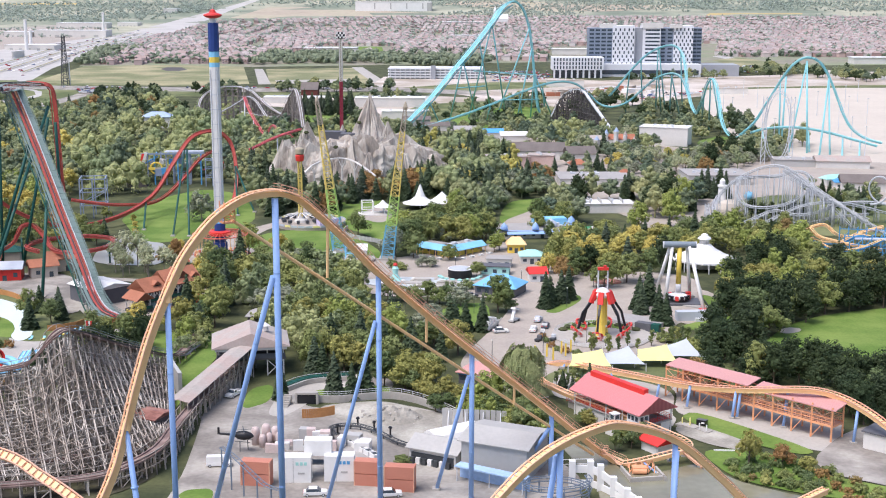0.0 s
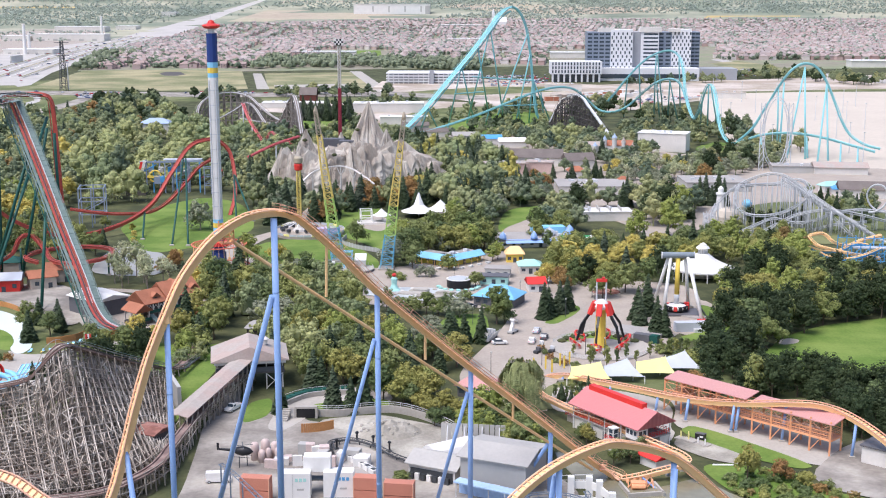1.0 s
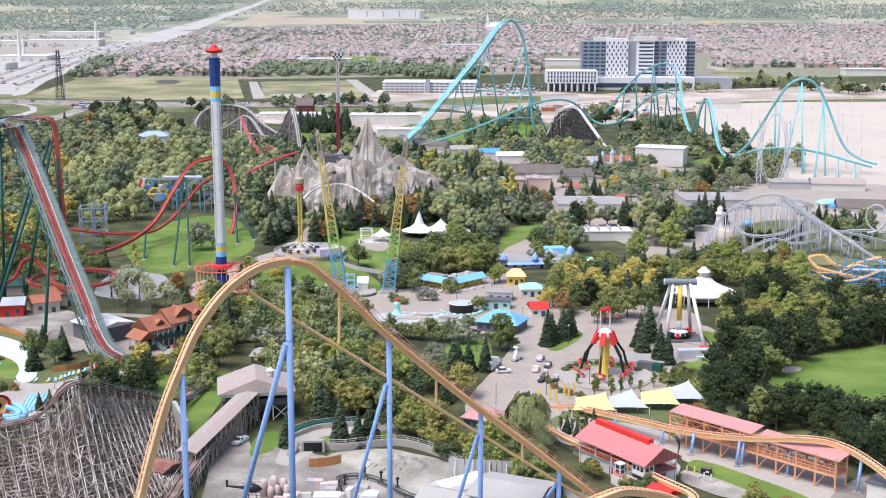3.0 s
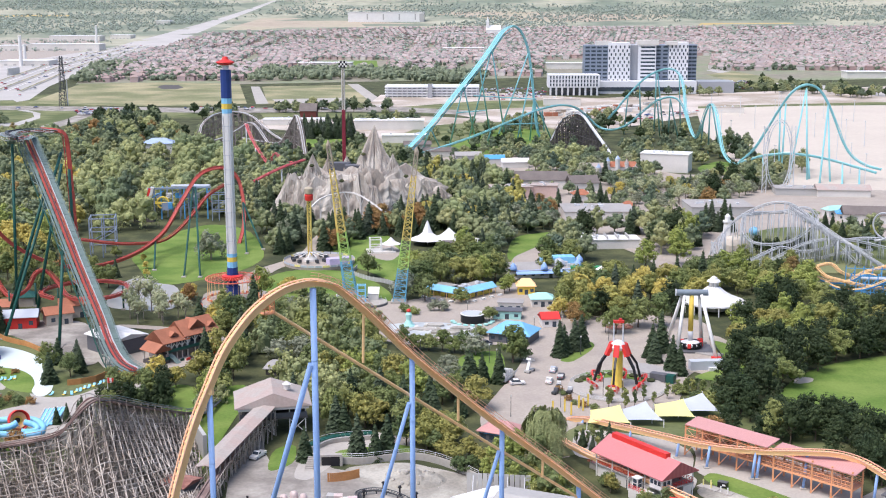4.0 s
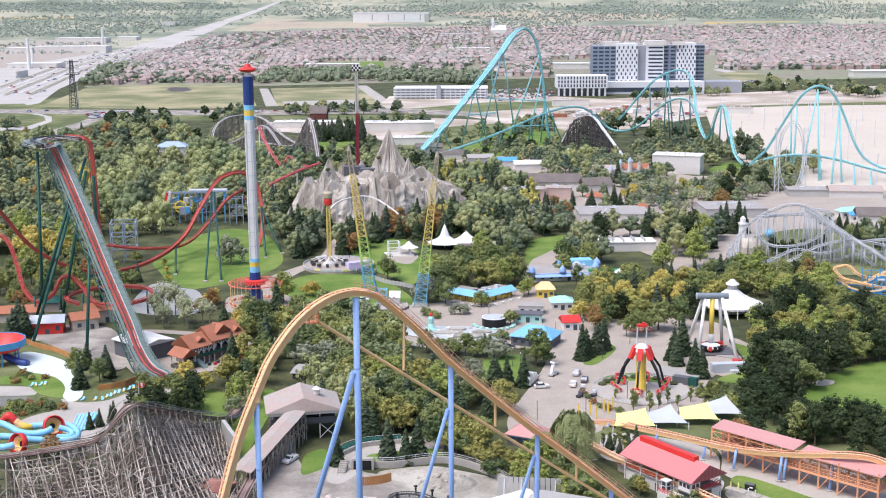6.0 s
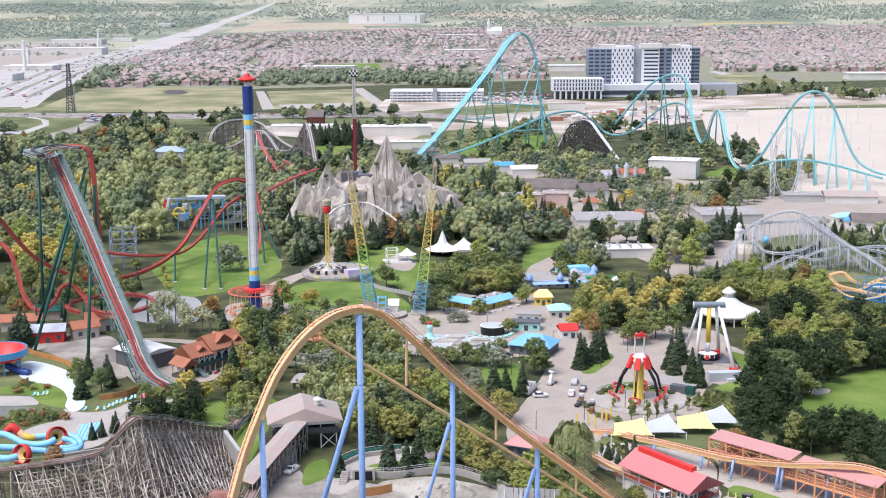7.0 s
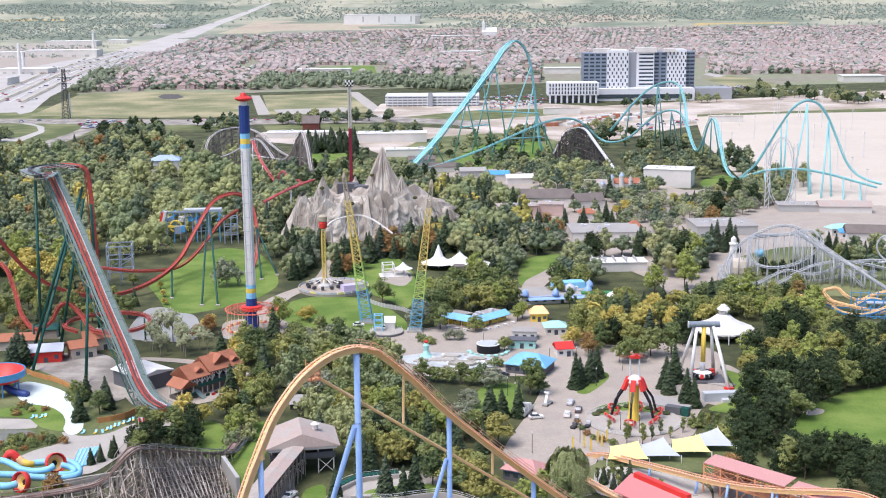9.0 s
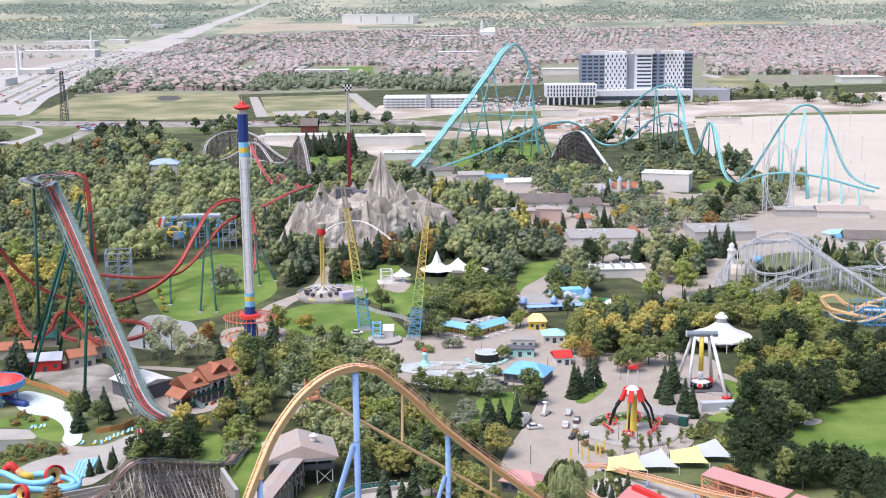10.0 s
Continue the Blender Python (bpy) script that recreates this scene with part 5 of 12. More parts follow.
RT = thing("red_coaster", "small red steel coaster with loops beside the rocks", "roller coaster")
for n, pts in enumerate([[(-173.5, 900.0, 25.7), (-166.3, 880.0, 18.0), (-158.9, 865.0, 10.6), (-150.9, 850.0, 4.2), (-145.5, 840.0, 0.9)], [(-145.5, 840.0, 0.9), (-145.8, 838.0, 8.1), (-142.9, 838.0, 12.0), (-139.3, 836.0, 8.4), (-138.1, 832.0, 2.7), (-135.3, 828.0, 1.0), (-131.8, 826.0, 7.4), (-127.5, 822.0, 5.6)], [(-163.8, 700.0, -1.0), (-149.1, 710.0, 3.8), (-133.9, 720.0, 11.2), (-121.7, 730.0, 16.5), (-110.0, 745.0, 19.4)]]):
    b_track(RT, spline(pts, 8), "track", spine=0.6, gauge=0.9, rail=0.26, mats=(PINKRED, PINKRED), step=3)
for x, y, z in [(-173.5, 900.0, 25.7), (-161.7, 870.0, 12.8), (-150.9, 850.0, 3.4), (-138.1, 832.0, 2.0), (-149.1, 710.0, 3.5), (-133.9, 720.0, 10.6), (-121.8, 730.0, 15.8)]:
    column(RT, (x, y, z - 0.5), (x, y, 0), 0.4, STEEL)

DK = thing("timber_coaster", "dark-stained timber coaster turn with a pale track", "roller coaster")
trestle(DK, spline([(51.2, 985.0, 4.5), (56.1, 985.0, 14.3), (61.8, 980.0, 22.9), (68.9, 970.0, 26.9), (73.7, 955.0, 27.0), (77.9, 935.0, 21.3), (82.8, 915.0, 14.2), (88.1, 895.0, 6.6), (95.2, 878.0, -1.0)], 6), DKTIMBER, 0.06, 4.5, 4, 2.4, 0.5, track=STEEL, seed=31)

# ---- grey coaster ----
VGREY = surf("grey_coaster_paint", (0.48, 0.49, 0.50), 0.5, 0, 0.1, 0.1, 1.5)
VX = thing("grey_coaster", "pale grey steel coaster on a forest of slim columns", "roller coaster")
VX.scale = (1, 1, 1.12)


def grey_run(pts, every=4.2, rad=0.18):
    ln = spline(pts, 8)
    f = frames_of(ln)
    t = part("track", MB().sweep(f, ring(0.22, 6, (0, -0.7))), VGREY, VX)
    for sx in (-0.7, 0.7):
        part("rail", MB().sweep(f, ring(0.17, 5, (sx, 0))), VGREY, t)
    tie, acc = MB(), 0.0
    acc2 = 99.0
    for (p, s, u), (q, _, _) in zip(f, f[1:]):
        acc += (q - p).length
        acc2 += (q - p).length
        if acc > 1.8:
            acc = 0.0
            tie.beam(p - 0.7 * s, p + 0.7 * s, 0.16)
            tie.beam(p - 0.7 * s, p - 0.7 * u, 0.12)
            tie.beam(p + 0.7 * s, p - 0.7 * u, 0.12)
        if acc2 > every:
            acc2 = 0.0
            for sx in (-1.3, 1.3):
                foot = (p.x + sx * s.x * 0.7, p.y + sx * s.y * 0.7, 0)
                part("column", MB().tube(foot, (p.x + sx * s.x * 0.4, p.y + sx * s.y * 0.4, max(0.5, p.z - 0.8)), rad, None, 6), VGREY, VX, smooth=True)
            part("cross_arm", MB().beam(p - 0.9 * s - 0.9 * u, p + 0.9 * s - 0.9 * u, 0.25), VGREY, VX)
    tagged(part("tie_work", tie, VGREY, t), kind="stuff")


grey_run([(98.5, 556.0, -1.6), (100.3, 558.0, 3.3), (105.1, 560.0, 9.2), (110.6, 560.0, 14.5), (117.2, 558.0, 18.7), (125.3, 556.0, 21.7), (131.9, 554.0, 21.7), (137.0, 550.0, 19.3), (143.9, 543.0, 14.7), (152.1, 536.0, 9.7), (160.3, 530.0, 4.6), (172.7, 522.0, -2.4)])
grey_run([(102.0, 545.0, 11.1), (98.6, 535.0, 8.1), (99.2, 530.0, 5.1), (103.2, 528.0, 3.0), (110.3, 530.0, 3.0), (118.2, 536.0, 4.7), (126.1, 540.0, 6.4), (135.1, 540.0, 4.8), (144.1, 542.0, 5.4), (153.6, 545.0, 7.9), (164.5, 548.0, 8.8), (179.0, 550.0, 7.8)])
grey_run([(112.3, 552.0, 17.5), (111.1, 550.0, 12.2), (113.7, 545.0, 8.0), (121.0, 540.0, 7.5), (132.2, 545.0, 8.4), (141.5, 552.0, 11.7), (145.4, 556.0, 16.1), (140.7, 560.0, 19.1), (131.0, 562.0, 17.2), (122.8, 560.0, 17.0), (111.7, 556.0, 16.8)])
grey_run([(135.6, 560.0, 19.4), (142.6, 552.0, 14.3), (152.4, 545.0, 6.6), (159.7, 535.0, -0.3), (170.1, 528.0, -6.3)])
grey_run([(112.5, 545.0, 0.2), (128.3, 548.0, 0.1), (143.5, 548.0, 0.5), (153.5, 548.0, 2.6), (168.5, 548.0, 4.1)])
grey_run([(130.6, 548.0, 21.3), (136.8, 545.0, 17.7), (147.6, 538.0, 11.8), (155.9, 532.0, 7.5), (163.5, 526.0, 3.2), (172.0, 520.0, -1.4)])
grey_run([(96.3, 540.0, 8.6), (97.1, 532.0, 4.1), (103.8, 526.0, 1.9), (113.6, 526.0, 1.9), (123.7, 530.0, 5.0), (134.9, 536.0, 8.5), (148.9, 542.0, 9.5), (162.7, 546.0, 7.6), (178.6, 548.0, 4.0)])
grey_run([(111.9, 566.0, 13.9), (118.7, 570.0, 15.2), (126.2, 572.0, 15.4), (138.3, 570.0, 15.2), (147.9, 566.0, 10.5), (156.8, 560.0, 6.4), (170.0, 552.0, 1.1)], 9)
lp = (168.8, 548.0, 8.5)
ln = [Vector((lp[0] + 0.3 * k, lp[1] - 6 * math.sin(2 * math.pi * k / 24) * 0.4, lp[2] - 1 + 5.5 * (1 - math.cos(2 * math.pi * k / 24)) / 1.0)) + Vector((5.5 * math.sin(2 * math.pi * k / 24), 0, 0)) for k in range(25)]
part("loop", MB().sweep(frames_of(ln, up=(0, 1, 0.1)), ring(0.4, 6)), VGREY, VX, "small white vertical loop")

WM = thing("family_coaster", "small orange-tracked coaster on bright blue frames", "roller coaster")
for n, pts in enumerate([[(120.9, 500.0, 4.8), (127.8, 500.0, 5.7), (132.3, 500.0, 7.6), (136.9, 500.0, 8.1), (140.6, 498.0, 5.2), (145.8, 498.0, 3.7), (150.7, 498.0, 5.6), (159.3, 498.0, 8.0)], [(128.8, 494.0, 8.5), (131.5, 490.0, 5.6), (135.9, 488.0, 4.4), (144.4, 486.0, 2.8), (155.1, 484.0, 1.4)]]):
    b_track(WM, spline(pts, 6), "track", spine=0.6, gauge=0.6, rail=0.16, mats=(ORANGE, ORANGE), step=3)
for k in range(14):
    for j in range(4):
        x, y = 141 + k * 3.4 + j * 0.8, 494 - k * 0.5 - j * 4.5
        part("frame_post", MB().beam((x, y, 0), (x, y, 8.5 - j * 2.2), 0.32), MIDBLUE, WM)
        if k:
            part("frame_beam", MB().beam((x - 3.4, y + 0.5, 7.5 - j * 2.2), (x, y, 7.5 - j * 2.2), 0.25), MIDBLUE, WM)
            part("frame_brace", MB().beam((x - 3.4, y + 0.5, 1.0), (x, y, 6.5 - j * 2.2), 0.2), MIDBLUE, WM)
for n, pts in enumerate([[(130.9, 486.0, 3.8), (134.9, 484.0, 1.9), (141.1, 482.0, 1.4), (147.7, 482.0, 2.8), (154.9, 484.0, 5.3)], [(126.1, 498.0, 5.7), (129.7, 494.0, 3.8), (134.3, 490.0, 2.8), (141.1, 490.0, 3.3), (147.3, 492.0, 5.6), (152.5, 492.0, 5.1)]]):
    b_track(WM, spline(pts, 6), "track", spine=0.5, gauge=0.6, rail=0.16, mats=(MIDBLUE, ORANGE), step=3)
part("deck", MB().box((164, 488.5, 4.0), (36, 4.0, 0.4), -8), SAILG, WM, "pale walkway deck")

# ---- teal giga coaster ----
LV = thing("giga_coaster", "very tall teal steel coaster with slim teal columns", "roller coaster")


def teal_run(pts, w=2.2, name="track", walkway=False):
    f = frames_of(spline(pts, 10))
    t = part(name, MB().sweep(f, ring(w * 0.27, 8, (0, -0.5))), TEAL, LV, smooth=True)
    for sx in (-0.9, 0.9):
        part("rail", MB().sweep(f, ring(0.26, 5, (sx * 1.1, 0.2))), TEAL, t)
        if walkway:
            part("walkway", MB().sweep(f[:75], rect(1.2, 0.2, (sx * 2.2, 0.0))), TEAL, t, "teal stair walkway")
            part("handrail", MB().sweep(f[:75], ring(0.1, 4, (sx * 3.0, 1.1))), TEAL, t)
    if walkway:
        part("lower_chord", MB().sweep(f[:75], ring(0.45, 6, (0, -3.4))), TEAL, t)
    tie, acc = MB(), 0
    for (p, s, u), (q, _, _) in zip(f, f[1:]):
        acc += (q - p).length
        if acc > 3:
            acc = 0
            tie.beam(p - 0.9 * s, p + 0.9 * s, 0.25)
    tagged(part("tie_work", tie, TEAL, t), kind="stuff")


teal_run([(-60.3, 905.0, 3.7), (-53.5, 912.0, 10.3), (-41.2, 925.0, 22.6), (-25.7, 942.0, 40.8), (-9.3, 960.0, 60.0), (4.0, 975.0, 77.2), (11.2, 985.0, 87.2), (17.6, 992.0, 92.2), (23.1, 997.0, 92.9), (28.6, 1000.0, 87.4), (33.3, 1003.0, 75.7), (36.7, 1005.0, 55.4), (39.1, 1006.0, 32.7), (42.1, 1007.0, 9.8), (48.4, 1012.0, 1.3)], 2.8, "lift_and_drop", True)
teal_run([(-60.3, 905.0, 2.8), (-43.2, 915.0, 4.4), (-18.1, 930.0, 10.5), (3.5, 950.0, 16.7), (25.9, 970.0, 24.1), (44.6, 990.0, 29.2), (61.8, 1010.0, 30.4), (74.0, 1020.0, 27.1), (85.3, 1030.0, 17.8), (94.7, 1030.0, 10.2), (104.3, 1020.0, 9.8), (114.5, 1010.0, 15.0), (125.6, 1000.0, 26.8), (134.7, 990.0, 35.7), (144.1, 985.0, 38.7), (150.9, 980.0, 35.6), (154.8, 975.0, 25.9), (156.9, 960.0, 14.2)])
teal_run([(101.8, 1040.0, 16.7), (108.1, 1035.0, 25.1), (117.4, 1030.0, 38.0), (128.5, 1025.0, 50.3), (138.6, 1020.0, 56.9), (147.8, 1015.0, 59.0), (154.4, 1010.0, 54.7), (156.7, 1000.0, 43.7), (156.3, 985.0, 29.3), (155.9, 960.0, 17.3), (155.1, 930.0, 12.9), (155.3, 910.0, 22.6), (156.4, 900.0, 34.3), (158.5, 893.0, 40.6), (160.7, 885.0, 36.5), (160.5, 870.0, 26.0), (159.3, 850.0, 14.6), (161.0, 838.0, 8.0), (164.7, 830.0, 6.4), (170.3, 825.0, 9.0), (180.2, 820.0, 13.0), (193.7, 815.0, 15.0), (207.1, 810.0, 14.5), (220.8, 806.0, 12.0), (233.7, 800.0, 8.7), (246.8, 795.0, 5.3)])
teal_run([(167.4, 832.0, 7.3), (176.2, 828.0, 16.9), (183.3, 824.0, 30.8), (190.4, 822.0, 44.4), (197.5, 820.0, 54.9), (206.1, 820.0, 59.2), (214.3, 820.0, 56.2), (221.5, 820.0, 45.9), (226.7, 818.0, 33.1), (230.1, 815.0, 23.4), (235.5, 812.0, 14.1), (242.8, 806.0, 8.9), (251.2, 800.0, 6.7)])


def teal_column(a, b):
    part("column", MB().tube((*b, 0), (a[0], a[1], a[2] - 1), 0.64, 0.5, 8), TEAL, LV, "slim teal column", smooth=True)


for a, b in [((-41.2, 925.0, 21.4), (-48.4, 943.1)), ((-41.2, 925.0, 21.4), (-35.1, 966.9)), ((-17.1, 951.0, 50.7), (-28.3, 988.4)), ((-17.1, 951.0, 50.7), (-7.0, 1002.5)), ((4.0, 975.0, 75.5), (-13.8, 1014.5)), ((4.8, 975.0, 75.5), (16.6, 1024.9)), ((33.8, 1003.0, 73.0), (8.1, 1001.8)), ((34.2, 1003.0, 73.0), (44.5, 1023.5)), ((36.2, 1004.0, 57.7), (25.0, 1001.0)), ((38.7, 1006.0, 37.3), (54.8, 1039.2)), ((38.7, 1006.0, 37.3), (36.6, 1023.9)), ((-4.9, 963.0, 64.0), (4.9, 1025.4)), ((3.5, 950.0, 15.8), (0.4, 976.1)), ((25.9, 970.0, 23.2), (29.5, 1000.8))]:
    teal_column(a, b)
for a, b in [((44.6, 990.0, 28.3), (49.1, 1023.2)), ((-26.5, 925.0, 7.7), (-26.0, 945.5)), ((137.7, 1020.0, 56.0), (143.8, 1068.4)), ((138.6, 1020.0, 56.0), (152.0, 1068.0)), ((154.4, 1010.0, 53.8), (166.3, 1067.2)), ((125.2, 1027.0, 46.5), (134.0, 1077.7)), ((116.5, 1030.0, 36.2), (119.4, 1078.5)), ((144.1, 985.0, 37.9), (152.5, 1046.6)), ((144.1, 985.0, 37.9), (159.0, 1033.9)), ((134.8, 990.0, 34.8), (146.0, 1047.0)), ((158.1, 893.0, 39.8), (165.5, 933.8)), ((159.7, 893.0, 39.8), (171.5, 917.1)), ((156.2, 905.0, 30.5), (165.8, 968.5)), ((206.2, 820.0, 57.8), (193.5, 802.7))]:
    teal_column(a, b)
for a, b in [((206.2, 820.0, 57.8), (203.8, 797.4)), ((193.7, 821.0, 47.8), (191.5, 815.4)), ((220.7, 820.0, 46.6), (207.7, 782.7)), ((220.7, 820.0, 46.6), (216.1, 789.7)), ((190.4, 822.0, 43.7), (191.9, 823.2)), ((227.2, 803.0, 10.9), (220.4, 777.6)), ((207.2, 810.0, 13.7), (206.5, 802.3)), ((180.2, 820.0, 12.6), (180.5, 815.8)), ((237.0, 799.0, 8.4), (227.4, 765.8))]:
    teal_column(a, b)
for a, b in [((-9.3, 965.0, 41.0), (39.8, 985.0, 36.8)), ((-22.5, 965.0, 27.9), (-0.3, 985.0, 28.1)), ((12.6, 965.0, 18.9), (42.2, 985.0, 18.0))]:
    part("tie_beam", MB().tube(a, b, 0.5, None, 6), TEAL, LV)
SL = thing("looping_coaster", "slim pale grey shuttle coaster with a tall loop", "roller coaster")
c = (172.1, 740.0, 23.0)
ln = [Vector((c[0] + 7 * math.sin(2 * math.pi * k / 28), c[1] + 0.25 * k, c[2] + 20 * -math.cos(2 * math.pi * k / 28))) for k in range(29)]
for off in (-0.7, 0.7):
    part("loop", MB().sweep(frames_of(ln, up=(0, 1, 0.1)), ring(0.24, 6, (off, 0))), STEEL, SL, "tall grey loop")
tl = MB()
for p, s, u in frames_of(ln, up=(0, 1, 0.1)):
    tl.beam(p - 0.7 * s, p + 0.7 * s, 0.2)
tagged(part("tie_work", tl, STEEL, SL), kind="stuff")
for sx in (-8, 8):
    m = MB()
    for k in range(10):
        for dx in (-1.2, 1.2):
            m.beam((c[0] + sx + dx, c[1] + 3, k * 4.0), (c[0] + sx + dx, c[1] + 3, k * 4.0 + 4), 0.4)
        m.beam((c[0] + sx - 1.2, c[1] + 3, k * 4.0), (c[0] + sx + 1.2, c[1] + 3, k * 4.0 + 4), 0.28)
    part("lattice_tower", m, STEEL, SL, "grey lattice tower")

# ---- rides ----


def at(xy, z=0.0):
    return Vector((xy[0], xy[1], z))


def lattice_mast(thing_, a, b, w0, w1, bays, sections, bar=0.3):
    """A square lattice mast from a to b, painted in sections of (share of the height, material, label)."""
    a, b = Vector(a), Vector(b)
    d = (b - a).normalized()
    s = d.cross((0, 1, 0)).normalized()
    u = s.cross(d)
    lo = 0
    for share, material, lab in sections:
        hi = round(bays * share)
        m = MB()
        for k in range(lo, hi):
            p, q = a.lerp(b, k / bays), a.lerp(b, (k + 1) / bays)
            wp, wq = w0 + (w1 - w0) * k / bays, w0 + (w1 - w0) * (k + 1) / bays
            cp = [p + wp / 2 * (i * s + j * u) for i, j in ((-1, -1), (1, -1), (1, 1), (-1, 1))]
            cq = [q + wq / 2 * (i * s + j * u) for i, j in ((-1, -1), (1, -1), (1, 1), (-1, 1))]
            for n in range(4):
                m.beam(cp[n], cq[n], bar)
                m.beam(cp[n], cq[(n + 1) % 4], bar * 0.6)
                m.beam(cp[n], cp[(n + 1) % 4], bar * 0.6)
        part("mast_section", m, material, thing_, lab)
        lo = hi


# tall swing tower
SALMON = surf("salmon_red_paint", (0.80, 0.20, 0.13), 0.45, 0, 0.08, 0.2, 1.0)
TW = thing("swing_tower", "very tall white and blue tower ride with red swing ring lowered", "tower ride", (-99.4, 462.0, 0))
for z0, z1, r, m, lab in ((0, 6.5, 2.7, NAVY, "dark blue drum"), (6.5, 13.8, 2.1, NAVY, "dark blue shaft"), (13.8, 16.0, 1.95, LTBLUE, "light blue band"), (16.0, 17.8, 1.95, YELLOW, "yellow band"), (17.8, 19.2, 1.95, LTBLUE, "light blue band"), (19.2, 72.0, 1.9, WHITE, "white shaft"), (72.0, 73.6, 1.95, LTBLUE, "light blue band"), (73.6, 75.6, 1.95, YELLOW, "yellow band"), (75.6, 77.6, 1.95, LTBLUE, "light blue band"), (77.6, 88.0, 2.0, NAVY, "dark blue shaft")):
    part("shaft", MB().tube((0, 0, z0), (0, 0, z1), r, None, 10), m, TW, lab)
for k in range(9):
    part("joint_ring", MB().tube((0, 0, 24 + k * 5.4), (0, 0, 24.25 + k * 5.4), 2.02, None, 10), STEEL, TW)
for sx in (-1, 1):
    part("cable_rail", MB().box((sx * 1.2, -1.75, 19.2), (0.3, 0.3, 52)), STEEL, TW)
part("neck", MB().lathe([(1.2, 88), (1.2, 89.6), (1.6, 89.8)], n=12), WHITE, TW)
part("cap", MB().lathe([(0.6, 89.4), (2.6, 89.9), (3.4, 90.6), (3.2, 91.0), (1.4, 91.6), (0.9, 92.6), (0.2, 92.8)], n=20), BRIGHTRED, TW, "red saucer cap")
part("spike", MB().tube((0, 0, 92.6), (0, 0, 95), 0.15, 0.05, 6), STEEL, TW)
part("swing_ring", MB().lathe([(2.4, 9.4), (4.0, 9.2), (4.0, 10.6), (2.4, 11.0)], n=20, closed=True), BRIGHTRED, TW, "red gondola hub")
for k in range(32):
    a = 2 * math.pi * k / 32
    c, s = math.cos(a), math.sin(a)
    arm = part("swing_arm", MB().beam((3.9 * c, 3.9 * s, 10.2), (10.2 * c, 10.2 * s, 9.6), 0.13), SALMON, TW, "salmon-red arm")
    part("swing_seat", MB().box((9.6 * c, 9.6 * s, 1.5), (0.55, 0.9, 1.0), math.degrees(a)), ORANGE if k % 2 else SALMON, arm)
    part("hanger", MB().beam((9.6 * c, 9.6 * s, 2.4), (9.6 * c, 9.6 * s, 9.5), 0.1), ORANGE, arm, "thin orange hanger")
part("rim", MB().lathe([(10.1, 9.4), (10.4, 9.4), (10.4, 9.75), (10.1, 9.75)], n=24, closed=True), SALMON, TW)
part("platform", MB().tube((0, 0, 0.05), (0, 0, 0.6), 12, None, 28), PAVE, TW, "pale round platform")
for k in range(26):
    a = 2 * math.pi * k / 26
    part("fence_panel", MB().box((12.4 * math.cos(a), 12.4 * math.sin(a), 0), (0.06, 2.6, 0.9), math.degrees(a)), STEEL if k % 3 else SALMON, TW)

# drop tower
DT = thing("drop_tower", "slim red and white drop tower with a chequered head", "tower ride", (-94.3, 821.2, 0))
lattice_mast(DT, (0, 0, 0), (0, 0, 70), 1.7, 1.5, 28, ((0.62, surf("maroon_paint", (0.28, 0.04, 0.06), 0.5), "maroon lower mast"), (1.0, OFFWHITE, "pale upper mast")), 0.4)
part("core", MB().tube((0, 0, 0), (0, 0, 43), 0.9, None, 8), bpy.data.materials["maroon_paint"], DT)
part("core", MB().tube((0, 0, 43), (0, 0, 70), 0.7, None, 8), TANFIELD, DT)
for k in range(2):
    for i in range(5):
        for z in range(3):
            part("head_panel", MB().box((-2.2 + 1.1 * i, -1 + 2 * k, 70 + 1.4 * z), (1.1, 0.2, 1.4)), BLACK if (i + z) % 2 else WHITE, DT)
part("head_frame", MB().box((0, 0, 70), (5.6, 2.2, 0.4)), DKSTEEL, DT)

# star swing with a yellow lattice mast
YTOP = surf("pale_gold_paint", (0.72, 0.56, 0.16), 0.45, 0, 0.08)
SF = thing("star_swing", "round white swing ride with yellow lattice mast and red head", "tower ride", (*(-79.6, 534.9), 0))
lattice_mast(SF, (0, 0, 2), (0, 0, 28), 1.5, 1.4, 14, ((1.0, YTOP, "pale gold lattice mast"),), 0.3)
part("head", MB().lathe([(0.8, 27.5), (1.7, 28), (1.9, 30), (1.7, 30.6), (0.6, 30.8)], n=14), BRIGHTRED, SF, "red head")
part("head_cap", MB().lathe([(1.2, 30.6), (1.9, 31.0), (2.0, 33.0), (1.2, 33.6), (0.3, 33.8)], n=14), TANFIELD, SF, "pale gold cap")
part("platform", MB().tube((4, 0, 0.05), (4, 0, 1.2), 15.5, None, 32), PAVE, SF, "pale round platform")
for k in range(30):
    a = 2 * math.pi * k / 30
    part("fence_panel", MB().box((4 + 15.5 * math.cos(a), 15.5 * math.sin(a), 1.2), (0.1, 2.9, 0.9), math.degrees(a)), SAILG if k % 4 else SAILY, SF)
part("hub", MB().lathe([(3.0, 1.2), (2.8, 2.0), (1.4, 2.8), (1.0, 4.0)], n=16), OFFWHITE, SF)
for k in range(12):
    a = 2 * math.pi * k / 12
    c, s = math.cos(a), math.sin(a)
    arm = part("arm", MB().beam((1.5 * c, 1.5 * s, 5.2), (7.5 * c, 7.5 * s, 3.8), 0.3), WHITE, SF)
    part("seat", MB().box((7.6 * c, 7.6 * s, 1.6), (1.6, 1.2, 1.3), math.degrees(a)), DKSTEEL, arm)
part("canopy", MB().box((13, -6, 1.2), (10, 4, 2.6), 30), surf("lilac_screen", (0.52, 0.46, 0.62), 0.6), SF, "lilac fence screen")

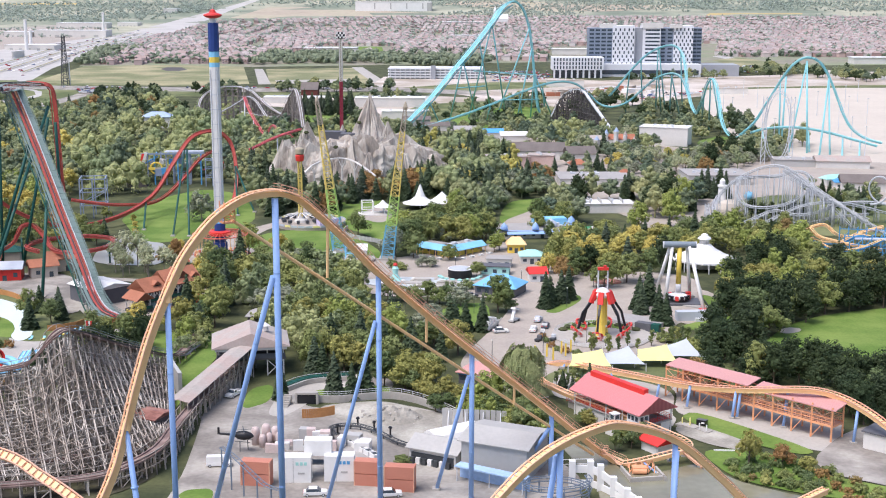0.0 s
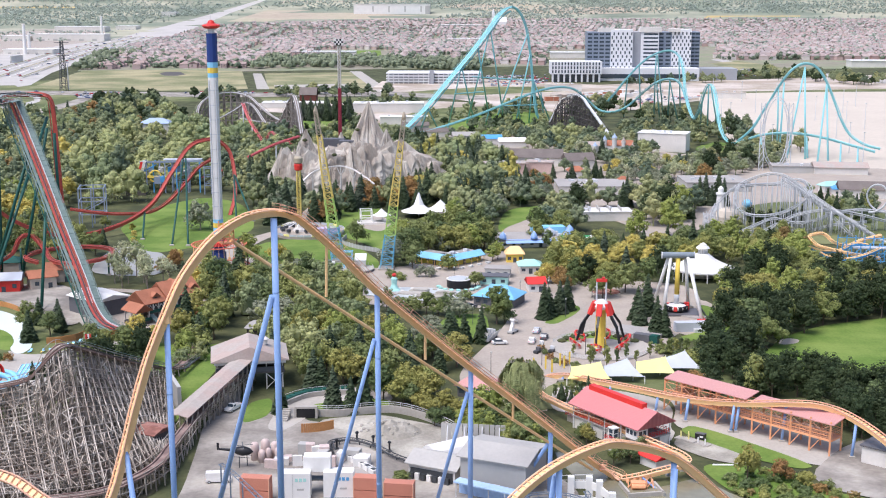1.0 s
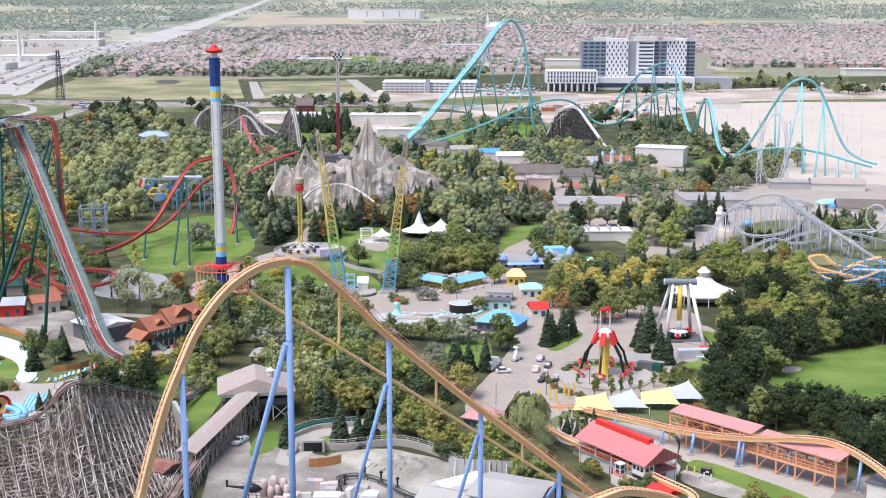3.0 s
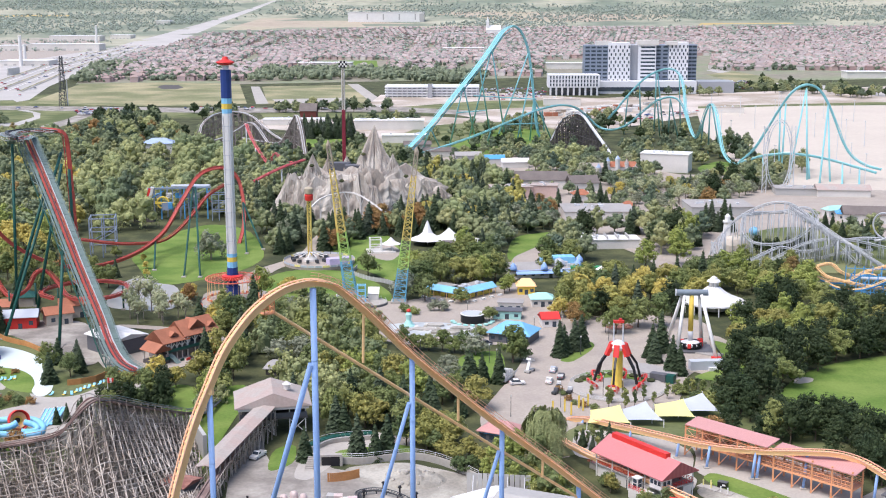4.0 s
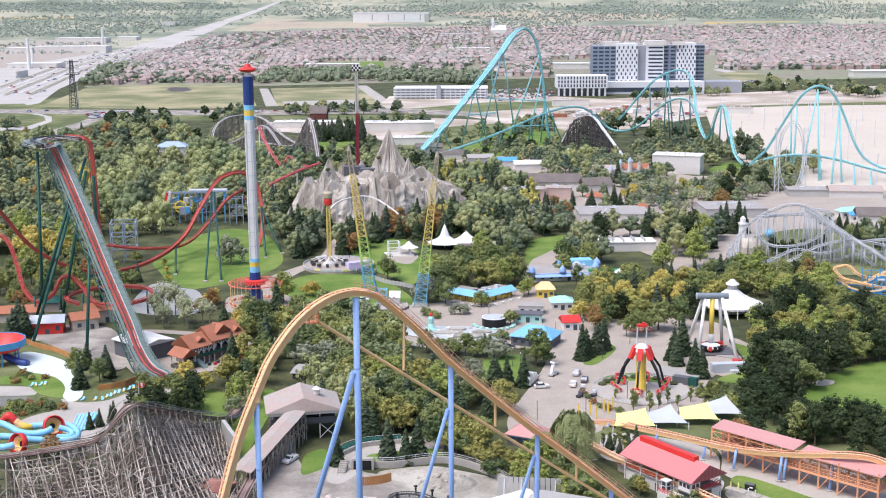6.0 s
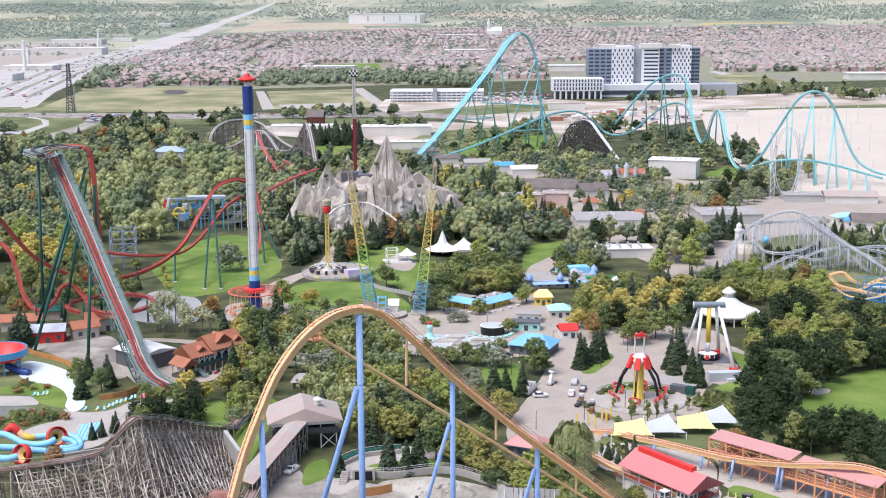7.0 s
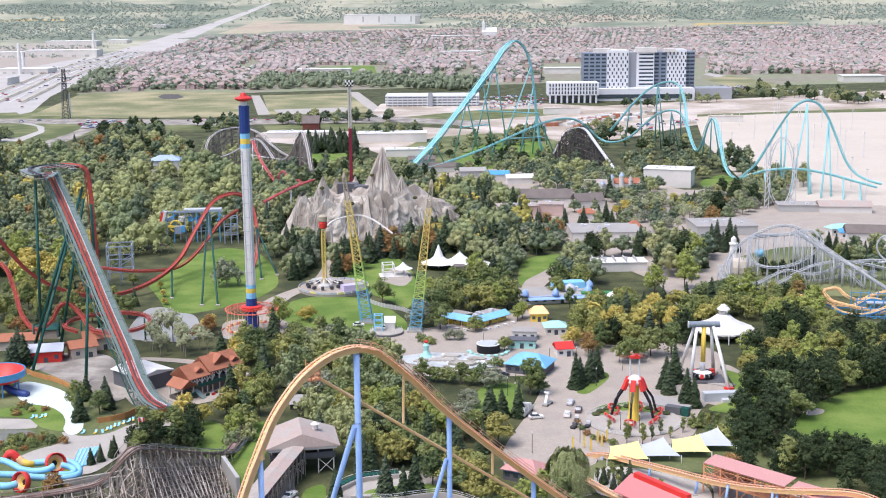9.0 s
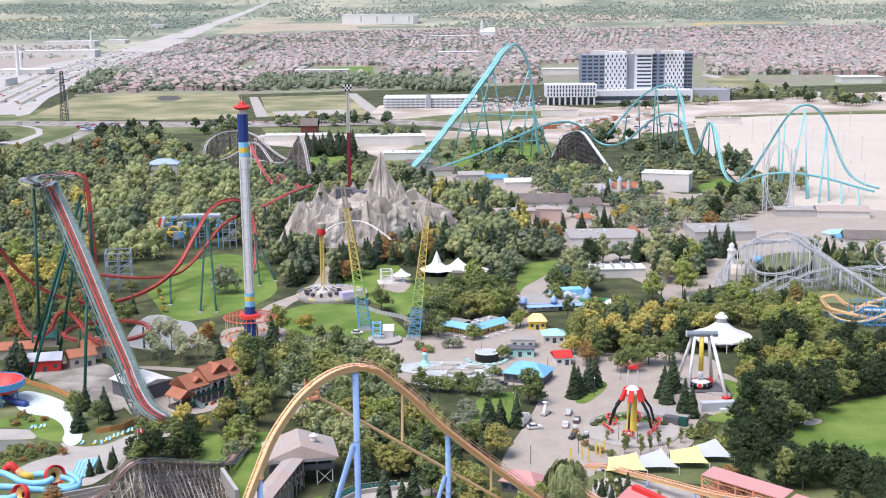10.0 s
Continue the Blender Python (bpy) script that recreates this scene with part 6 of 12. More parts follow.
FW2 = thing("path_fence", "winding grey board fence between the lawns", "fence")
fl = spline([(-58.0, 524.0, 0.9), (-58.5, 512.0, 0.9), (-52.0, 502.0, 0.9), (-43.0, 495.0, 0.9), (-37.5, 486.0, 0.9)], 6)
for a, b in zip(fl, fl[1:]):
    part("panel", MB().beam(a, b, 0.12, 1.7), GREYWALL, FW2)
    part("post", MB().box((a.x, a.y, 0), (0.22, 0.22, 2.0)), STEEL, FW2)
# slingshot
SS = thing("slingshot_ride", "pair of leaning lattice masts fading from blue to yellow", "slingshot ride")
TEALBLUE = surf("teal_blue_paint", (0.16, 0.42, 0.58), 0.45, 0, 0.08)
LGREEN = surf("lime_paint", (0.42, 0.60, 0.16), 0.45, 0, 0.08)
for base, top in [((-56.0, 476.9), (-64.2, 480.0, 58.1)), ((-36.3, 463.2), (-29.4, 466.0, 57.2))]:
    lattice_mast(SS, (*base, 0), top, 4.6, 1.2, 26, ((0.25, TEALBLUE, "blue foot of the mast"), (0.42, LGREEN, "lime section"), (0.86, YTOP, "golden section"), (1.0, TANFIELD, "pale top")), 0.28)
    part("mast_base", MB().box((*base, 0), (6, 6, 0.8)), CONCRETE, SS)
    part("mast_head", MB().lathe([(0.5, -1), (0.9, 0), (0.6, 1), (0.2, 2)], top, 8), TANFIELD, SS)
c = (-47.2, 460.3)
part("launch_deck", MB().tube((*c, 0), (*c, 1.1), 6.6, None, 28), CONCRETE, SS, "round pale launch deck")
part("deck_skirt", MB().lathe([(6.62, 0.0), (6.75, 0.0), (6.75, 0.8), (6.62, 0.8)], (*c, 0), 28, closed=True), DKGREY, SS, "dark skirt of the deck")
for k in range(14):
    a = 2 * math.pi * k / 14
    part("deck_post", MB().tube((c[0] + 6.3 * math.cos(a), c[1] + 6.3 * math.sin(a), 1.1), (c[0] + 6.3 * math.cos(a), c[1] + 6.3 * math.sin(a), 2.1), 0.08, None, 6), STEEL, SS)
for sx in (-4.6, -1.6):
    for sy in (-1.2, 1.2):
        part("gantry_post", MB().beam((c[0] + sx, c[1] + sy, 1.1), (c[0] + sx, c[1] + sy, 7.6), 0.35), LTBLUE, SS)
for z in (3.0, 5.2, 7.4):
    for sy in (-1.2, 1.2):
        part("gantry_bar", MB().beam((c[0] - 4.6, c[1] + sy, z), (c[0] - 1.6, c[1] + sy, z), 0.3), LTBLUE, SS)
    for sx in (-4.6, -1.6):
        part("gantry_bar", MB().beam((c[0] + sx, c[1] - 1.2, z), (c[0] + sx, c[1] + 1.2, z), 0.3), LTBLUE, SS)
part("launch_cabin", MB().beam((c[0] + 1.2, c[1] + 2, 3.4), (c[0] + 1.2, c[1] + 4.4, 5.6), 4.4, 0.5), WHITE, SS, "tilted white screen")
part("cabin_base", MB().box((c[0] + 1.2, c[1] + 3.4, 1.0), (3.8, 2.6, 2.4)), OFFWHITE, SS)

# claw ride
CL = thing("claw_ride", "red and black spider ride with a yellow tower at rest", "spinning ride", (*(34.9, 357.6), 0))
CL.scale = (0.98, 0.98, 0.92)
for k in range(9):
    a = math.pi * (0.15 + 0.09 * k)
    part("planter", MB().lathe([(1.3, 0.5), (1.5, 0.9), (1.0, 1.3), (0.3, 1.5)], (12.2 * math.cos(a), 12.2 * math.sin(a), 0), 8), WOODFLOOR, CL, "low planting by the fence")
part("pad", MB().tube((0, 0, 0.06), (0, 0, 0.5), 14.8, None, 48), CONCRETE, CL, "round pale concrete pad")
part("grass_strip", MB().add([((9.0 + 4.6 * j) * math.cos(0.5 + 0.12 * k), (9.0 + 4.6 * j) * math.sin(0.5 + 0.12 * k), 0.51 + 0.06 * j) for k in range(19) for j in (0, 1)], [(2 * k, 2 * k + 1, 2 * k + 3, 2 * k + 2) for k in range(18)]), LAWN, CL, "strip of grass on the pad")
for k in range(36):
    a = 2 * math.pi * k / 36
    if 0.2 < (k % 18) / 18 < 0.9:
        fp = MB().box((14.4 * math.cos(a), 14.4 * math.sin(a), 1.4), (0.06, 2.4, 0.06), math.degrees(a)).box((14.4 * math.cos(a), 14.4 * math.sin(a), 0.9), (0.05, 2.4, 0.05), math.degrees(a))
        for j in range(5):
            fp.box((14.4 * math.cos(a + 0.034 * (j - 2)), 14.4 * math.sin(a + 0.034 * (j - 2)), 0.5), (0.05, 0.05, 0.95), math.degrees(a))
        part("fence_panel", fp, STEEL, CL)
part("tower", MB().lathe([(2.0, 0.5), (1.6, 4), (1.5, 12), (1.9, 13.0)], n=12), YELLOW, CL, "yellow centre tower")
part("crown", MB().lathe([(2.2, 13.0), (2.5, 13.8), (1.9, 15.0), (1.0, 15.8)], n=16), WHITE, CL, "white hub shell")
for sx in (-1, 1):
    part("mast_tube", MB().tube((sx * 1.4, 0, 15.5), (sx * 1.4, 0, 21.8), 0.25, None, 8), STEEL, CL)
part("mast_head", MB().box((0, 0, 21.6), (3.2, 1.0, 0.9)).box((0.5, 0, 22.5), (0.9, 0.8, 0.6)), BRIGHTRED, CL, "red mast head")
for k in range(6):
    a = 2 * math.pi * (k + 0.25) / 6
    c, s = math.cos(a), math.sin(a)
    part("shoulder", MB().beam((2.2 * c, 2.2 * s, 14.8), (3.6 * c, 3.6 * s, 11.2), 1.6, 1.1), BRIGHTRED, CL, "red shoulder shell")
    arm = part("arm", MB().beam((3.4 * c, 3.4 * s, 11.8), (6.0 * c, 6.0 * s, 8.0), 0.7, 0.7).beam((6.0 * c, 6.0 * s, 8.2), (7.4 * c, 7.4 * s, 3.0), 0.6, 0.6), BLACK, CL, "bent black arm")
    ln = [Vector((7.9 * c, 7.9 * s, 2.4)) + 1.65 * Vector((math.cos(2 * math.pi * j / 14) * -s, math.cos(2 * math.pi * j / 14) * c, 0.8 * math.sin(2 * math.pi * j / 14))) + Vector((c, s, 0)) * 1.5 * math.sin(2 * math.pi * j / 14) for j in range(15)]
    part("gondola", MB().sweep(frames_of(ln), rect(0.45, 0.55)), BRIGHTRED, arm, "red ring of seats")
    for p_ in ln[:-1:2]:
        part("seat", MB().box((p_.x, p_.y, p_.z - 0.9), (0.6, 0.6, 1.1), math.degrees(a)), PINK, arm)

# planted island on the plaza
PI_ = thing("planter_bed", "round planted bed with a red-brown kerb on the plaza", "planter", (43.3, 426.9, 0))
PI_.scale = (1.0, 0.8, 1.0)
part("kerb", MB().lathe([(5.0, 0), (5.2, 0), (5.2, 0.45), (5.0, 0.45)], n=28, closed=True), CONCRETE, PI_, "pale concrete kerb")
part("planting", MB().lathe([(4.95, 0.05), (4.9, 0.5), (4.2, 0.9), (2.6, 0.75), (0.1, 0.9)], n=24), RUSTROOF, PI_, "low red-brown planting")

# pendulum ride
PD = thing("pendulum_ride", "white-legged pendulum ride with a grey beam and yellow arm", "swinging ride", (63.4, 399.9, 0))
part("axle_beam", MB().tube((-5.1, 0, 19.2), (5.1, 0, 19.2), 1.05, None, 16), surf("slate_paint", (0.22, 0.26, 0.29), 0.5), PD, "grey cross beam")
for x, y, top in ((-6.0, 10.0, -3.0), (-4.9, -4.5, -2.4), (4.9, 6.0, 2.4), (6.6, -11.5, 3.0)):
    part("leg", MB().tube((x, y, 0.3), (top, 0.06 * y, 18.6), 0.62, 0.52, 12), WHITE, PD, "white slanting leg", smooth=True)
    part("foot", MB().box((x, y, 0), (2.4, 2.4, 0.9), 30), BRIGHTRED if y < -10 else CONCRETE, PD)
for sx in (-5.1, 5.1):
    part("beam_cap", MB().tube((sx, 0, 19.2), (sx * 1.04, 0, 19.2), 1.15, None, 16), STEEL, PD)
part("pendulum", MB().tube((0, 0, 6.2), (0, 0, 18.4), 0.85, 0.75, 12), YELLOW, PD, "yellow pendulum arm", smooth=True)
part("lower_arm", MB().tube((0, 0, 3.0), (0, 0, 6.3), 0.85, None, 12), STEEL, PD, "pale grey lower arm", smooth=True)
part("gondola", MB().lathe([(3.6, 1.6), (3.8, 2.2), (3.0, 2.6), (1.2, 3.2)], n=20), WHITE, PD, "white gondola disc")
for k in range(14):
    a = 2 * math.pi * k / 14
    part("seat", MB().box((3.5 * math.cos(a), 3.5 * math.sin(a), 1.3), (0.8, 1.1, 1.4), math.degrees(a)), BLACK if k % 5 else BRIGHTRED, PD, "dark seat")
part("deck", MB().box((0.5, -1, 0.05), (13, 9, 0.7)), DKGREY, PD)
part("ramp", MB().box((5, -6, 0.05), (9, 4, 0.5), -35), GREYROOF, PD)
part("pump_unit", MB().box((3.6, 2.0, 0.7), (1.6, 1.6, 2.4)), BRIGHTRED, PD, "red pump unit")
part("operator_cabin", MB().box((2.6, -22.5, 0), (13.2, 2.8, 3.0), 7), SAILG, PD, "long pale grey container cabin")
part("cabin_stair", MB().box((3.0, -24.6, 0), (2.4, 1.4, 1.2), 7), STEEL, PD)
for k in range(12):
    part("fence_panel", MB().box((8.6, -9 + 1.9 * k, 0), (0.08, 1.8, 1.1)), DKSTEEL, PD)

# carousel
CA = thing("carousel_tent", "round white tent roof with a cupola over a carousel", "carousel", (80.8, 453.8, 0))
CA.scale = (1.1, 1.1, 0.88)
for k in range(16):
    a = 2 * math.pi * k / 16
    part("post", MB().tube((10.6 * math.cos(a), 10.6 * math.sin(a), 0), (10.6 * math.cos(a), 10.6 * math.sin(a), 4.2), 0.18, None, 6), WHITE, CA)
m = MB()
prof = [(10.6, 3.6), (10.6, 4.3), (7.4, 5.7), (4.4, 7.7), (1.9, 10.2)]
N = 32
m.add([(r * (1.0 if k % 2 else 0.965) * math.cos(2 * math.pi * k / N), r * (1.0 if k % 2 else 0.965) * math.sin(2 * math.pi * k / N), z) for r, z in prof for k in range(N)], [(i * N + k, i * N + (k + 1) % N, (i + 1) * N + (k + 1) % N, (i + 1) * N + k) for i in range(4) for k in range(N)])
part("canopy", m, WHITE, CA, "white ribbed canopy")
part("cupola", MB().lathe([(1.4, 10.0), (1.4, 12.4)], n=12), OFFWHITE, CA)
for k in range(12):
    a = 2 * math.pi * k / 12
    part("cupola_post", MB().box((1.5 * math.cos(a), 1.5 * math.sin(a), 10.1), (0.22, 0.22, 2.3), math.degrees(a)), WHITE, CA)
part("cupola_roof", MB().lathe([(2.3, 12.3), (1.9, 13.0), (1.3, 13.4), (1.1, 14.0), (0.3, 14.6)], n=14), WHITE, CA)
part("drum", MB().tube((0, 0, 0.3), (0, 0, 3.6), 4.5, None, 20), OFFWHITE, CA)

# shade sails
for (x, y), m, lab, sx in zip([(28.6, 323.2), (37.7, 325.4), (46.7, 328.6), (54.5, 333.3)], (SAILY, SAILG, SAILY, SAILG), ("yellow", "grey", "yellow", "grey"), (0, 1, 0, 1)):
    sl = thing("shade_sail", f"{lab} stretched shade sail on white masts", "shade sail", (x, y, 0), 0, "row of shade sails")
    sl.scale = (0.92, 0.92, 0.95)
    g = MB()
    n = 9
    corners = ((-6.2, -3.4, 2.2), (6.2, -3.4, 2.2), (4.0 if not sx else 2.0, 4.6, 5.0 if not sx else 5.4), (-4.8, 3.8, 3.6 if not sx else 3.2))
    for j in range(n):
        for i in range(n):
            u, v = i / (n - 1), j / (n - 1)
            pu, pv = u + 0.08 * (0.5 - u) * 4 * v * (1 - v), v + 0.08 * (0.5 - v) * 4 * u * (1 - u)
            a = [(1 - pu) * (1 - pv), pu * (1 - pv), pu * pv, (1 - pu) * pv]
            g.v.append(tuple(sum(w * c[k] for w, c in zip(a, corners)) for k in range(3)))
    g.f = [(j * n + i, j * n + i + 1, (j + 1) * n + i + 1, (j + 1) * n + i) for j in range(n - 1) for i in range(n - 1)]
    part("sail", g, m, sl, smooth=True)
    for c in corners:
        part("mast", MB().tube((c[0] * 1.03, c[1] * 1.03, 0), (c[0] * 1.02, c[1] * 1.02, c[2] + 0.3), 0.13, None, 6), WHITE, sl)

# ---- buildings of the park ----


def block(name, label, xy, size, wall, roof, rz=0.0, kind="flat", pitch=1.5, windows=0, parapet=0.0, category="building", front=-1):
    """A building: walls, roof (flat, gable or hip), and windows and a door along its front."""
    t = thing(name, label, category, (*xy, 0), rz)
    w, d, h = size
    part("wall", MB().box((0, 0, 0), (w, d, h)), wall, t)
    if kind == "flat":
        part("roof", MB().box((0, 0, h), (w + 0.8, d + 0.8, 0.35)), roof, t)
        rngb = random.Random(int(abs(xy[0] * 7 + xy[1])))
        if w > 14:
            for _ in range(int(w / 6)):
                part("roof_unit", MB().box((rngb.uniform(-w * 0.4, w * 0.4), rngb.uniform(-d * 0.3, d * 0.3), h + 0.35), (rngb.uniform(1, 2.6), rngb.uniform(1, 2), rngb.uniform(0.6, 1.4))), STEEL, t)
    else:
        part("roof", MB().gable((0, 0, h), (w, d), pitch, 0, 0.7, 0.2, hip=min(w, d) * 0.45 if kind == "hip" else 0.0), roof, t)
    for k in range(windows):
        x = -w / 2 + w * (k + 0.5) / windows
        part("door" if k == windows // 2 else "window", MB().box((x, front * (d / 2 + 0.02), 0 if k == windows // 2 else h * 0.35), (min(1.4, w / windows * 0.6), 0.1, 2.1 if k == windows // 2 else h * 0.35)), GLASS, t)
    return t


# snack hall: two wings that meet in a blunt corner
for (x0, y0), (x1, y1) in (((-26.4, 475.6), (-12.4, 465.4)), ((-12.2, 465.6), (1.0, 479.4))):
    n = math.hypot(x1 - x0, y1 - y0)
    rz = math.degrees(math.atan2(y1 - y0, x1 - x0))
    mid = ((x0 + x1) / 2 - (y1 - y0) / n * 5.4, (y0 + y1) / 2 + (x1 - x0) / n * 5.4)
    block("snack_hall", "wing of a low orange-walled snack hall with a grey roof", mid, (n - 1.0, 7.4, 3.3), YELLOW, GREYROOF, rz, "flat", windows=5)
    e = thing("roof_awning", "light blue sloping awning along the snack hall", "awning", (*mid, 0), rz)
    part("sheet", MB().sweep([(Vector((-n / 2, -4.6, 3.4)), Vector((0, 1, 0)), Vector((0, 0, 1))), (Vector((n / 2, -4.6, 3.4)), Vector((0, 1, 0)), Vector((0, 0, 1)))], [(-1.3, -0.9), (1.5, 0.9), (1.5, 1.1), (-1.3, -0.7)]), LTBLUE, e)
    for k in range(6):
        x = -n / 2 + 0.8 + k * (n - 1.6) / 5
        part("post", MB().beam((x, -5.7, 0), (x, -5.7, 2.6), 0.16), ORANGE, e)
    for k in range(4):
        x = -n / 2 + (k + 0.5) * n / 4
        tb = thing("picnic_table", "small white table on the snack hall terrace", "table", (mid[0] + x * (x1 - x0) / n + 9.5 * (y1 - y0) / n, mid[1] + x * (y1 - y0) / n - 9.5 * (x1 - x0) / n, 0), rz)
        part("tabletop", MB().box((0, 0, 0.7), (1.8, 0.9, 0.08)), WHITE, tb)
        for sy in (-0.75, 0.75):
            part("bench", MB().box((0, sy, 0.42), (1.8, 0.3, 0.06)), WHITE, tb)
        for sx in (-0.7, 0.7):
            part("leg", MB().box((sx, 0, 0), (0.1, 1.5, 0.7)), STEEL, tb)
block("kiosk", "orange kiosk with a domed orange roof", (12.5, 478.9), (6.5, 5, 3.4), YELLOW, ORANGE, 3, "hip", 2.6, windows=3)
block("kiosk", "kiosk with a pale mint hipped roof", (17.8, 460.1), (8, 7, 3.0), OFFWHITE, MINT, 4, "hip", 1.8, windows=3)
block("kiosk", "small white kiosk with a red roof", (18.8, 430.1), (5.5, 6, 3.0), WHITE, BRIGHTRED, 8, "gable", 1.8, windows=2)
block("game_hall", "open game hall with a large bright blue roof", (5.9, 410.5), (14, 11, 3.2), DKGREY, surf("sky_blue_roof", (0.20, 0.47, 0.70), 0.5, 0, 0.1, 0.3, 1.5), -22, "hip", 3.2, windows=5)
block("kiosk", "pale booth with a grey flat roof", (5.9, 452.5), (9, 6, 3.2), OFFWHITE, GREYROOF, -6, "flat", windows=3)
block("kiosk", "mint booth with a dark flat roof", (4.4, 440.3), (10, 5, 3.0), MINT, DKGREY, -6, "flat", windows=3)
VT = thing("vat_ride", "black round tub with pale blue water top", "splash ride", (*(-8.2, 434.1), 0))
part("tub", MB().lathe([(3.9, 0), (4.3, 0.4), (4.3, 3.1), (4.0, 3.1), (3.9, 2.6)], n=28, closed=True), BLACK, VT)
part("rim", MB().lathe([(4.0, 3.1), (4.4, 3.1), (4.4, 3.3), (4.0, 3.3)], n=28, closed=True), WHITE, VT, "white rim")
part("water_top", MB().tube((0, 0, 3.0), (0, 0, 3.2), 3.9, None, 28), SAILG, VT, "pale blue cover")
for k in range(9):
    a = math.pi * (1.05 + 0.9 * k / 8)
    part("boat", MB().lathe([(0.5, 0.1), (0.9, 0.5), (0.8, 0.9), (0.3, 0.6)], (7.2 * math.cos(a), 7.2 * math.sin(a), 0), 10), MINT, VT)
SP = thing("splash_pad", "pale splash play ground with low rocks and a mint spout", "water play area", (*(-22.5, 423.6), 0), -8)
part("basin", MB().prism([(-17, -6), (-6, -10), (10, -11), (19, -7), (17, 3), (4, 8), (-9, 7), (-18, 1)], 0.3, 0.5), surf("splash_floor", (0.56, 0.58, 0.56), 0.45, 0, 0.2, 0.12, 1.0, second=(0.40, 0.43, 0.43)), SP)
for k, (x, y, w, d, h) in enumerate(((-2, -2, 9, 4, 0.9), (6, -6, 10, 5, 1.3), (-9, -4, 6, 4, 0.8), (10, 1, 7, 3.5, 1.0), (1, 3, 6, 3, 1.2))):
    part("terrace", MB().prism([(x - w / 2, y - d / 3), (x - w / 4, y - d / 2), (x + w / 3, y - d / 2.2), (x + w / 2, y), (x + w / 3, y + d / 2), (x - w / 3, y + d / 2.4)], 0.3, h), GRAVEL if k % 2 else CONCRETE, SP, "low terrace of pale stone")
part("spout", MB().lathe([(2.4, 0.6), (1.6, 1.2), (0.9, 2.6), (1.2, 4.6), (0.6, 5.4)], (-8.5, 2, 0), 12), MINT, SP, "mint spout tower")
part("spout_ball", MB().lathe([(0.2, 5.3), (0.7, 5.6), (0.8, 6.0), (0.5, 6.5), (0.1, 6.6)], (-8.5, 2, 0), 10), BRIGHTRED, SP, "red knob")
rng = random.Random(5)
for k in range(34):
    a, r = rng.uniform(0, 6.28), rng.uniform(2, 16)
    part("rock", MB().lathe([(0.7, 0.3), (0.9, 0.5), (0.6, 0.8), (0.2, 0.9)], (1 + r * math.cos(a), r * 0.5 * math.sin(a) - 2, 0), 7), GRAVEL if k % 4 else OFFWHITE, SP)
# blue-domed family land
BD = block("domed_arcade", "long arcade with blue roofs and small blue domes", (20.7, 515.8), (30, 17, 3.0), OFFWHITE, GREYROOF, 10, "flat", windows=8)
for x, y, r, m in ((-14, -8, 1.6, BLUE), (-1, -8.5, 1.5, BLUE), (7, -1, 2.8, SAILG), (14, -5, 1.8, BLUE), (17, 4, 1.8, BLUE)):
    d_ = part("dome", MB().lathe([(r, 3.6), (r * 0.98, 4.4), (r * 0.8, 5.4), (r * 0.4, 6.2), (0.15, 6.8)], (x, y, 0), 14), m, BD, "small dome", smooth=True)
    part("finial", MB().tube((x, y, 6.6), (x, y, 8.0), 0.14, 0.03, 6), YELLOW, d_)
part("blue_awning", MB().sweep([(Vector((-13, -9.2, 2.7)), Vector((0, 1, 0)), Vector((0, 0, 1))), (Vector((15, -9.2, 2.7)), Vector((0, 1, 0)), Vector((0, 0, 1)))], [(-1.4, -0.6), (1.0, 0.6), (1.0, 0.8), (-1.4, -0.4)]), BLUE, BD, "blue sloping awning")
part("back_hall", MB().box((8, 6, 0), (14, 6, 6.0)), LTBLUE, BD, "light blue back hall")
MR = thing("small_ride", "white round tent ride with green and red carriages", "children ride", (*(44.6, 502.9), 0))
part("tent", MB().lathe([(6.5, 2.6), (6.5, 3.0), (3.0, 4.6), (0.3, 6.2)], n=16), WHITE, MR)
part("post", MB().tube((0, 0, 0), (0, 0, 5), 0.4, None, 8), BRIGHTRED, MR)
part("carriages", MB().box((-6, 8, 0.4), (12, 3, 3.0)), BRIGHTRED, MR, "red carriages")
part("carriage_roof", MB().box((-6, 8, 3.4), (12.6, 3.4, 0.8)), surf("green_paint", (0.04, 0.28, 0.09), 0.5), MR)
# white peaked tents
TP = thing("peaked_tent", "large white peaked fabric canopy over a stage", "tent", (*(-25.0, 578.6), 0), -6)
for (x, y, h), r in (((-5, 0, 11.0), 8.5), ((5, 2, 7.6), 9.0), ((13, -2, 5.2), 8.0)):
    part("canopy", MB().lathe([(r, 2.6), (r * 0.92, 2.9), (r * 0.55, 3.9), (r * 0.28, 5.6 if h > 6 else 4.4), (0.35, h)], (x, y, 0), 10), WHITE, TP)
    part("mast", MB().tube((x, y, 0), (x, y, h + 0.5), 0.2, None, 6), STEEL, TP)
part("stage_block", MB().box((10, -6, 0), (14, 9, 3.2)), BROWNROOF, TP, "dark stage building")
ST2 = thing("frame_tent", "open white frame stand with a small white canopy", "tent", (-50.5, 560.9, 0), 10)
for x in (-5, 0, 5):
    for y in (-3, 3):
        part("post", MB().beam((x, y, 0), (x, y, 6.4 if x < 5 else 4.0), 0.4), WHITE, ST2)
for z in (3.0, 6.2):
    for y in (-3, 3):
        part("rail", MB().beam((-5, y, z), (0, y, z), 0.35), WHITE, ST2)
    for x in (-5, 0):
        part("rail", MB().beam((x, -3, z), (x, 3, z), 0.35), WHITE, ST2)
part("deck", MB().box((0, 0, 0), (13, 9, 0.8)), OFFWHITE, ST2, "pale stage deck")
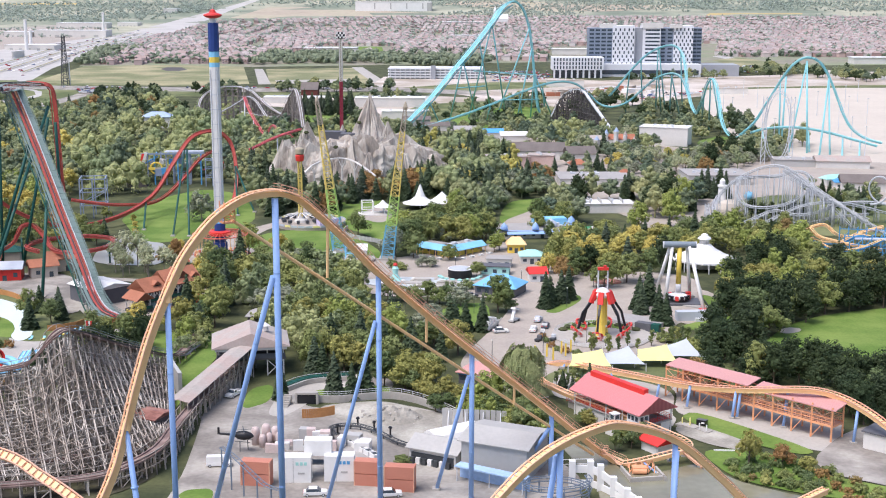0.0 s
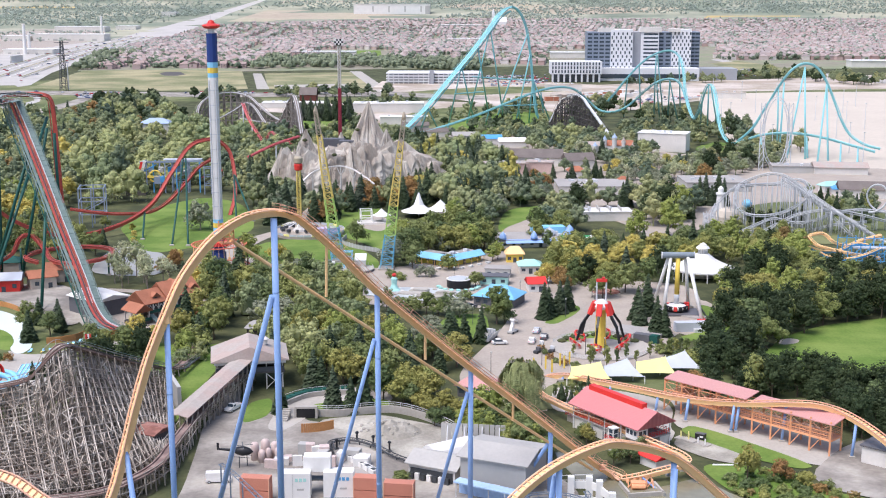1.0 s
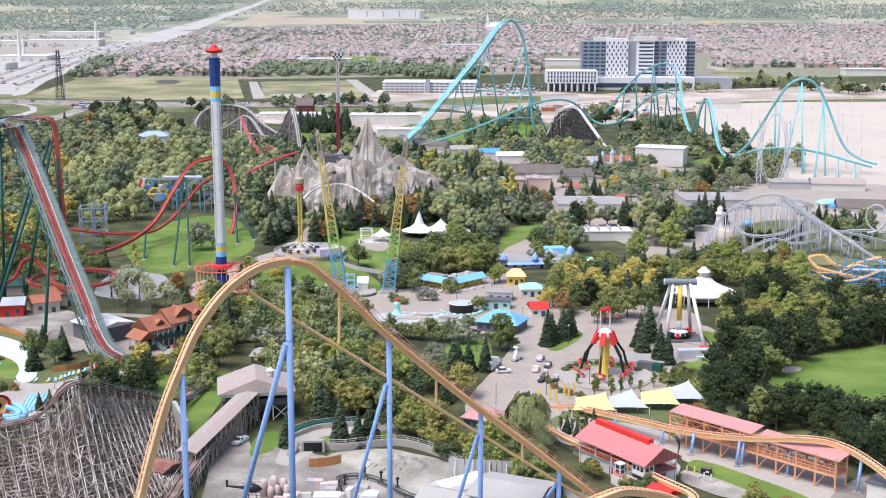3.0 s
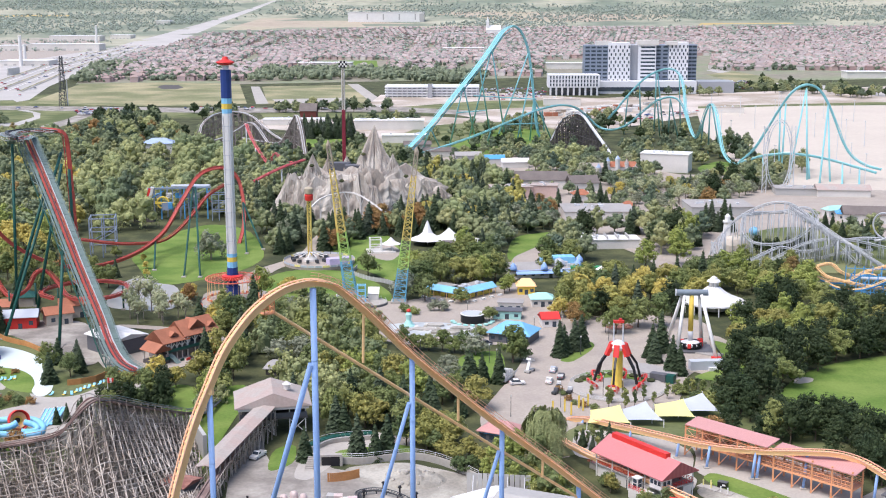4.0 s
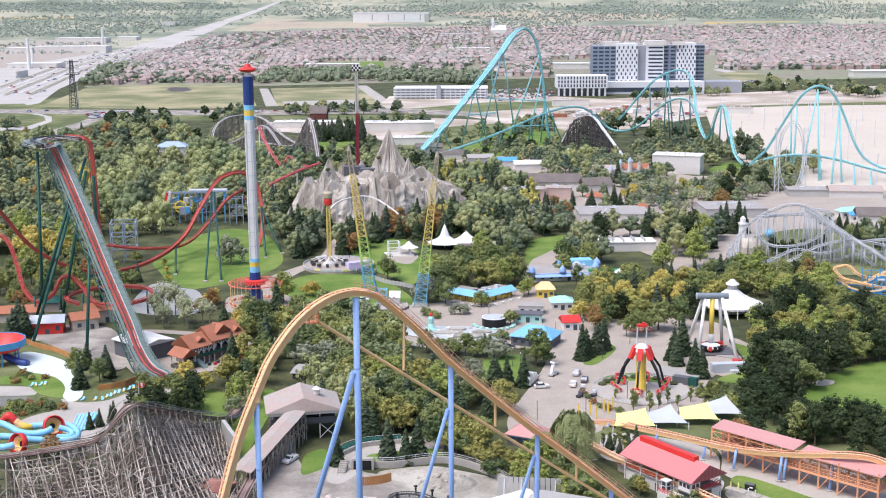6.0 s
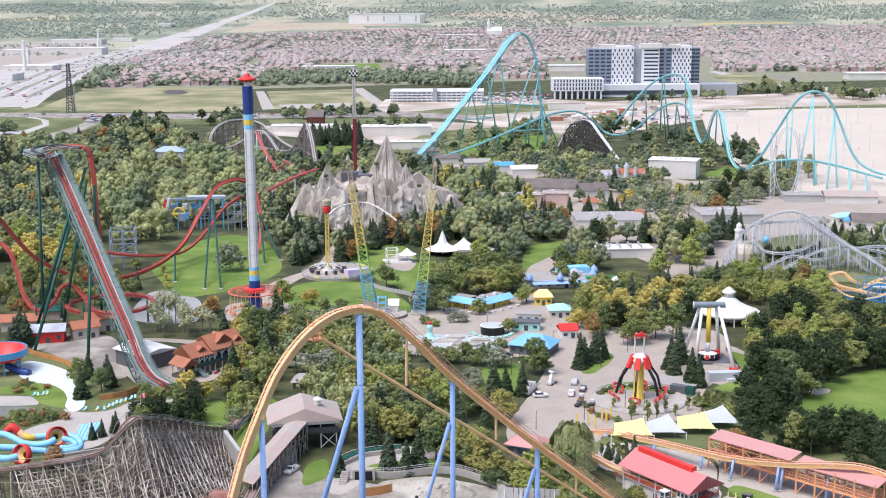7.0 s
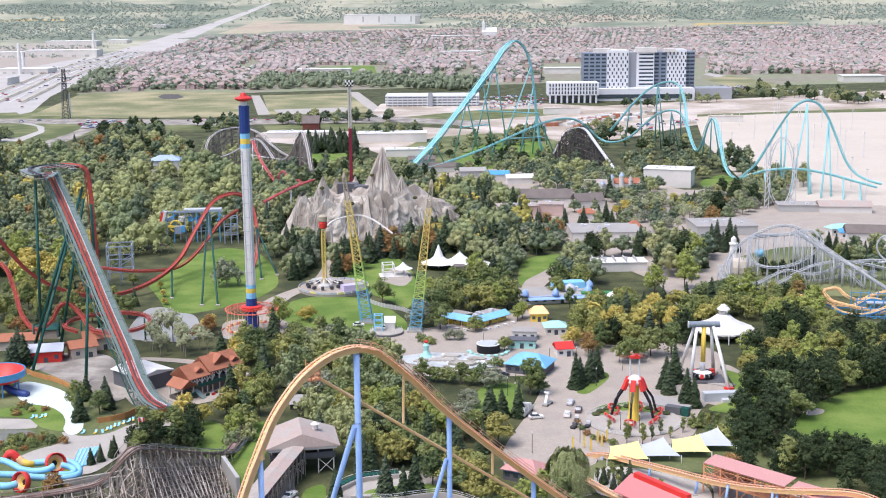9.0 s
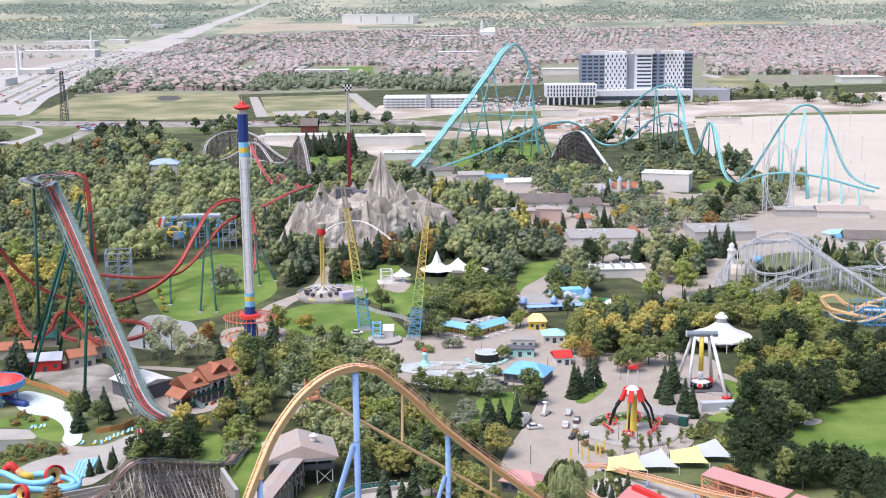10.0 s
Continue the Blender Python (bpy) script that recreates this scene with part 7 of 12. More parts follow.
part("canopy", MB().lathe([(4.6, 3.6), (3.6, 3.9), (1.8, 5.0), (0.2, 6.6)], (4.5, 0, 0), 10), WHITE, ST2, "white canopy")
# hall with a bare grey roof beyond the trees
W2 = block("service_hall", "flat white-roofed hall with roof framing", (54.2, 574.6), (28, 11, 4.2), OFFWHITE, WHITE, 4, "flat")
for k in range(5):
    part("roof_frame", MB().box((-11 + 5 * k, 0, 4.55), (0.4, 10, 1.4)), GREYWALL, W2)
block("long_wall", "long low grey-roofed service building", (57.0, 655.0), (37, 27, 5.0), OFFWHITE, GREYROOF, 2, "flat")
block("show_box", "big blank white show hall with a flat roof", (120.7, 841.8), (32, 18, 12.0), OFFWHITE, WHITE, -18, "flat")
CASTLEROOF = surf("faded_blue_roof", (0.36, 0.45, 0.60), 0.6, 0, 0.15)
CS = thing("castle", "pale fairy-tale castle with blue cone roofs", "castle", (*(80.9, 796.6), 0))
for x, y, r, h in ((-10, 0, 1.4, 7), (-4, 1, 1.3, 11), (2, -1, 1.5, 12.5), (8, 1, 1.2, 10), (14, 0, 1.3, 7)):
    tw = part("tower", MB().lathe([(r, 0), (r, h), (r * 1.15, h), (r * 1.15, h + 1.0), (r, h + 1.0)], (x, y, 0), 12), OFFWHITE, CS, "pale round tower")
    part("cone_roof", MB().lathe([(r * 1.2, h + 1.0), (0.1, h + 3.6)], (x, y, 0), 12), CASTLEROOF if x < 4 else SHINGLE, tw)
part("curtain_wall", MB().box((2, 1.5, 0), (30, 1.5, 7.5)), OFFWHITE, CS)
for k in range(10):
    part("merlon", MB().box((-12 + 3.1 * k, 1.0, 7.5), (1.5, 0.6, 1.0)), OFFWHITE, CS)
part("side_hall", MB().box((-14, 6, 0), (14, 9, 7)), OFFWHITE, CS)
part("side_hall_roof", MB().gable((-14, 6, 7), (14, 9), 3), SHINGLE, CS)
part("keep", MB().box((6, 5, 0), (16, 8, 8)), OFFWHITE, CS)
part("keep_roof", MB().gable((6, 5, 8), (16, 8), 3), REDROOF, CS)
block("village_house", "cream village hall with a brown gabled roof", (30.0, 763.0), (36, 15, 5.5), OFFWHITE, BROWNROOF, -3, "gable", 4.5)
block("village_house", "cream village hall with a brown gabled roof", (57.0, 752.0), (17, 12, 5), OFFWHITE, BROWNROOF, 12, "gable", 4)
block("village_house", "pink stucco hall with a pale roof", (13.0, 724.0), (24, 12, 6.5), surf("pink_stucco", (0.55, 0.40, 0.35), 0.8), SHINGLE, 8, "flat")
block("village_house", "pale stucco hall with a shingle roof", (33.0, 727.0), (15, 11, 7), bpy.data.materials["pink_stucco"], SHINGLE, -8, "flat")
block("village_house", "small hut with a red roof", (53.0, 713.5), (9, 8, 3.6), OFFWHITE, REDROOF, 8, "hip", 2.6)
block("village_house", "small hut with a pink pointed roof", (74.7, 668.1), (7, 7, 3.6), OFFWHITE, REDROOF, 8, "hip", 3.2)
block("village_house", "low hut with a light blue roof", (-246.1, 934.7), (22, 16, 8), OFFWHITE, bpy.data.materials["faded_blue_roof"], 8, "hip", 3.5)
block("market_hall", "grey flat-roofed market hall by the avenue", (182.2, 738.6), (26, 14, 4), GREYWALL, GREYROOF, -4, "flat")
block("market_hall", "dark grey wall of a show hall", (123.0, 671.0), (33, 26, 5), GREYWALL, GREYROOF, 3, "flat")
block("market_hall", "grey gabled hall by the car park", (207.6, 733.6), (30, 14, 4), OFFWHITE, SHINGLE, -5, "gable", 2.5)
block("market_hall", "cream hall with a brown gabled roof", (195.1, 645.0), (24, 14, 4.5), OFFWHITE, BROWNROOF, -8, "gable", 3.5)
block("kiosk", "small stand with a blue hipped roof", (186.9, 650.2), (11, 8, 3.5), OFFWHITE, MIDBLUE, -8, "hip", 2.4, windows=3)
block("kiosk", "small stand with a mint hipped roof", (183.8, 662.1), (12, 6, 3.5), OFFWHITE, MINT, 20, "hip", 2.0, windows=3)
for x, y, s_, w_, r_, lab in ((*(-34.9, 919.3), (22, 10, 4), OFFWHITE, BROWNROOF, "low stall with a brown roof behind the rocks"), (*(-13.1, 893.2), (18, 9, 4), GREYWALL, GREYROOF, "grey shed behind the rocks"), (*(4.1, 874.6), (16, 9, 4), OFFWHITE, MIDBLUE, "stall with a blue roof by the avenue"), (*(19.4, 856.7), (18, 8, 4), OFFWHITE, WHITE, "white tented stall by the avenue"), (*(-52.3, 953.5), (20, 10, 5), GREYWALL, BROWNROOF, "dark-roofed shed by the teal coaster")):
    block("market_stall", lab, (x, y), s_, w_, r_, 6, "gable", 2.4)
MN = thing("sand_fort", "small sandstone fort with a white lighthouse and blue globe", "folly", (*(111.9, 568.4), 0))
part("rock_base", MB().lathe([(7, 0), (6.5, 3), (4.5, 5.5), (2.0, 6.5)], n=12), SAND, MN)
part("lighthouse", MB().lathe([(2.0, 5), (1.7, 12), (2.2, 12.2), (2.2, 13), (1.3, 13), (1.3, 15), (0.2, 16.2)], (-3, 4, 0), 12), WHITE, MN, "white lighthouse")
part("globe", MB().lathe([(0.3, 6), (1.8, 7), (2.2, 8.2), (1.8, 9.6), (0.3, 10.4)], (9, 3, 0), 16), LTBLUE, MN, "light blue globe", smooth=True)
part("globe_post", MB().tube((9, 3, 0), (9, 3, 6.2), 0.3, None, 8), STEEL, MN)
# lodge, sheds and courts on the dive coaster's side
LG = thing("lodge", "grey timber lodge with steep terracotta roofs, dormers and open galleries", "lodge", (-102.9, 392.2, 0), 50)
BOARDS = surf("grey_boards", (0.20, 0.19, 0.18), 0.8, 0, 0.25, 0.3, 2.0)
for x, y, w, d_, h, rise_ in ((4.6, 0.4, 12.5, 9.5, 6.6, 4.2), (-5.6, 0.0, 9.0, 9.0, 5.8, 3.6)):
    part("wall", MB().box((x, y + 1.3, 0), (w - 0.6, d_ - 2.8, h)), BOARDS, LG)
    part("roof", MB().gable((x, y, h), (w, d_), rise_, 0, 0.7, 0.22), REDROOF, LG, "steep terracotta roof")
    part("gallery", MB().box((x, y - d_ / 2 - 0.2, 2.9), (w + 0.4, 2.6, 0.25)), DKTIMBER, LG)
    for k in range(5):
        px_ = x - w / 2 + 0.4 + (w - 0.8) * k / 4
        part("post", MB().beam((px_, y - d_ / 2 - 0.5, 0), (px_, y - d_ / 2 - 0.5, h), 0.3), OFFWHITE, LG, "pale timber post")
        for sx in (-1, 1):
            part("post_brace", MB().beam((px_, y - d_ / 2 - 0.5, h - 1.7), (px_ + sx * 1.2, y - d_ / 2 - 0.5, h - 0.3), 0.2), OFFWHITE, LG)
    part("lower_front", MB().box((x, y - d_ / 2 + 0.9, 0), (w - 1.5, 1.6, 2.8)), BOARDS, LG, "dark boarded lower storey")
    part("gallery_rail", MB().box((x, y - d_ / 2 - 1.45, 3.1), (w + 0.4, 0.1, 1.0)), DKGREEN, LG)
    for k in range(4):
        part("window", MB().box((x - w / 2 + w * (k + 0.5) / 4, y - d_ / 2 + 2.65, 3.7), (1.2, 0.12, 1.5)), GLASS, LG)
for x, y, w, z, h in ((4.0, -2.2, 5.6, 7.0, 3.4), (9.4, -2.8, 2.4, 7.4, 1.6), (-5.4, -2.6, 2.4, 6.8, 1.6)):
    dm = part("dormer_roof", MB().gable((x, y + 1.5, z + h * 0.45), (5.0, w), h * 0.72, 90, 0.35, 0.18), REDROOF, LG)
    part("dormer_wall", MB().add([(x - w / 2, y - 0.9, z - 1.4), (x + w / 2, y - 0.9, z - 1.4), (x + w / 2, y - 0.9, z + h * 0.45), (x, y - 0.9, z + h * 1.16), (x - w / 2, y - 0.9, z + h * 0.45), (x - w / 2, y + 2.4, z - 1.4), (x + w / 2, y + 2.4, z - 1.4), (x + w / 2, y + 2.4, z + h * 0.45), (x, y + 2.4, z + h * 1.16), (x - w / 2, y + 2.4, z + h * 0.45)], [(0, 1, 2, 3, 4), (9, 8, 7, 6, 5), (0, 4, 9, 5), (1, 6, 7, 2), (2, 7, 8, 3), (3, 8, 9, 4), (0, 5, 6, 1)]), BOARDS, dm, "grey boarded gable")
    part("dormer_window", MB().box((x, y - 0.95, z + 0.1), (1.0, 0.08, 1.2)), GLASS, dm)
part("side_gable", MB().add([(-10.0, -4.4, 5.8), (-10.0, 4.4, 5.8), (-10.0, 0.0, 9.2), (-9.7, -4.4, 5.8), (-9.7, 4.4, 5.8), (-9.7, 0.0, 9.2)], [(0, 2, 1), (3, 4, 5), (0, 1, 4, 3), (1, 2, 5, 4), (2, 0, 3, 5)]), BOARDS, LG, "grey boarded end gable")
part("porch_roof", MB().gable((-12.6, -3.4, 4.4), (7.0, 5.4), 2.2, 90, 0.6, 0.2), REDROOF, LG, "low terracotta porch roof")
part("porch_deck", MB().box((-12.6, -3.6, 0), (5.6, 6.6, 1.3)), DKTIMBER, LG)
part("porch_rail", MB().box((-12.6, -7.0, 1.3), (5.6, 0.12, 1.0)), DKGREEN, LG)
for x in (-15, -10.4):
    for y in (-6.6, -0.4):
        part("porch_post", MB().beam((x, y, 0), (x, y, 4.5), 0.3), OFFWHITE, LG)
part("stair", MB().beam((7.0, -10.4, 0.2), (9.0, -5.4, 3.0), 2.0, 0.3), BRIGHTRED, LG, "red stair down from the gallery")
part("stair", MB().beam((-8.4, -9.6, 0.2), (-9.2, -5.2, 3.0), 1.8, 0.3), GREYGREEN, LG, "grey-green stair")
for k in range(9):
    part("queue_rail", MB().box((-6 + 1.7 * k, -8.2 - 0.8 * (k % 2), 0), (1.5, 0.1, 1.1)), (DKGREEN, BRIGHTRED, DKTIMBER)[k % 3], LG)
block("loading_hall", "long dark hall with a pale grey sheet roof", (-125.0, 395.0), (15.5, 12.5, 5.4), DKGREY, WHITE, -40, "gable", 1.4)
block("barn", "bright red barn with a pale grey roof", (-167.3, 424.5), (11, 8, 4.2), BRIGHTRED, SAILG, 12, "gable", 2.0, windows=3)
block("shed", "tan hut with a terracotta roof", (-156.2, 429.8), (9, 7, 4.0), SAND, REDROOF, 30, "gable", 2.2, windows=2)
block("shed", "tan hut with a terracotta roof", (-153.4, 439.9), (10, 6, 4.5), SAND, REDROOF, 20, "gable", 2.4, windows=2)
block("shed", "tan hut with a dark green roof", (-178.1, 456.7), (8, 7, 3.5), SAND, DKGREEN, 12, "hip", 2.0)
block("shed", "low tan hall with a terracotta roof", (-183.3, 441.8), (14, 8, 3.5), SAND, REDROOF, 12, "gable", 2.0)
# covered platform pavilion of the timber coaster
PV = thing("station_pavilion", "raised timber coaster station with a faded shingle roof", "station", (*(-61.6, 320.4), 0), 12)
part("deck", MB().box((0, 0, 4.4), (18, 13, 0.4)), DKTIMBER, PV)
part("back_wall", MB().box((0, 3.0, 4.8), (17, 6, 3.2)), DKGREY, PV)
part("front_rail", MB().box((0, -6.3, 4.8), (17.6, 0.15, 1.3)), DKGREY, PV)
for x in (-8.4, -4.2, 0, 4.2, 8.4):
    for y in (-6, 6):
        part("post", MB().beam((x, y, 0), (x, y, 8.2), 0.3), OFFWHITE if y < 0 else DKTIMBER, PV)
for x in (-8.4, -4.2, 4.2):
    part("cross_brace", MB().beam((x, -6, 0.2), (x + 4.2, -6, 4.2), 0.18).beam((x, -6, 4.2), (x + 4.2, -6, 0.2), 0.18), OFFWHITE, PV)
part("roof", MB().gable((0, 0, 8.0), (14.5, 19), 3.6, 90, 0.6, 0.25, hip=0.6), SHINGLE, PV, "faded brown shingle gable roof")
part("gable_face", MB().add([(-9.4, -7.5, 8.1), (9.4, -7.5, 8.1), (0, -7.3, 11.4), (-9.4, -7.3, 8.1), (9.4, -7.3, 8.1), (0, -7.1, 11.4)], [(0, 1, 2), (5, 4, 3), (0, 3, 4, 1), (1, 4, 5, 2), (2, 5, 3, 0)]), OFFWHITE, PV, "pale boarded gable")
part("roof_vent", MB().lathe([(0.9, 10.6), (0.9, 12.0), (1.3, 12.0), (0.2, 12.8)], (4, 0, 0), 10), OFFWHITE, PV)
part("gable_board", MB().box((0, -7.6, 7.4), (18.5, 0.3, 1.0)), GREYWALL, PV)
block("kiosk", "small white hut with a red roof by the lagoon", (38.7, 264.0), (5.0, 4.6, 2.2), WHITE, BRIGHTRED, -53, "gable", 1.1)
block("shed", "pale shed with a dark flat roof", (90.3, 266.7), (9, 8, 4.0), OFFWHITE, DKGREY, -40, "flat")
KP = block("kiosk", "open hut with a pink hipped roof and blue trim", (-0.1, 312.0), (9.5, 7.5, 3.0), DKGREY, PINK, -25, "hip", 2.2, windows=4)
part("trim", MB().box((0, -3.9, 2.5), (9.6, 0.15, 0.5)), MIDBLUE, KP, "blue trim board")
block("queue_shed", "grey long queue roof among the trees", (-69.1, 372.5), (3.6, 9, 2.0), DKTIMBER, GREYROOF, -8, "gable", 0.6)
# service yard
for (x, y), (w, h, n), m, lab in zip([(-45.6, 239.7), (-29.0, 240.4), (-23.0, 240.6), (-16.2, 237.9)], ((6.1, 2.7, 2), (0, 0, 0), (5.2, 2.7, 2), (6.1, 2.7, 2)), (CONTAINER,) * 4, ("a",) * 4):
    for k in range(n):
        b_ = thing("shipping_container", "rust-orange corrugated shipping container", "container", (x, y + 1.2, k * h), -6, "stacked containers")
        part("shell", MB().box((0, 0, 0.1), (w, 2.5, h - 0.15)), CONTAINER, b_)
        for sx in (-1, 1):
            for sy in (-1, 1):
                part("corner_post", MB().box((sx * (w / 2 - 0.06), sy * 1.22, 0), (0.2, 0.2, h)), REDORANGE, b_)
for (x, y), w, h in zip([(-37.7, 241.8), (-29.0, 242.8)], (6.0, 6.2), (5.6, 5.6)):
    b_ = thing("show_crate", "large white boxed show unit with pale blue marks", "container", (x, y + 1.5, 0), 2, "white show units")
    part("shell", MB().box((0, 0, 0), (w, 3, h)), WHITE, b_)
    for k in range(3):
        part("blue_mark", MB().box((0.2 + k * 0.85, -1.53, h - 1.7), (0.6, 0.05, 0.7)), MINT if w < 6.1 else MIDBLUE, b_)
    part("grey_bar", MB().box((1.0, -1.53, h - 3.6), (1.4, 0.05, 0.4)), GREYWALL, b_)
    part("door_seam", MB().box((-0.6, -1.53, 0.2), (0.06, 0.05, h - 0.4)), GREYWALL, b_)
b_ = thing("show_crate", "large white boxed show unit on top of a frame", "container", (*(-33.6, 243.8), 5.0), 2, "white show units")
b_.location.y += 2.2
part("shell", MB().box((0, 0, 0), (5.6, 3, 3.2)), WHITE, b_)
part("frame_post", MB().box((-2.4, 0, -5.0), (0.4, 2, 5.0)), DKSTEEL, b_)
part("frame_post", MB().box((2.4, 0, -5.0), (0.4, 2, 5.0)), DKSTEEL, b_)
part("frame_shelf", MB().box((0, 0, -2.0), (5.0, 2.4, 0.2)), DKSTEEL, b_)
S1b = block("workshop", "big grey sheet-metal hall with a pale roof", (5.1, 252.2), (14.5, 13, 7.2), GREYWALL, SHEETROOF, -22, "gable", 1.4)
part("side_door", MB().box((1, -6.55, 0), (1.2, 0.12, 2.2)), WHITE, S1b)
S2b = block("loading_shed", "low loading shed with a grey sheet roof", (-8.6, 256.0), (11, 8, 3.4), OFFWHITE, SHEETROOF, -24, "gable", 1.8)
# Dark panel on the solid wall stands in for the shade of an open bay.
part("open_bay", MB().box((0, -4.05, 0.4), (10, 0.12, 2.2)), DKSTEEL, S2b)
for k in range(7):
    part("stored_crate", MB().box((-4.6 + 1.4 * k, -4.4, 0.2), (1.0, 0.8, 1.4)), WHITE if k % 2 else DKSTEEL, S2b)
AR = thing("arched_shelter", "white half-round fabric shelter", "shelter", (*(-6.5, 269.0), 0), 35)
f = [(Vector((x, 0, 0)), Vector((0, 1, 0)), Vector((0, 0, 1))) for x in (-6, 6)]
part("shell", MB().sweep(f, [(3.2 * math.cos(math.pi * k / 8), 3.2 * math.sin(math.pi * k / 8)) for k in range(9)]), WHITE, AR)
BR = thing("service_canopy", "long light blue flat canopy roof", "canopy", (*(2.3, 241.6), 0), -28)
part("roof", MB().box((0, 0, 3.2), (16, 2.6, 0.3)), surf("powder_blue", (0.42, 0.58, 0.78), 0.5), BR)
part("wall", MB().box((0, 1.2, 0), (16, 0.2, 3.2)), surf("powder_blue_wall", (0.36, 0.5, 0.72), 0.5), BR)
for k in range(5):
    part("post", MB().beam((-7.5 + 3.75 * k, -1.1, 0), (-7.5 + 3.75 * k, -1.1, 3.2), 0.16), STEEL, BR)
SCN = thing("screen_wall", "grey slatted screen wall on slanted struts", "screen", (*(-1.5, 275.1), 0), -6)
for k in range(12):
    part("slat", MB().box((-7 + 1.25 * k, 0, 0), (1.1, 0.15, 5.0)), GREYWALL, SCN)
for k in range(4):
    part("strut", MB().beam((-6 + 4 * k, 0.1, 4.6), (-6 + 4 * k, -2.6, 0), 0.2), STEEL, SCN)
FN = thing("board_fence", "orange-brown upright board fence in the yard", "fence", (*(-38.8, 283.1), 0), 24)
for k in range(16):
    part("board", MB().box((-3.6 + 0.5 * k, -0.9 + 0.012 * (k - 8) ** 2, 0), (0.48, 0.1, 2.4)), FENCE, FN)
TNL = thing("tunnel_mouth", "dark tunnel mouth with a concrete stair in a low bank", "tunnel", (*(-42.7, 292.1), 0), 4)
part("lintel", MB().box((0, 0.6, 2.5), (5.4, 1.4, 0.5)), CONCRETE, TNL)
# Solid black box painted in for the shade inside the tunnel.
part("opening", MB().box((0, 0.5, 0), (4.4, 0.8, 2.5)), BLACK, TNL, "black box standing in for the shade inside")
for sx in (-2.6, 2.6):
    part("jamb", MB().box((sx, 0.6, 0), (0.6, 1.4, 2.5)), CONCRETE, TNL)
for k in range(8):
    part("step", MB().box((-5.4 + 0.12 * k, -2.6 + 0.45 * k, 0), (2.0, 0.5, 0.3 * (k + 1))), CONCRETE, TNL)
RW = thing("retaining_wall", "low curved concrete retaining wall round the stunt ground", "wall")
rw = spline([(x, y, 0.9) for x, y in [(-40.5, 293.9), (-34.9, 293.7), (-29.6, 295.7), (-22.7, 297.3), (-17.0, 294.9), (-11.2, 289.5), (-6.2, 282.8)]], 4)
part("wall", MB().sweep(frames_of(rw), rect(0.5, 1.8)), CONCRETE, RW)
part("railing", MB().sweep(frames_of(rw), ring(0.05, 4, (0, 1.9))).sweep(frames_of(rw), ring(0.04, 4, (0, 1.4))), STEEL, RW)
for k, p in enumerate(rw[::2]):
    part("rail_post", MB().beam((p.x, p.y, 1.7), (p.x, p.y, 2.8), 0.08), STEEL, RW)
CN = thing("covered_flume", "long trough with teal covers beside the walk", "flume")
cn = spline([(x, y, 0.8) for x, y in [(-50.1, 301.6), (-45.4, 308.3), (-39.9, 310.9), (-34.1, 312.1)]], 5)
part("trough", MB().sweep(frames_of(cn), rect(2.6, 1.4)), CONCRETE, CN)
for a, b in zip(cn, cn[1:]):
    part("cover", MB().beam(a.lerp(b, 0.08) + Vector((0, 0, 0.85)), a.lerp(b, 0.92) + Vector((0, 0, 0.85)), 2.0, 0.25), DKGREEN, CN, "teal cover")
for off in (-1.9, 1.9):
    part("railing", MB().sweep(frames_of(cn), ring(0.05, 4, (off, 0.9))), STEEL, CN)
MD = thing("gravel_mound", "mound of loose grey stones and weeds on the stunt ground", "mound", (*(-21.9, 282.9), 0))
m = MB()
for j in range(25):
    for i in range(25):
        x, y = -8.5 + 17 * i / 24, -6 + 12 * j / 24
        h = 2.4 * max(0, 1 - (x / 8.2) ** 2 - (y / 5.8) ** 2) ** 0.8
        m.v.append((x, y, h * (1 + 0.35 * noise.noise(Vector((x * 0.6, y * 0.6, 0)))) + (0.12 * noise.noise(Vector((x * 3, y * 3, 1))) if h > 0 else -0.1)))
m.f = [(j * 25 + i, j * 25 + i + 1, (j + 1) * 25 + i + 1, (j + 1) * 25 + i) for j in range(24) for i in range(24)]
part("ground_mass", m, GRAVEL, MD)
rng = random.Random(44)
for k in range(40):
    x, y = rng.uniform(-7, 7), rng.uniform(-5, 5)
    r = rng.uniform(0.2, 0.5)
    part("stone", MB().lathe([(r, -0.2), (r * 1.1, r * 0.4), (r * 0.6, r), (0.05, r * 1.1)], (x, y, max(0, 2.3 * max(0, 1 - (x / 8.2) ** 2 - (y / 5.8) ** 2) ** 0.8)), 6), CONCRETE if k % 2 else GRAVEL, MD)
BL = thing("balustrade", "white stepped parapet wall with square piers above the lagoon", "wall")
pr = None
for k, (x, y, z) in enumerate([(18.6, 242.2, 5.2), (22.3, 242.3, 5.2), (24.2, 240.6, 5.0), (26.5, 237.2, 3.8), (28.9, 233.9, 2.8), (30.8, 231.3, 2.0)]):
    part("pier", MB().box((x, y, 0), (1.3, 1.3, z + 0.5)), WHITE, BL)
    if pr:
        part("panel", MB().beam((pr[0], pr[1], pr[2] * 0.75), (x, y, z * 0.75), 0.4, 1.6), WHITE, BL)
        part("panel", MB().beam((pr[0], pr[1], 0.8), (x, y, 0.8), 0.4, 1.4), WHITE, BL)
    pr = (x, y, z)
part("pale_railing", MB().beam((*(16.1, 242.7), 5.6), (*(23.1, 243.6), 5.6), 0.12).beam((*(16.1, 242.7), 4.6), (*(23.1, 243.6), 4.6), 0.1), OFFWHITE, BL)
SC = thing("small_coaster", "small blue-grey steel coaster curling behind the parapet", "roller coaster")
SLB = surf("slate_blue_paint", (0.16, 0.20, 0.25), 0.5, 0, 0.1)
ctr = Vector((*(15.1, 235.4), 0))
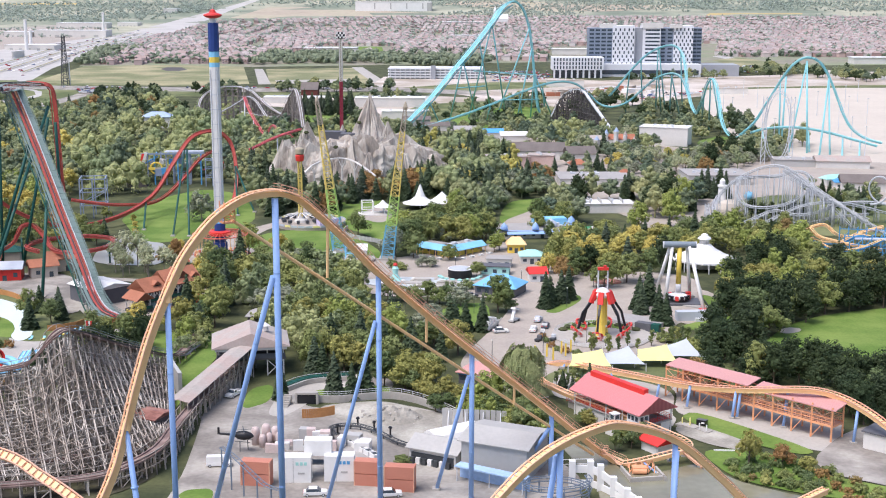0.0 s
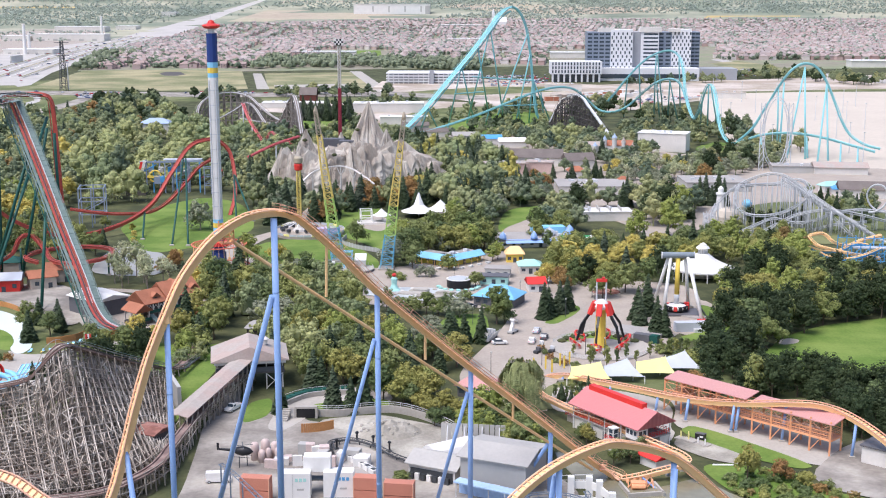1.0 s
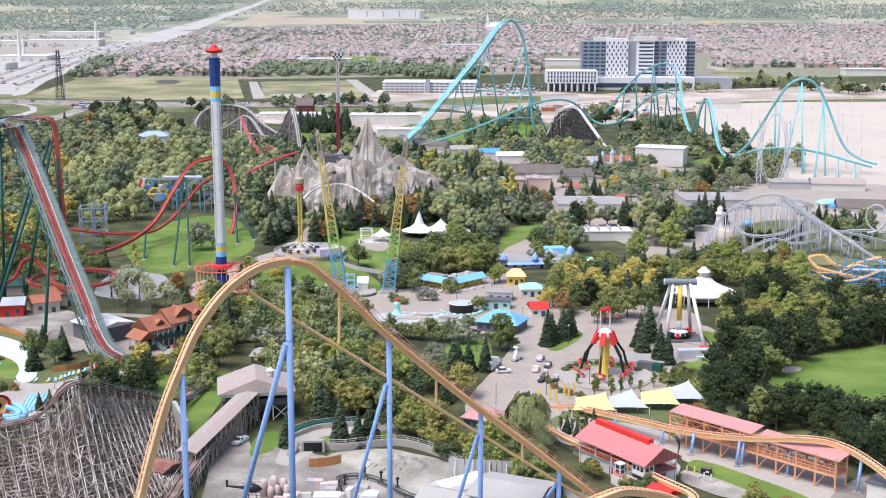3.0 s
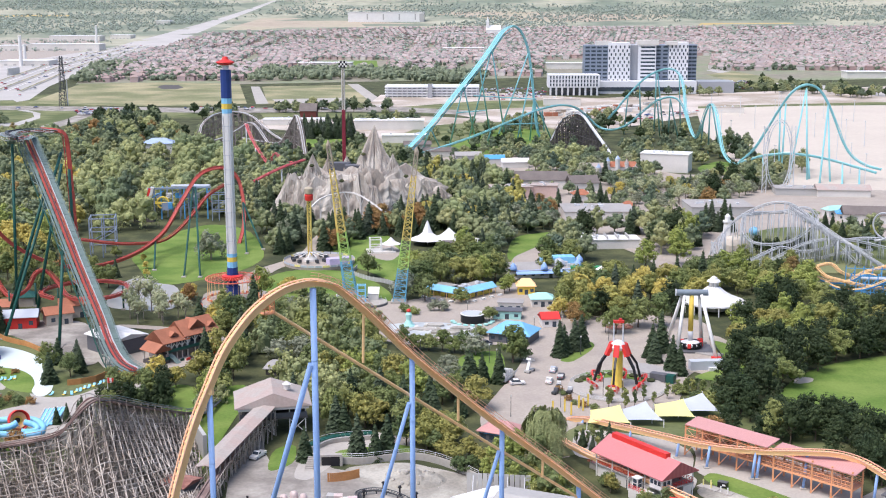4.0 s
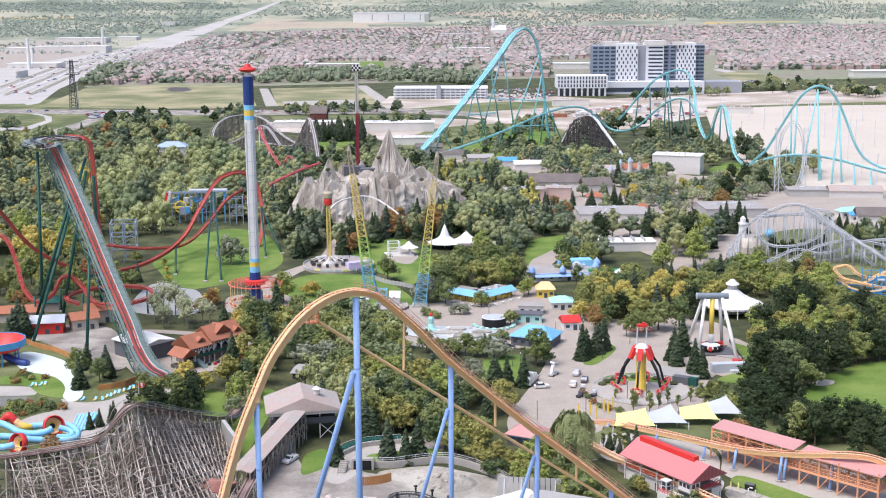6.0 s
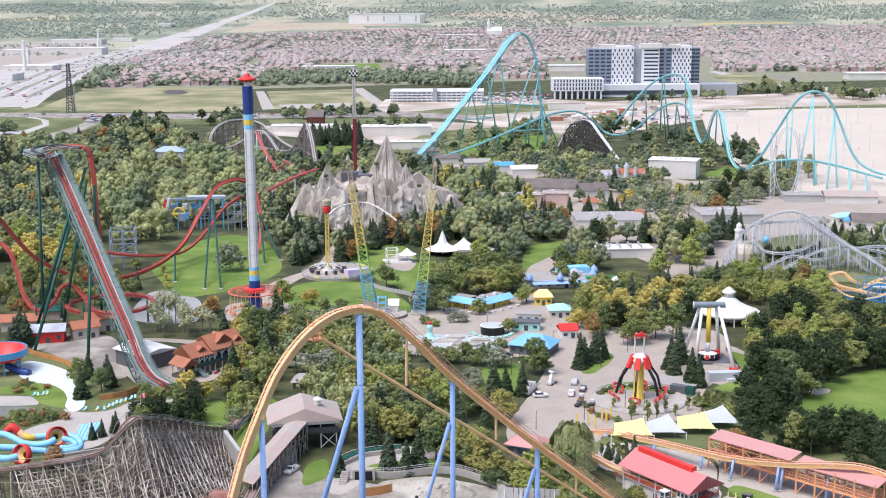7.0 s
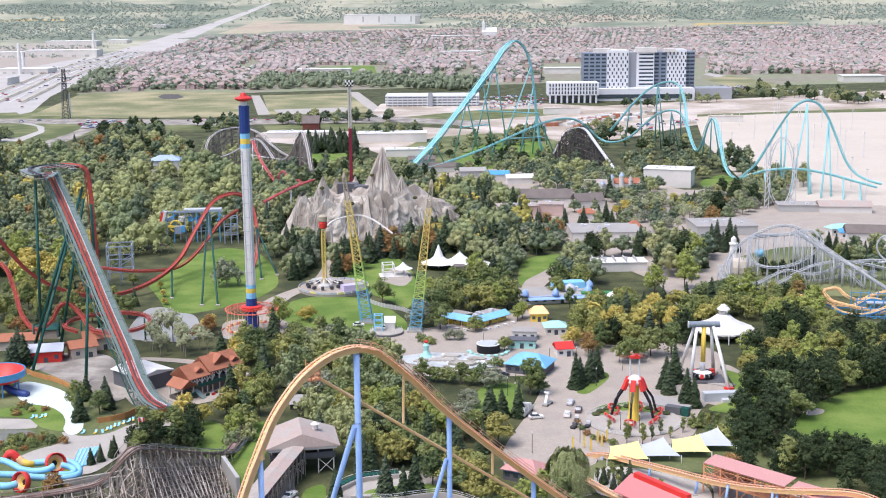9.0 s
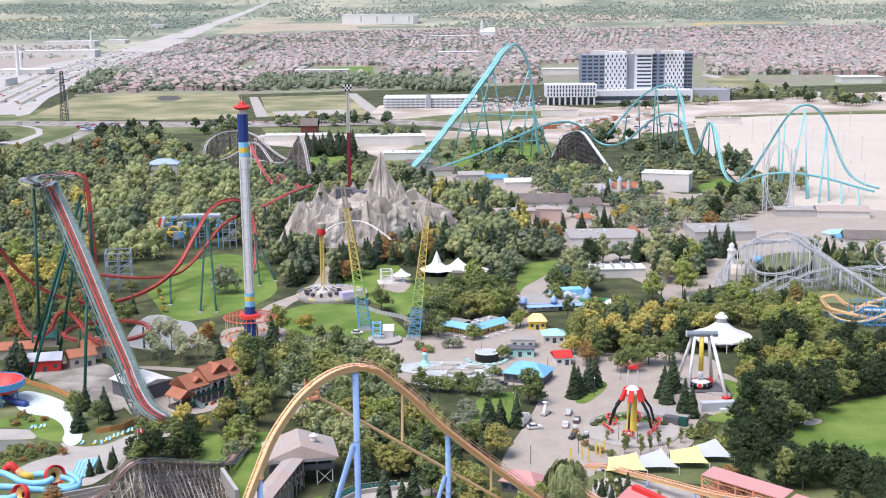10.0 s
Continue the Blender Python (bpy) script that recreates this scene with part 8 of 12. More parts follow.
ln = [ctr + Vector((6.5 * math.cos(a * 0.35), 4.2 * math.sin(a * 0.35), 2.6 + 0.11 * a)) for a in range(-6, 20)]
for off in (-0.5, 0.5):
    part("rail", MB().sweep(frames_of(ln), ring(0.11, 5, (off, 0))), SLB, SC)
tw_ = MB()
for p, s, u in frames_of(ln)[::1]:
    tw_.beam(p - 0.55 * s, p + 0.55 * s, 0.1)
    tw_.beam(p - 0.2 * u, p - 0.9 * u, 0.1)
tagged(part("tie_work", tw_, SLB, SC), kind="stuff")
part("spine", MB().sweep(frames_of(ln), ring(0.13, 5, (0, -0.9))), SLB, SC)
for p in ln[::4]:
    part("column", MB().tube((p.x, p.y, 0), (p.x, p.y, p.z - 0.8), 0.18, None, 6), SLB, SC)
run = spline([(-52.5, 240.0, 8.3), (-49.6, 237.0, 7.8), (-45.7, 233.0, 6.3), (-41.7, 229.0, 4.9), (-37.9, 226.0, 5.0)], 6)
for off in (-0.5, 0.5):
    part("rail", MB().sweep(frames_of(run), ring(0.1, 5, (off, 0))), SLB, SC)
tw_ = MB()
for p, s, u in frames_of(run):
    tw_.beam(p - 0.55 * s, p + 0.55 * s, 0.1)
tagged(part("tie_work", tw_, SLB, SC), kind="stuff")
for p in run[::5]:
    part("column", MB().tube((p.x, p.y, 0), (p.x, p.y, p.z - 0.1), 0.16, None, 6), SLB, SC)
TK = thing("storage_tanks", "cluster of pale pink storage tanks", "tank", (*(-47.4, 261.3), 0))
for k, (x, y, r, h) in enumerate(((-2.6, 2.4, 0.95, 3.6), (-0.4, 3.4, 1.0, 4.0), (1.8, 3.0, 0.9, 3.6), (-0.8, 1.0, 0.8, 2.4), (2.8, 1.4, 0.8, 2.8), (0.6, 1.6, 0.7, 2.6))):
    part("tank", MB().lathe([(r, 0), (r, h), (r * 0.7, h + 0.5), (0.1, h + 0.7)], (x, y, 0), 14), surf("tank_pink", (0.60, 0.48, 0.44), 0.5) if k == 0 else bpy.data.materials["tank_pink"], TK, smooth=True)
SETB = thing("stunt_set", "pale ruined stunt set of white blocks and pink walls", "film set", (*(-32.3, 260.1), 0), 4)
rng = random.Random(17)
for k in range(22):
    part("wall_block", MB().box((rng.uniform(-15, 8), rng.uniform(-1, 8), 0), (rng.uniform(1, 4), rng.uniform(0.6, 2.4), rng.uniform(0.8, 3.2)), rng.uniform(-20, 20)), (WHITE, bpy.data.materials["tank_pink"], OFFWHITE, GREYWALL)[k % 4], SETB)
TRK = thing("stunt_track", "dark low coaster track with a stopped white train", "coaster track")
tl_ = spline([(-33.0, 267.0, 1.4), (-34.0, 272.5, 1.4), (-30.0, 274.5, 1.4), (-25.0, 272.0, 1.3), (-18.5, 264.5, 1.2), (-11.5, 259.0, 1.2), (-3.0, 254.0, 1.2)], 8)
tf_ = frames_of(tl_)
for off in (-0.6, 0.6):
    part("rail", MB().sweep(tf_, ring(0.12, 5, (off, 0))), DKSTEEL, TRK)
part("spine", MB().sweep(tf_, ring(0.16, 5, (0, -0.5))), DKSTEEL, TRK)
tw_ = MB()
for p, s, u in tf_:
    tw_.beam(p - 0.6 * s, p + 0.6 * s, 0.12)
tagged(part("tie_work", tw_, DKSTEEL, TRK), kind="stuff")
for p in tl_[::4]:
    part("post", MB().tube((p.x, p.y, 0), (p.x, p.y, p.z - 0.4), 0.14, None, 6), DKSTEEL, TRK)
for k in range(5):
    a, b = Vector((-29.5, 264.5, 1.0)).lerp(Vector((-22.0, 254.5, 1.0)), k / 5 + 0.01), Vector((-29.5, 264.5, 1.0)).lerp(Vector((-22.0, 254.5, 1.0)), (k + 0.88) / 5)
    car_ = part("car_body", MB().beam(a, b, 1.5, 1.1), WHITE, TRK, "white train car")
    part("seat_well", MB().beam(a.lerp(b, 0.2) + Vector((0, 0, 0.45)), a.lerp(b, 0.8) + Vector((0, 0, 0.45)), 1.1, 0.3), DKSTEEL, car_)
part("loading_ramp", MB().beam((-31.0, 264.0, 0.25), (-23.5, 253.0, 0.25), 3.2, 0.5), GREYROOF, TRK, "grey loading kerb")
for x, y in ((-32.6, 271.0), (-28.5, 276.0), (-24.5, 273.5), (-20.5, 269.8)):
    fx = thing("effect_stack", "black upright nozzle stack on the stunt ground", "stage effect", (x, y, 0), 0, "nozzle stacks")
    part("foot", MB().tube((0, 0, 0), (0, 0, 0.5), 0.55, 0.45, 8), DKSTEEL, fx)
    part("pipe", MB().tube((0, 0, 0.5), (0, 0, 2.2), 0.22, None, 8), BLACK, fx)
    part("head", MB().tube((0, 0, 2.2), (0, 0, 2.6), 0.5, 0.3, 8), BLACK, fx)
HE = thing("helicopter_prop", "black show helicopter on a frame", "helicopter", (*(-51.8, 259.4), 3.0), -10)
part("body", MB().lathe([(0.05, -2.4), (0.7, -1.6), (1.1, -0.2), (0.9, 1.2), (0.35, 2.2), (0.22, 5.6), (0.05, 6.0)], n=12), BLACK, HE, smooth=True).matrix_basis = pose(0, 0, 0.8, 0, 90, 180)
part("tail_fin", MB().box((-5.8, 0, 0.6), (0.5, 0.12, 1.6)), BLACK, HE)
for k in range(2):
    part("rotor_blade", MB().box((0, 0, 2.1), (4.5, 0.2, 0.05), 25 + 90 * k), DKSTEEL, HE)
part("rotor_mast", MB().tube((0, 0, 1.6), (0, 0, 2.2), 0.12, None, 6), DKSTEEL, HE)
for sy in (-0.8, 0.8):
    part("skid", MB().beam((-1.8, sy, -0.4), (1.8, sy, -0.4), 0.1), DKSTEEL, HE)
    part("stand_leg", MB().beam((0.8 * sy, sy, -3.0), (0.8 * sy, sy * 0.8, -0.3), 0.16), DKSTEEL, HE)


def car(xy, rz, paint, label, length=4.6, high=1.5, van=False, cat="car"):
    t = thing("van" if van else "car", label, cat, (*xy, 0.17), rz)
    w = 1.85
    body = MB()
    f = [(Vector((0, -w / 2, 0)), Vector((1, 0, 0)), Vector((0, 0, 1))), (Vector((0, w / 2, 0)), Vector((1, 0, 0)), Vector((0, 0, 1)))]
    L = length / 2
    body.sweep(f, [(-L, 0.35), (L, 0.35), (L, 0.8), (L - 0.2, 0.95), (L - 1.0, 1.0), (-L + 0.1, 1.0), (-L, 0.8)])
    b_ = part("body", body, paint, t)
    f2 = [(Vector((0, -w / 2 + 0.1, 0)), Vector((1, 0, 0)), Vector((0, 0, 1))), (Vector((0, w / 2 - 0.1, 0)), Vector((1, 0, 0)), Vector((0, 0, 1)))]
    if van:
        part("cabin", MB().sweep(f2, [(-L + 0.05, 0.98), (L - 1.0, 0.98), (L - 1.6, high), (-L + 0.1, high)]), paint, t)
        part("windscreen", MB().beam((L - 1.05, 0, 1.1), (L - 1.55, 0, high - 0.1), w - 0.35, 0.06), GLASS, t)
    else:
        part("cabin", MB().sweep(f2, [(-L + 0.5, 0.98), (L - 1.2, 0.98), (L - 1.9, high), (-L + 1.1, high)]), GLASS, t, "dark glazed cabin")
        part("roof", MB().box((-0.45, 0, high), (length - 3.1, w - 0.25, 0.06)), paint, t)
    for sx in (-L + 0.8, L - 0.8):
        for sy in (-1, 1):
            wl = part("wheel", MB().tube((sx, sy * (w / 2 - 0.2), 0.33), (sx, sy * (w / 2 + 0.02), 0.33), 0.33, None, 12), BLACK, t)
            part("rim", MB().tube((sx, sy * (w / 2 + 0.02), 0.33), (sx, sy * (w / 2 + 0.04), 0.33), 0.2, None, 10), STEEL, wl)
    for sy in (-0.65, 0.65):
        part("headlight", MB().box((L, sy, 0.62), (0.06, 0.35, 0.16)), WHITE, t)
        part("tail_light", MB().box((-L, sy, 0.7), (0.06, 0.3, 0.2)), BRIGHTRED, t)
    return t


car((-55.4, 250.5), 8, WHITE, "white delivery van parked on the yard", 5.4, 2.3, True, "van")
PK = thing("pickup_truck", "white pickup with an open bed by the covered track", "pickup", (-61.6, 297.5, 0.17), -112)
body = MB()
for y0, y1, prof in ((-0.95, 0.95, [(0.2, 0.4), (2.7, 0.4), (2.7, 0.95), (2.4, 1.1), (1.2, 1.15), (0.2, 1.15)]), (-0.95, 0.95, [(-2.6, 0.4), (0.2, 0.4), (0.2, 0.7), (-2.6, 0.7)]), (-0.95, -0.83, [(-2.6, 0.7), (0.2, 0.7), (0.2, 1.15), (-2.6, 1.15)]), (0.83, 0.95, [(-2.6, 0.7), (0.2, 0.7), (0.2, 1.15), (-2.6, 1.15)]), (-0.83, 0.83, [(-2.6, 0.7), (-2.48, 0.7), (-2.48, 1.12), (-2.6, 1.12)])):
    body.sweep([(Vector((0, y, 0)), Vector((1, 0, 0)), Vector((0, 0, 1))) for y in (y0, y1)], prof)
part("body", body, WHITE, PK)
cab = part("cab", MB().sweep([(Vector((0, y, 0)), Vector((1, 0, 0)), Vector((0, 0, 1))) for y in (-0.85, 0.85)], [(-0.1, 1.15), (1.5, 1.15), (0.85, 1.8), (0.05, 1.8)]), WHITE, PK)
part("windscreen", MB().beam((1.46, 0, 1.24), (0.93, 0, 1.76), 1.5, 0.06), GLASS, cab)
part("rear_window", MB().box((-0.05, 0, 1.3), (0.1, 1.3, 0.4)), GLASS, cab)
for sy in (-0.87, 0.87):
    part("side_window", MB().box((0.6, sy, 1.28), (0.8, 0.05, 0.4)), GLASS, cab)
for sx in (-1.7, 1.75):
    for sy in (-1, 1):
        wl = part("wheel", MB().tube((sx, sy * 0.75, 0.36), (sx, sy * 0.97, 0.36), 0.36, None, 12), BLACK, PK)
        part("rim", MB().tube((sx, sy * 0.97, 0.36), (sx, sy * 0.99, 0.36), 0.2, None, 10), STEEL, wl)
for sy in (-0.7, 0.7):
    part("headlight", MB().box((2.7, sy, 0.75), (0.06, 0.35, 0.2)), STEEL, PK)
    part("tail_light", MB().box((-2.6, sy, 0.85), (0.06, 0.2, 0.3)), BRIGHTRED, PK)
car((-32.9, 235.5), 6, WHITE, "white car by the white units", 4.8, 1.6)
car((-18.0, 235.5), 10, WHITE, "white car by the containers", 4.8, 1.6)
for (x, y), m, r in zip([(15.1, 362.0), (17.0, 373.4), (18.9, 366.5), (5.4, 359.8), (80.0, 510.8), (-3.8, 403.7), (-58.9, 470.5), (-47.4, 465.9)], (WHITE, SAILG, DKGREY, WHITE, WHITE, DKGREY, WHITE, WHITE), (80, 75, 78, 10, 20, 30, 5, 5)):
    car((x, y), r, m, "parked light vehicle on the paved plaza", 4.6, 1.6)
# stall of white rides beside the plaza
KR = thing("white_trailer", "white dismantled ride cars on grey trailers", "trailer", (2.4, 364.5, 0), 70)
part("trailer_bed", MB().box((0, 0, 0.7), (9, 2.4, 0.35)), GREYWALL, KR, "grey flat trailer bed")
for x in (-3.4, -2.4, 3.2):
    for y in (-1.1, 1.1):
        part("wheel", MB().tube((x, y - 0.15, 0.42), (x, y + 0.15, 0.42), 0.42, None, 10), BLACK, KR)
for k, (x, h) in enumerate(((-3.4, 2.4), (-1.4, 3.0), (0.8, 2.6), (2.9, 1.9))):
    c_ = part("ride_car", MB().sweep([(Vector((x, -1.0, 1.05)), Vector((1, 0, 0)), Vector((0, 0, 1))), (Vector((x, 1.0, 1.05)), Vector((1, 0, 0)), Vector((0, 0, 1)))], [(-0.9, 0), (0.9, 0), (0.95, h * 0.5), (0.3, h * 0.55), (-0.2, h), (-0.9, h)]), WHITE, KR, "white ride car")
    part("seat_well", MB().box((x + 0.45, 0, 1.05 + h * 0.5), (0.7, 1.6, 0.25)), DKSTEEL, c_)
    part("arm", MB().beam((x, -1.2, 1.2), (x + 0.9, -2.2, 2.8), 0.25), GREYWALL, c_)
part("draw_bar", MB().beam((4.5, 0, 0.8), (6.6, 0, 0.6), 0.25), DKSTEEL, KR)
K2 = thing("white_trailer", "white upright ride arm on a small trailer", "trailer", (9.6, 373.0, 0), 60)
part("base", MB().box((0, 0, 0.4), (4.2, 1.8, 0.5)), GREYWALL, K2)
for x in (-1.4, 1.4):
    part("wheel", MB().tube((x, -1.0, 0.4), (x, 1.0, 0.4), 0.4, None, 10), BLACK, K2)
part("arm", MB().beam((-1.2, 0, 0.9), (0.4, 0, 4.2), 0.9, 0.7), WHITE, K2, "white leaning arm")
part("crown", MB().beam((-0.6, 0, 4.4), (1.8, 0, 3.6), 1.6, 0.6), WHITE, K2, "white cross piece")
for k, (x, y, r_) in enumerate(((17.6, 357.5, 80), (20.4, 352.0, 70), (16.2, 351.0, 60))):
    u_ = thing("utility_cart", "small dark utility cart on the plaza", "cart", (x, y, 0), r_)
    part("tray", MB().box((0, 0, 0.5), (2.6, 1.3, 0.5)), DKSTEEL, u_)
    part("cab", MB().box((0.7, 0, 1.0), (1.0, 1.2, 0.8)), (WHITE, STEEL, DKGREY)[k], u_)
    for sx in (-0.8, 0.8):
        part("wheel", MB().tube((sx, -0.7, 0.3), (sx, 0.7, 0.3), 0.3, None, 8), BLACK, u_)
GEN = thing("grey_platform", "low pale grey stage behind the claw ride", "platform", (*(47.8, 372.1), 0), -30)
part("slab", MB().box((0, 0, 0), (15, 9, 1.4)), GREYROOF, GEN)
part("dark_unit", MB().box((4, -6, 0), (5, 2.5, 2.4)), DKGREY, GEN)
part("green_bin", MB().box((8, -6.5, 0), (2.4, 2.2, 2.6)), DKGREEN, GEN)
for x, y in [(14.4, 332.8), (17.8, 334.3), (19.4, 331.4), (22.0, 337.6), (23.0, 335.2), (24.7, 339.1)]:
    bl = thing("banner_pole", "slim yellow feather banner", "banner", (x, y, 0), 0, "yellow banners")
    part("banner", MB().box((0, 0, 0.4), (0.5, 0.1, 3.6)), YELLOW, bl)
    part("pole", MB().tube((-0.3, 0, 0), (-0.3, 0, 4.4), 0.06, None, 5), STEEL, bl)

# ---- water park ----
FL = thing("flume_slides", "tangled red, yellow and blue tube flumes", "water slide")


def pipe(pts, r, m, lab):
    ln = spline(pts, 7)
    part("tube", MB().sweep(frames_of(ln), ring(r, 12)), m, FL, lab, smooth=True)


pipe([(-143.7, 306.0, 7.6), (-138.8, 305.0, 7.5), (-135.9, 304.0, 6.8), (-133.2, 303.0, 5.9), (-129.7, 303.0, 5.4), (-126.3, 303.0, 5.9), (-124.8, 304.0, 6.5)], 0.85, LTBLUE, "light blue tube")
pipe([(-133.0, 309.0, 5.1), (-129.9, 310.0, 5.2), (-125.6, 310.0, 5.5), (-121.9, 309.0, 5.4), (-119.4, 307.0, 4.8), (-118.6, 304.0, 4.2), (-120.4, 302.0, 4.1), (-124.6, 301.0, 4.3), (-129.0, 300.0, 4.9), (-133.3, 299.0, 5.9), (-140.7, 298.0, 6.6)], 0.9, LTBLUE, "light blue tube")
pipe([(-123.3, 305.0, 6.4), (-120.9, 305.0, 5.7), (-119.5, 304.0, 5.0), (-120.7, 303.0, 4.6), (-123.1, 302.0, 4.9)], 0.75, LTBLUE, "light blue tube")
pipe([(-138.5, 292.0, 6.0), (-134.9, 292.0, 5.7), (-132.6, 292.0, 5.7), (-130.9, 293.0, 5.9)], 0.95, LTBLUE, "light blue tube")
pipe([(-139.2, 308.0, 6.8), (-137.9, 308.0, 8.4), (-136.7, 308.0, 7.8), (-135.9, 308.0, 6.6)], 1.1, BRIGHTRED, "red tube")
pipe([(-136.1, 308.0, 7.1), (-135.3, 308.0, 6.3), (-134.4, 308.0, 5.5)], 1.1, ORANGE, "orange tube")
pipe([(-134.7, 308.0, 6.0), (-133.4, 308.0, 5.4), (-132.4, 309.0, 5.0)], 1.0, YELLOW, "yellow tube")
for (x, y, z), r, turn in zip([(-125.2, 306.0, 6.5), (-129.9, 294.0, 5.9)], (2.7, 2.7), (40, -30)):
    at = pose(x, y, z, -108, 0, turn)
    part("funnel", MB().lathe([(r, -1.2), (r * 1.02, 0.4), (r * 0.55, 1.4), (0.5, 1.8), (0.4, 1.6), (r * 0.5, 1.1), (r * 0.9, 0.2), (r * 0.92, -1.2)], n=24, closed=True), BRIGHTRED, FL, "red funnel", smooth=True).matrix_basis = at
    part("inner_band", MB().lathe([(r * 0.8, -0.1), (r * 0.5, 0.5), (r * 0.46, 0.5), (r * 0.78, -0.12)], n=20, closed=True), ORANGE, FL, "orange band inside the funnel").matrix_basis = at
    part("inner_cone", MB().lathe([(r * 0.46, 0.45), (r * 0.3, 0.75), (r * 0.28, 0.72), (r * 0.44, 0.42)], n=20, closed=True), YELLOW, FL, "yellow ring").matrix_basis = at
    # A black disc, not a hole, paints the shade down the tube.
    part("throat", MB().tube((0, 0, 0.8), (0, 0, 0.85), r * 0.3, None, 16), BLACK, FL, "black disc painted as the shaded throat").matrix_basis = at
    part("support", MB().tube((x, y, 0), (x, y, max(0.8, z - 1.5)), 0.3, None, 8), STEEL, FL)
LN = thing("slide_lanes", "row of pale blue racing slide lanes", "water slide")
for k, (a, b) in enumerate([((-124.2, 316.2), (-125.7, 329.0)), ((-123.5, 317.4), (-124.7, 329.5)), ((-122.8, 318.7), (-123.6, 329.9)), ((-122.1, 319.9), (-122.6, 330.4)), ((-121.4, 321.2), (-121.6, 330.8))]):
    part("lane", MB().beam((*a, 0.5), (*b, 1.8), 1.1, 0.3), LTBLUE, LN)
    part("lane_edge", MB().beam((a[0] - 0.6, a[1], 0.75), (b[0] - 0.6, b[1], 2.05), 0.12, 0.3), WHITE, LN)
    part("lane_post", MB().tube((*b, 0), (*b, 1.7), 0.15, None, 6), STEEL, LN)
BW = thing("bowl_slide", "red and blue bowl slide with a blue runout tube", "water slide", (*(-170.5, 386.2), -0.2))
part("bowl", MB().lathe([(2.0, 4.0), (7.0, 5.2), (8.2, 8.0), (8.4, 8.0), (7.2, 4.8), (2.0, 3.4)], n=28, closed=True), BRIGHTRED, BW, smooth=True)
part("bowl_rim", MB().lathe([(8.45, 6.0), (8.7, 6.0), (8.8, 8.2), (8.5, 8.2)], n=28, closed=True), MIDBLUE, BW)
part("runout", MB().sweep(frames_of(spline([(2, -1, 3.0), (6, -3, 1.8), (11, -4, 0.9)], 6)), ring(1.2, 10)), NAVY, BW, smooth=True)
for k in range(6):
    a = math.pi * k / 3
    part("leg", MB().tube((6.5 * math.cos(a), 6.5 * math.sin(a), 0), (6.5 * math.cos(a), 6.5 * math.sin(a), 4.8), 0.3, None, 8), MIDBLUE, BW)
rng = random.Random(8)
for k, (x, y) in enumerate([(-150.7, 360.2), (-149.3, 360.2), (-148.1, 360.7), (-146.9, 361.3), (-130.6, 346.3), (-126.9, 346.3), (-124.7, 346.8), (-124.2, 348.8), (-123.2, 349.9), (-122.7, 352.0), (-121.7, 353.0), (-120.7, 354.7), (-119.6, 356.8), (-118.5, 357.9), (-117.1, 359.5), (-116.2, 361.2)]):
    ch = thing("deck_chair", "yellow and blue folding deck chair" if k % 2 else "blue folding deck chair", "deck chair", (x, y, 0.2), rng.uniform(-20, 20), "deck chairs by the pool")
    ch.scale = (0.72, 0.72, 0.72)
    part("seat", MB().box((0, 0, 0.35), (1.0, 1.8, 0.15)), YELLOW if k % 2 else LTBLUE, ch)
    part("backrest", MB().beam((0, 0.7, 0.45), (0, 1.5, 1.3), 1.0, 0.12), LTBLUE, ch)
    for sx in (-0.4, 0.4):
        part("leg", MB().beam((sx, -0.7, 0), (sx, -0.7, 0.4), 0.1), STEEL, ch)
PWL = thing("pool_wall", "grey concrete retaining wall beside the flumes", "wall", (*(-113.7, 303.4), 0), 28)
part("slab", MB().box((0, 0, 0), (17, 0.6, 4.2)), CONCRETE, PWL)
BF = thing("board_fence", "tan board fence round the water park", "fence")
prev = None
for k, (x, y) in enumerate([(-172.5, 411.5), (-165.7, 404.5), (-160.0, 400.4), (-157.3, 399.0), (-154.1, 396.4), (-149.1, 391.2), (-145.1, 386.1)]):
    if prev:
        part("panel", MB().beam((*prev, 1.0), (x, y, 1.0), 0.15, 2.0), FENCE, BF)
    prev = (x, y)
BF2 = thing("board_fence", "tan board fence at the foot of the lift", "fence")
prev = None
for x, y in [(-128.9, 355.7), (-125.2, 357.2), (-121.7, 360.3), (-119.6, 365.1), (-118.1, 368.3), (-112.6, 367.2), (-106.4, 363.4)]:
    if prev:
        part("panel", MB().beam((*prev, 1.0), (x, y, 1.0), 0.15, 2.0), FENCE, BF2)
    prev = (x, y)
FG = thing("flagpole", "white flagpole with a limp red and white flag", "flag", (*(-110.8, 336.2), 0))
part("pole", MB().tube((0, 0, 0), (0, 0, 9), 0.09, 0.05, 6), WHITE, FG)
for k, m_ in enumerate((BRIGHTRED, WHITE, BRIGHTRED)):
    part("flag_stripe", MB().box((0.35 + 0.6 * k, 0.1 * (k % 2), 7.3), (0.6, 0.05, 1.4)), m_, FG)
